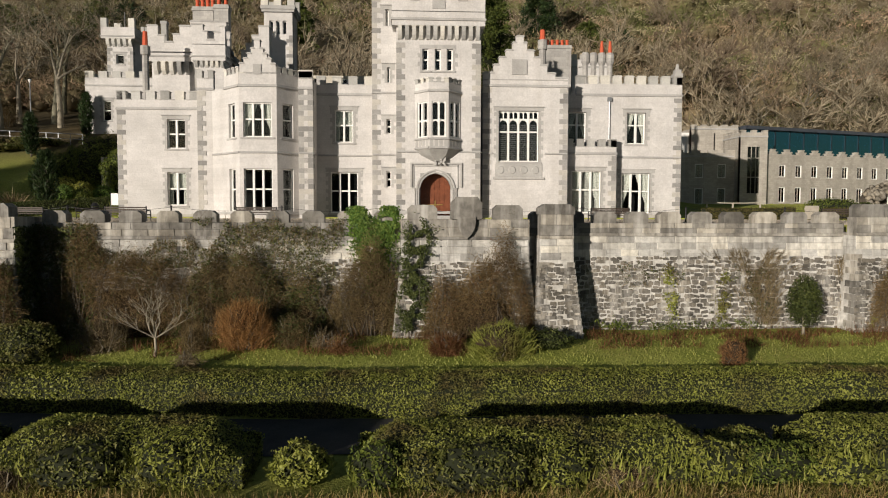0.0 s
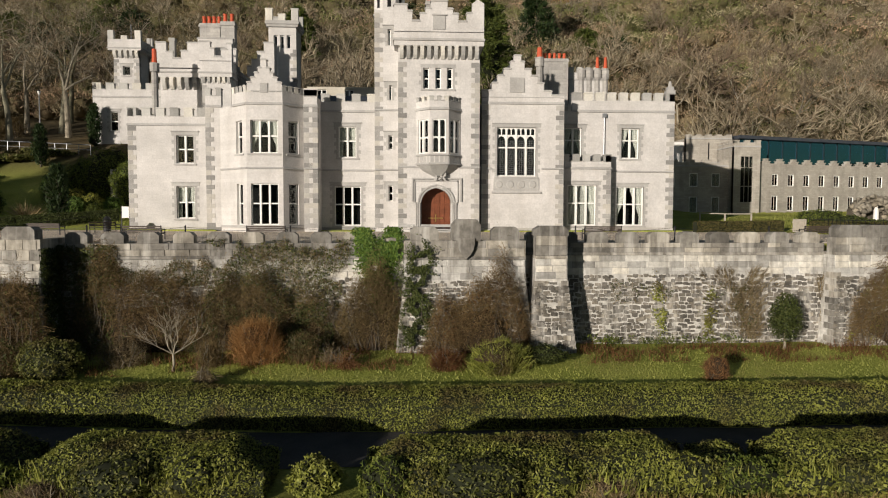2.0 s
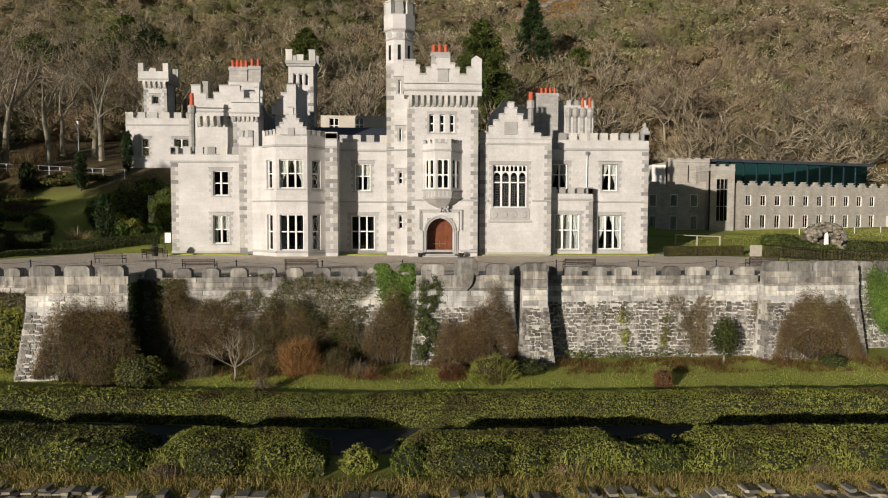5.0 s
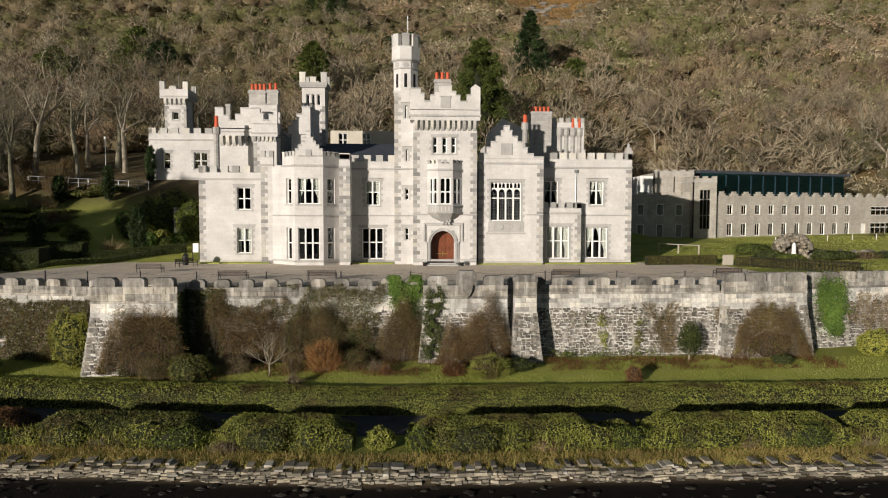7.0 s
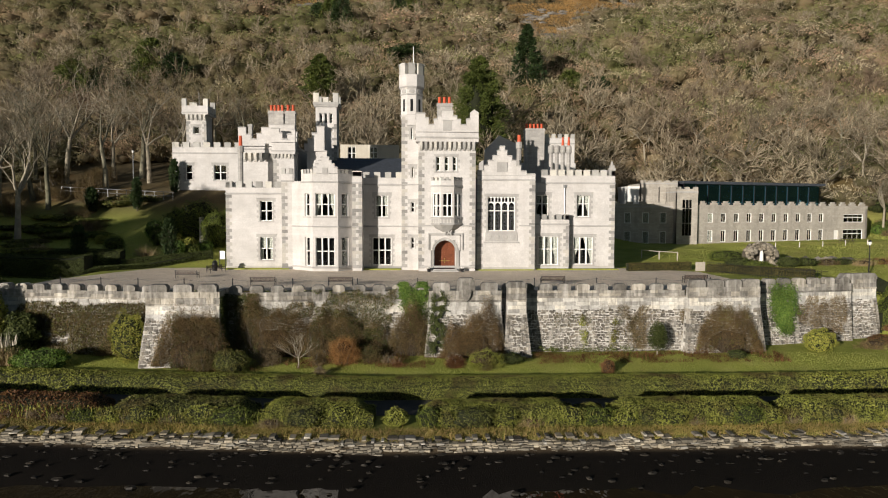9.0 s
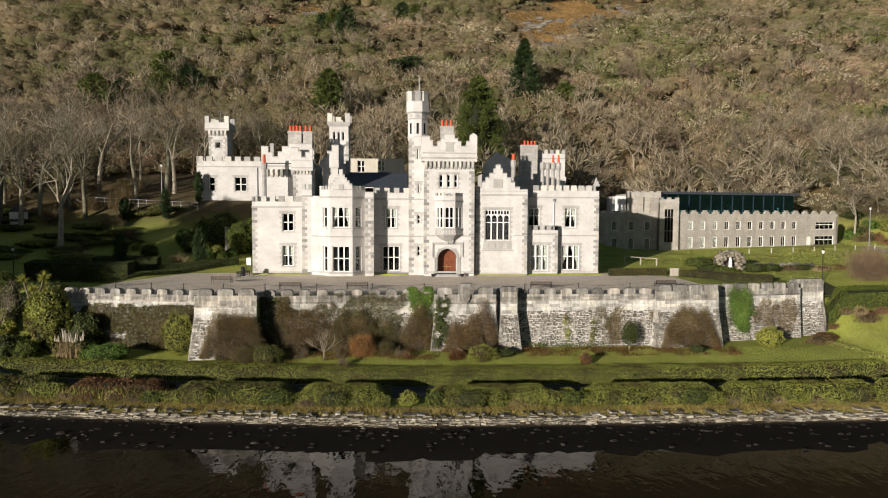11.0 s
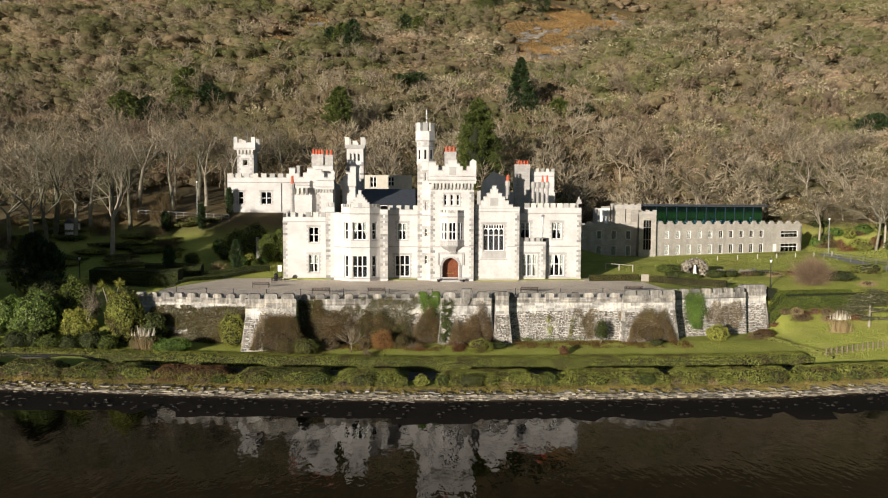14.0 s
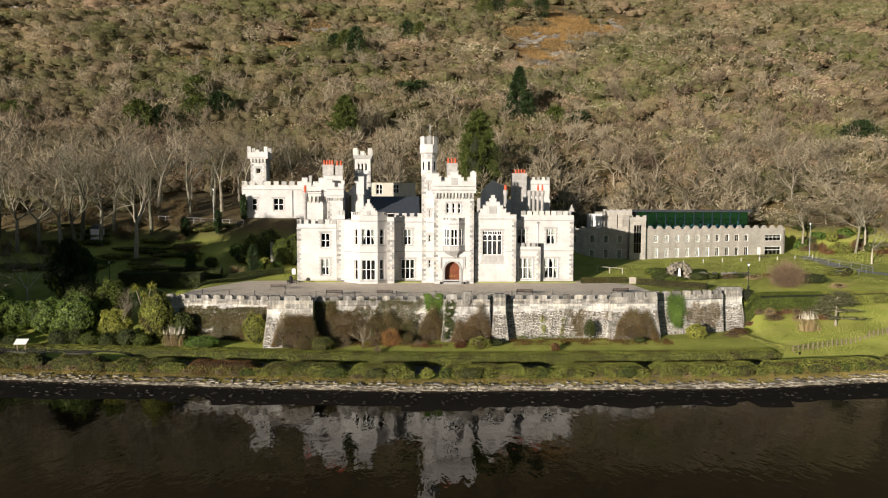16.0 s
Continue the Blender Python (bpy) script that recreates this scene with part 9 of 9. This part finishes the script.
# tall pines added out of view, so that their shade falls on the garden lawn
for k, (x, y, h) in enumerate(((-72.0, 26.6, 25), (-69.5, 25.6, 25), (-67.0, 24.6, 26), (-65.0, 27.0, 24), (-62.6, 25.4, 26), (-60.4, 27.4, 24), (-58.0, 26.2, 25))):
    g = np.random.default_rng(490 + k)
    segs, vs, es = [(0, 0, 0, 0.2, 0.1, h, 0.26, 0.08)], [], []
    for _ in range(38):
        a, z = g.uniform(0, 6.28), g.uniform(0.40, 1.0) * h
        rr_ = g.uniform(0.3, 1.9) * (1.25 - z / h + 0.4)
        q = np.array([rr_ * math.cos(a), rr_ * math.sin(a), z])
        segs.append((0.15, 0, z - 0.5, *q, 0.06, 0.02))
        p = q + g.normal(0, 1, (110, 3)) * [0.6, 0.6, 0.45]
        vs.append(p), es.append(p + g.normal(0, 0.45, (110, 3)))
    plant("pine_tree", [("trunk", limbs(segs, 5), DARKBARK), ("foliage", blades(g, np.concatenate(vs), np.concatenate(es), 0.22), CONIFER)], (x, y, height(x, y) - 0.1), "unseen tall pine with a deep crown, added to shade the lawn", "tree", "western pines")
# railing, lamp posts and a small hut up the slope
rail = thing("railing", (-44, 76.5, 7.6), "thin metal railing along the upper path", "railing")
for i in range(13):
    x, y = -52.0 + 1.35 * i, 77.6 - 0.12 * i
    part("post", Mesh().tube(x, y, height(x, y) - 0.1, height(x, y) + 1.1, 0.04, 0.04, 6), STEEL, rail)
part("top_rail", Mesh().rod((-52.0, 77.6, height(-52.0, 77.6) + 1.1), (-35.8, 76.2, height(-35.8, 76.2) + 1.1), 0.045), STEEL, rail)
part("lower_rail", Mesh().rod((-52.0, 77.6, height(-52.0, 77.6) + 0.55), (-35.8, 76.2, height(-35.8, 76.2) + 0.55), 0.03), STEEL, rail)
ch = thing("hut", (-60.9, 72.0, 5.0), "small white hut among the trees", "hut")
part("wall", Mesh().box(-61.8, -60.2, 71.5, 73.5, 4.5, 7.4), WHITE, ch), part("roof", Mesh().slab([(-62.0, 7.4), (-60.0, 7.4), (-61.0, 8.2)], 71.3, 73.7), SLATE, ch)


def lamp_post(x, y, h, label):
    z = height(x, y)
    lp = thing("lamp_post", (x, y, z), label, "lamp", "lamp posts")
    part("pole", Mesh().tube(x, y, z - 0.1, z + h, 0.07, 0.05, 8).tube(x, y, z, z + 0.5, 0.12, 0.09, 8), STEEL if h > 4 else IRON, lp)
    part("lantern", Mesh().tube(x, y, z + h, z + h + 0.35, 0.10, 0.20, 6), WHITE, lp, "pale glass lantern")
    part("lantern_cap", Mesh().tube(x, y, z + h + 0.352, z + h + 0.55, 0.24, 0.03, 6), IRON, lp)


lamp_post(-41.4, 76.5, 6.5, "tall slim grey lamp post on the upper path")
lamp_post(-49.5, 50.5, 3.4, "black lamp post with a pale lantern")
lamp_post(45.0, 44.0, 3.4, "black lamp post with a glass lantern")
lamp_post(77.5, 82.5, 6.5, "tall slim grey lamp post by the ramp")
# shrubbery at the terrace's west foot
bare_tree("birch_tree", -55.6, 40.0, 12.5, "pale bare birch with fine twigs", 501, WHITEBARK, PALETWIG, 5, 0.5, 0.15, 5, 0.03, 0.26)
for k, (dx, dy, h, rad) in enumerate(((0, 0, 8.6, 1.7), (-1.8, 0.6, 7.6, 1.5), (1.6, 0.7, 7.0, 1.4))):
    conifer("yew_tree", -52.8 + dx, 45.5 + dy, h, rad, "dark upright yew with many spires", 510 + k, [CONIFER, GOLDCONIFER][k % 2], count=5000, size=0.6, shape="column")
for k, (x, y, r3, mt, lab) in enumerate(((-50.2, 34.6, (2.4, 1.8, 2.2), GLOSSLEAF, "large glossy rhododendron"), (-46.0, 33.4, (2.6, 1.9, 2.7), GLOSSLEAF, "large glossy rhododendron"), (-54.5, 35.6, (2.3, 1.8, 2.0), GLOSSLEAF, "large glossy rhododendron"), (-58.5, 37.0, (2.6, 2.0, 2.6), GLOSSLEAF, "large glossy rhododendron"), (-43.2, 36.5, (2.2, 1.8, 3.0), BUSHLEAF, "tall glossy evergreen shrub"),
                                        (-40.6, 31.6, (1.9, 1.3, 2.1), YELLOWLEAF, "yellow-leaved evergreen shrub"), (-35.6, 31.2, (1.9, 1.3, 3.1), HEDGE, "tall olive-green evergreen shrub"), (-62.5, 39.0, (3.0, 2.0, 3.0), BUSHLEAF, "dark evergreen shrub"), (-48.5, 40.0, (2.4, 2.0, 2.8), DARKLEAF, "dark evergreen shrub"), (-66.5, 41.0, (3.2, 2.2, 3.0), GLOSSLEAF, "large glossy rhododendron"), (-38.0, 38.0, (1.6, 1.4, 2.2), DARKLEAF, "dark evergreen shrub"), (-32.6, 31.6, (1.4, 0.9, 1.8), DARKLEAF, "dark evergreen shrub"), (-72, 43, (3.5, 2.4, 3.4), BUSHLEAF, "dark evergreen shrub"))):
    leafy_bush("shrub", x, y, r3, mt, 4200, 0.19, lab + " at the terrace's west end", "shrub", 520 + k)
bare_tree("multi_stem_shrub", -39.8, 30.9, 7.0, "pale multi-stemmed bare shrub", 540, PALEBARK, PALETWIG, 4, 0.3, 0.10, 4, 0.03, 0.22)
cp = thing("cordyline", (-37.6, 32.6, height(-37.6, 32.6)), "cabbage palm with spiky yellow-green heads", "tree")
g = np.random.default_rng(550)
heads = [(0, 0, 5.4), (-1.0, 0.3, 6.2), (0.9, 0.2, 6.4), (0.2, -0.3, 4.2)]
part("trunk", soup("trunk", *limbs([(0, 0, 0, 0, 0, 3.2, 0.16, 0.13)] + [(0, 0, 3.0, *h, 0.11, 0.07) for h in heads], 6), BARK), None, cp, here=True)
for h in heads:
    d = unit(g.normal(0, 1, (150, 3)) + [0, 0, 0.2])
    s0 = np.tile(np.array(h), (150, 1))
    part("leaf_head", soup("leaf_head", *blades(g, s0, s0 + d * g.uniform(0.5, 0.9, 150)[:, None], 0.07), YELLOWLEAF), None, cp, here=True)


PLUME = leafy("pampas_plumes", [(0.50, 0.45, 0.36), (0.64, 0.59, 0.49), (0.74, 0.69, 0.60)], 0.5, rough=0.9, spec=0.05)


def pampas(x, y, h, n, label, seed):
    g_ = np.random.default_rng(seed)
    s0 = g_.normal(0, 0.35, (n, 3)) * [1.6, 0.7, 0]
    d = unit(g_.normal(0, 0.22, (n, 3)) + [0, 0, 1])
    s1 = g_.normal(0, 0.3, (60, 3)) * [1.6, 0.7, 0]
    d1 = unit(g_.normal(0, 0.10, (60, 3)) + [0, 0, 1])
    plant("pampas_grass", [("leaves", blades(g_, s0, s0 + d * (h * g_.uniform(0.5, 0.9, n))[:, None], 0.045), DRYGRASS), ("plume_cluster", blades(g_, s1 + d1 * h * 0.68, s1 + d1 * (h * g_.uniform(0.85, 1.25, 60))[:, None], 0.11), PLUME)], (x, y, height(x, y)), label, "grass")


pampas(-33.0, 29.4, 2.2, 260, "straw-coloured pampas grass by the hedge", 560)
pampas(46.3, 30.8, 2.3, 420, "pale feathery clump of pampas grass on the lawn", 561)
ib = thing("info_board", (-49.8, 27.8, height(-49.8, 27.8)), "slanting pale information board on posts", "sign")
zz = height(-49.8, 27.8)
part("panel", Mesh().add([(-50.5, 27.4, zz + 0.75), (-49.1, 27.4, zz + 0.75), (-49.1, 28.1, zz + 1.25), (-50.5, 28.1, zz + 1.25), (-50.5, 27.42, zz + 0.70), (-49.1, 27.42, zz + 0.70), (-49.1, 28.12, zz + 1.20), (-50.5, 28.12, zz + 1.20)], [(0, 1, 2, 3), (7, 6, 5, 4), (0, 4, 5, 1), (1, 5, 6, 2), (2, 6, 7, 3), (3, 7, 4, 0)]), WHITE, ib)
part("post", Mesh().box(-50.3, -50.2, 27.7, 27.8, zz - 0.1, zz + 0.95), TIMBER, ib), part("post", Mesh().box(-49.4, -49.3, 27.7, 27.8, zz - 0.1, zz + 0.95), TIMBER, ib)

# ---- east garden ----
GROTTO = stone("grotto_stone", (0.17, 0.15, 0.115), (0.36, 0.325, 0.265), (0.12, 0.105, 0.08), 0.4, grain=5, pieces=False, speck=0.3)
gr = thing("grotto", (38.0, 52.0, 0.3), "rough stone grotto with an arched niche", "grotto")
g = np.random.default_rng(600)
zg = height(38.0, 52.0)
for k in range(260):
    a = g.uniform(0, math.pi)
    rad = g.uniform(0.95, 1.9)
    s = float(g.uniform(0.08, 0.22))
    v, f = rock(g, (s * 1.3, s, s))
    px, pz = 38.0 + rad * math.cos(a), zg + 0.9 + rad * math.sin(a) * 0.9 * float(g.uniform(0.85, 1.1)) if math.sin(a) > 0.3 else zg + float(g.uniform(0.0, 1.5))
    part("stone", soup("stone", v + [px, 52.0 + float(g.uniform(-0.4, 0.8)), pz + s * 0.5], f, GROTTO), None, gr)
part("niche_back", Mesh().slab([(36.4, zg - 0.2), (39.6, zg - 0.2), (39.6, zg + 1.5), (39.0, zg + 2.3), (38.0, zg + 2.6), (37.0, zg + 2.3), (36.4, zg + 1.5)], 52.9, 53.4), DARKBARK, gr, "dark rough back of the niche")
m = Mesh().tube(37.9, 51.9, zg + 0.3, zg + 0.6, 0.30, 0.28, 10).tube(37.9, 51.9, zg + 0.6, zg + 1.5, 0.22, 0.19, 10).tube(37.9, 51.9, zg + 1.5, zg + 1.75, 0.19, 0.10, 10).tube(37.9, 51.9, zg + 1.75, zg + 2.0, 0.11, 0.08, 10)
solid("statue", m, STATUE, "plain white standing statue in the grotto niche", "statue")
for k, (x, y, r3, mt) in enumerate(((34.6, 50.5, (1.6, 1.0, 0.6), DARKLEAF), (36.2, 49.6, (1.4, 0.8, 0.45), BUSHLEAF), (40.6, 51.0, (1.3, 1.0, 0.6), DARKLEAF), (42.8, 52.0, (1.8, 1.0, 0.5), DARKLEAF), (36.0, 56.5, (2.2, 1.2, 0.7), BUSHLEAF), (48.0, 53.5, (2.4, 1.0, 0.35), DARKLEAF), (52.0, 54.0, (2.0, 1.0, 0.35), HEDGE), (57.0, 47.5, (2.2, 1.4, 0.8), DARKLEAF), (66.0, 55.0, (2.6, 1.4, 0.8), HEDGE))):
    leafy_bush("garden_shrub", x, y, r3, mt, 1500, 0.12, "low evergreen shrub in the east garden", "shrub", 610 + k)
for k, (x, y) in enumerate(((37.2, 57.5), (46.0, 52.6), (50.0, 52.0), (53.0, 53.5), (43.5, 33.8), (47.0, 33.6), (50.5, 33.9), (36.6, 31.0), (59, 44.5))):
    twiggy_bush("garden_shrub", x, y, (1.6, 0.9, 0.5), [RUSSET, TWIG, DRYGRASS][k % 3], 900, "low brown winter shrub in the east garden", "shrub", 630 + k, 0.04, 0.6)
ROSETWIG = leafy("pinkish_twigs", [(0.17, 0.115, 0.075), (0.26, 0.18, 0.12), (0.36, 0.27, 0.19)], 0.4, rough=0.9, spec=0.08)
twiggy_bush("brown_tree", 51.5, 45.3, (3.2, 2.4, 2.2), ROSETWIG, 6500, "low spreading leafless pinkish-brown tree", "tree", 640, 0.022, 1.5, core=0.0)
g = np.random.default_rng(650)
segs, vs, es = [(0, 0, 0, 0.1, 0, 4.4, 0.18, 0.05)], [], []
for k in range(26):
    a, z = g.uniform(0, 6.28), g.uniform(1.1, 4.8)
    rr_ = (5.4 - 0.85 * z) * g.uniform(0.6, 1.0)
    q = np.array([rr_ * math.cos(a), rr_ * math.sin(a) * 0.8, z + 0.25 * g.normal()])
    segs.append((0.05, 0, z - 0.15, *q, 0.05, 0.015))
    t = g.uniform(0.2, 1.0, (190, 1))
    p = np.array([0, 0, z]) + (q - np.array([0, 0, z])) * t + g.normal(0, 1, (190, 3)) * [0.38, 0.38, 0.10]
    vs.append(p), es.append(p + g.normal(0, 0.22, (190, 3)) * [1, 1, 0.4])
CEDAR = leafy("cedar_needles", [(0.06, 0.07, 0.032), (0.10, 0.105, 0.05), (0.16, 0.15, 0.08)], 0.5)
plant("cedar_tree", [("trunk", limbs(segs, 5), PALEBARK), ("foliage", blades(g, np.concatenate(vs), np.concatenate(es), 0.09), CEDAR)], (50.9, 32.4, height(50.9, 32.4)), "small spreading flat-tiered grey-green cedar on the lawn", "tree")
for k, (x, y, h) in enumerate(((84, 96, 15), (91, 88, 17), (97, 94, 16), (78, 104, 15), (103, 90, 16), (70, 106, 13), (88, 108, 15), (110, 100, 16), (62, 104, 12), (98, 110, 15), (82, 70, 10), (88, 62, 9), (48, 101, 14), (55, 106, 15), (40, 98, 13), (66, 112, 15), (76, 116, 16), (90, 118, 15), (58, 118, 14), (104, 120, 15), (46, 114, 13), (118, 112, 16), (33, 104, 13), (72, 97.5, 12))):
    bare_tree("tree", x, y, h, "tall pale bare tree lit by low sun", 700 + k, [PALEBARK, LICHENBARK, WHITEBARK, BARK][k % 4], PALETWIG, 4, 0.72, h * 0.018, 9, 0.04, 0.24, group="east trees", fork=(2, 4))
# bushes under the east trees
for k in range(22):
    g = np.random.default_rng(720 + k)
    x, y = float(g.uniform(77, 106)), float(g.uniform(84, 103))
    if k % 3:
        leafy_bush("bush", x, y, (float(g.uniform(1.0, 2.4)), 1.4, float(g.uniform(0.5, 1.3))), [BUSHLEAF, HEDGE, IVY, DARKLEAF][k % 4], 900, 0.24, "evergreen bush under the east trees", "shrub", 720 + k)
    else:
        twiggy_bush("bush", x, y, (float(g.uniform(1.2, 2.6)), 1.5, float(g.uniform(0.7, 1.4))), [RUSSET, TWIG][k % 2], 900, "brown leafless bush under the east trees", "shrub", 720 + k, 0.05, 0.9, core=0.3)
rl = thing("ramp_railing", (72, 66, 1.0), "grey metal railing beside a paved ramp", "railing")
pts = [(71.0, 73.5), (73.0, 69.0), (74.0, 64.0), (74.5, 59.0), (70.0, 56.0), (64.0, 53.0)]
for (xa, ya), (xb, yb) in zip(pts, pts[1:]):
    za, zb = height(xa, ya), height(xb, yb)
    part("top_rail", Mesh().rod((xa, ya, za + 1.1), (xb, yb, zb + 1.1), 0.05), STEEL, rl)
    part("lower_rail", Mesh().rod((xa, ya, za + 0.6), (xb, yb, zb + 0.6), 0.035), STEEL, rl)
    for t in (0, 0.5):
        x, y = xa + (xb - xa) * t, ya + (yb - ya) * t
        part("post", Mesh().tube(x, y, height(x, y) - 0.1, height(x, y) + 1.15, 0.05, 0.05, 6), STEEL, rl)
fence = thing("timber_fence", (46, 26.6, height(46, 26.6)), "low dark timber fence with many posts on the lawn", "fence")
for i in range(26):
    x, y = 41.0 + 0.75 * i, 25.0 + 0.24 * i
    zf_ = height(x, y)
    part("post", Mesh().box(x - 0.045, x + 0.045, y - 0.045, y + 0.045, zf_ - 0.1, zf_ + 0.85), TIMBER, fence)
    if i:
        for up_ in (0.35, 0.7):
            part("rail", Mesh().rod((lastx, lasty, lastz + up_), (x, y, zf_ + up_), 0.03), TIMBER, fence)
    lastx, lasty, lastz = x, y, zf_
# brown border under the bank hedge
for k in range(9):
    x = 40.8 + 1.25 * k
    twiggy_bush("border_shrub", x, 34.9 + 0.2 * math.sin(k * 2.1), (0.9, 0.6, 0.35 + 0.15 * (k % 3)), [RUSSET, TWIG, DRYGRASS, BRACKEN][k % 4], 900, "low brown winter shrub under the bank hedge", "shrub", 660 + k, 0.025, 0.5, core=0.4)
# iron railing from the terrace gate down to the wall
rg = thing("iron_railing", (31, 43, 0), "black iron railing with close pickets at the terrace's end", "railing")
pts = [(29.6, 47.4), (31.2, 43.5), (33.0, 39.5), (36.0, 36.6)]
for (xa, ya), (xb, yb) in zip(pts, pts[1:]):
    ln_ = math.hypot(xb - xa, yb - ya)
    za, zb = height(xa, ya), height(xb, yb)
    for up_ in (0.2, 1.0):
        part("rail", Mesh().rod((xa, ya, za + up_), (xb, yb, zb + up_), 0.025), IRON, rg)
    for k in range(int(ln_ / 0.3)):
        t = k * 0.3 / ln_
        x, y = xa + (xb - xa) * t, ya + (yb - ya) * t
        zf_ = za + (zb - za) * t
        part("picket", Mesh().rod((x, y, zf_ - 0.05), (x, y, zf_ + 1.12), 0.018, 4), IRON, rg)
# timber handrail beside the steps
hr = thing("handrail", (29, 60.5, height(29, 60.5)), "pale timber handrail beside the lawn steps", "railing")
for k, (x, y) in enumerate(((27.6, 62.0), (29.2, 60.2), (30.8, 58.4))):
    zf_ = height(x, y)
    part("post", Mesh().box(x - 0.06, x + 0.06, y - 0.06, y + 0.06, zf_ - 0.1, zf_ + 1.05), PALETIMBER, hr)
    if k:
        part("rail", Mesh().rod((lastx, lasty, lastz + 1.0), (x, y, zf_ + 1.0), 0.05), PALETIMBER, hr)
    lastx, lasty, lastz = x, y, zf_
# picnic table by the annex door
pt_ = thing("picnic_table", (65.6, 78.5, height(65.6, 78.5)), "dark timber picnic table with benches by the annex", "table")
for k in range(4):
    part("table_board", Mesh().box(-0.9, 0.9, -0.36 + 0.185 * k, -0.20 + 0.185 * k, 0.72, 0.76), BENCHWOOD, pt_, here=True)
for sg in (-1, 1):
    part("seat_board", Mesh().box(-0.9, 0.9, sg * 0.72 - 0.13, sg * 0.72 + 0.13, 0.43, 0.47), BENCHWOOD, pt_, here=True)
    part("leg_frame", Mesh().rod((sg * 0.65, -0.75, 0.0), (sg * 0.65, -0.25, 0.72), 0.04).rod((sg * 0.65, 0.75, 0.0), (sg * 0.65, 0.25, 0.72), 0.04).rod((sg * 0.65, -0.8, 0.4), (sg * 0.65, 0.8, 0.4), 0.035), BENCHWOOD, pt_, here=True)
# rockery on the lawn
rk_ = thing("rockery", (46, 55.5, height(46, 55.5)), "low bank of pale stones with dry plants on the lawn", "rocks")
g = np.random.default_rng(670)
for k in range(34):
    x, y, r_ = float(g.uniform(41.5, 52.5)), float(g.uniform(54.6, 56.4)), float(g.uniform(0.15, 0.4))
    v, f = rock(g, (r_ * 1.5, r_, r_ * 0.9))
    part("rock", soup("rock", v + [x, y, height(x, y) + r_ * 0.5], f, OUTCROP), None, rk_)
# paved ramp
rp = Mesh()
cl_ = [(75.5, 81.0), (74.6, 74.0), (73.6, 68.0), (73.0, 62.0), (75.5, 56.0), (80.0, 50.0)]
for (x, y), (xn, yn) in zip(cl_, cl_[1:] + [(84.0, 44.0)]):
    dx_, dy_ = (xn - x) / math.hypot(xn - x, yn - y), (yn - y) / math.hypot(xn - x, yn - y)
    for sg in (-1.5, 0.0, 1.5):
        X, Y = x - dy_ * sg, y + dx_ * sg
        rp.v.append((X, Y, max(height(X, Y), height(x, y)) + 0.05))
rp.f = [(i * 3 + k, i * 3 + k + 1, (i + 1) * 3 + k + 1, (i + 1) * 3 + k) for i in range(len(cl_) - 1) for k in range(2)]
solid("ramp_path", rp, PAVING, "grey paved ramp winding up to the annex", "path", "structure")
for i in range(8):
    p_ = thing("marker_post", (46 + 4.2 * i, 70.0 + 1.15 * i, height(46 + 4.2 * i, 70.0 + 1.15 * i)), "short white marker post on the lawn", "post", "lawn posts")
    part("post", Mesh().box(-0.035, 0.035, -0.035, 0.035, -0.05, 0.8), STATUE, p_, here=True)
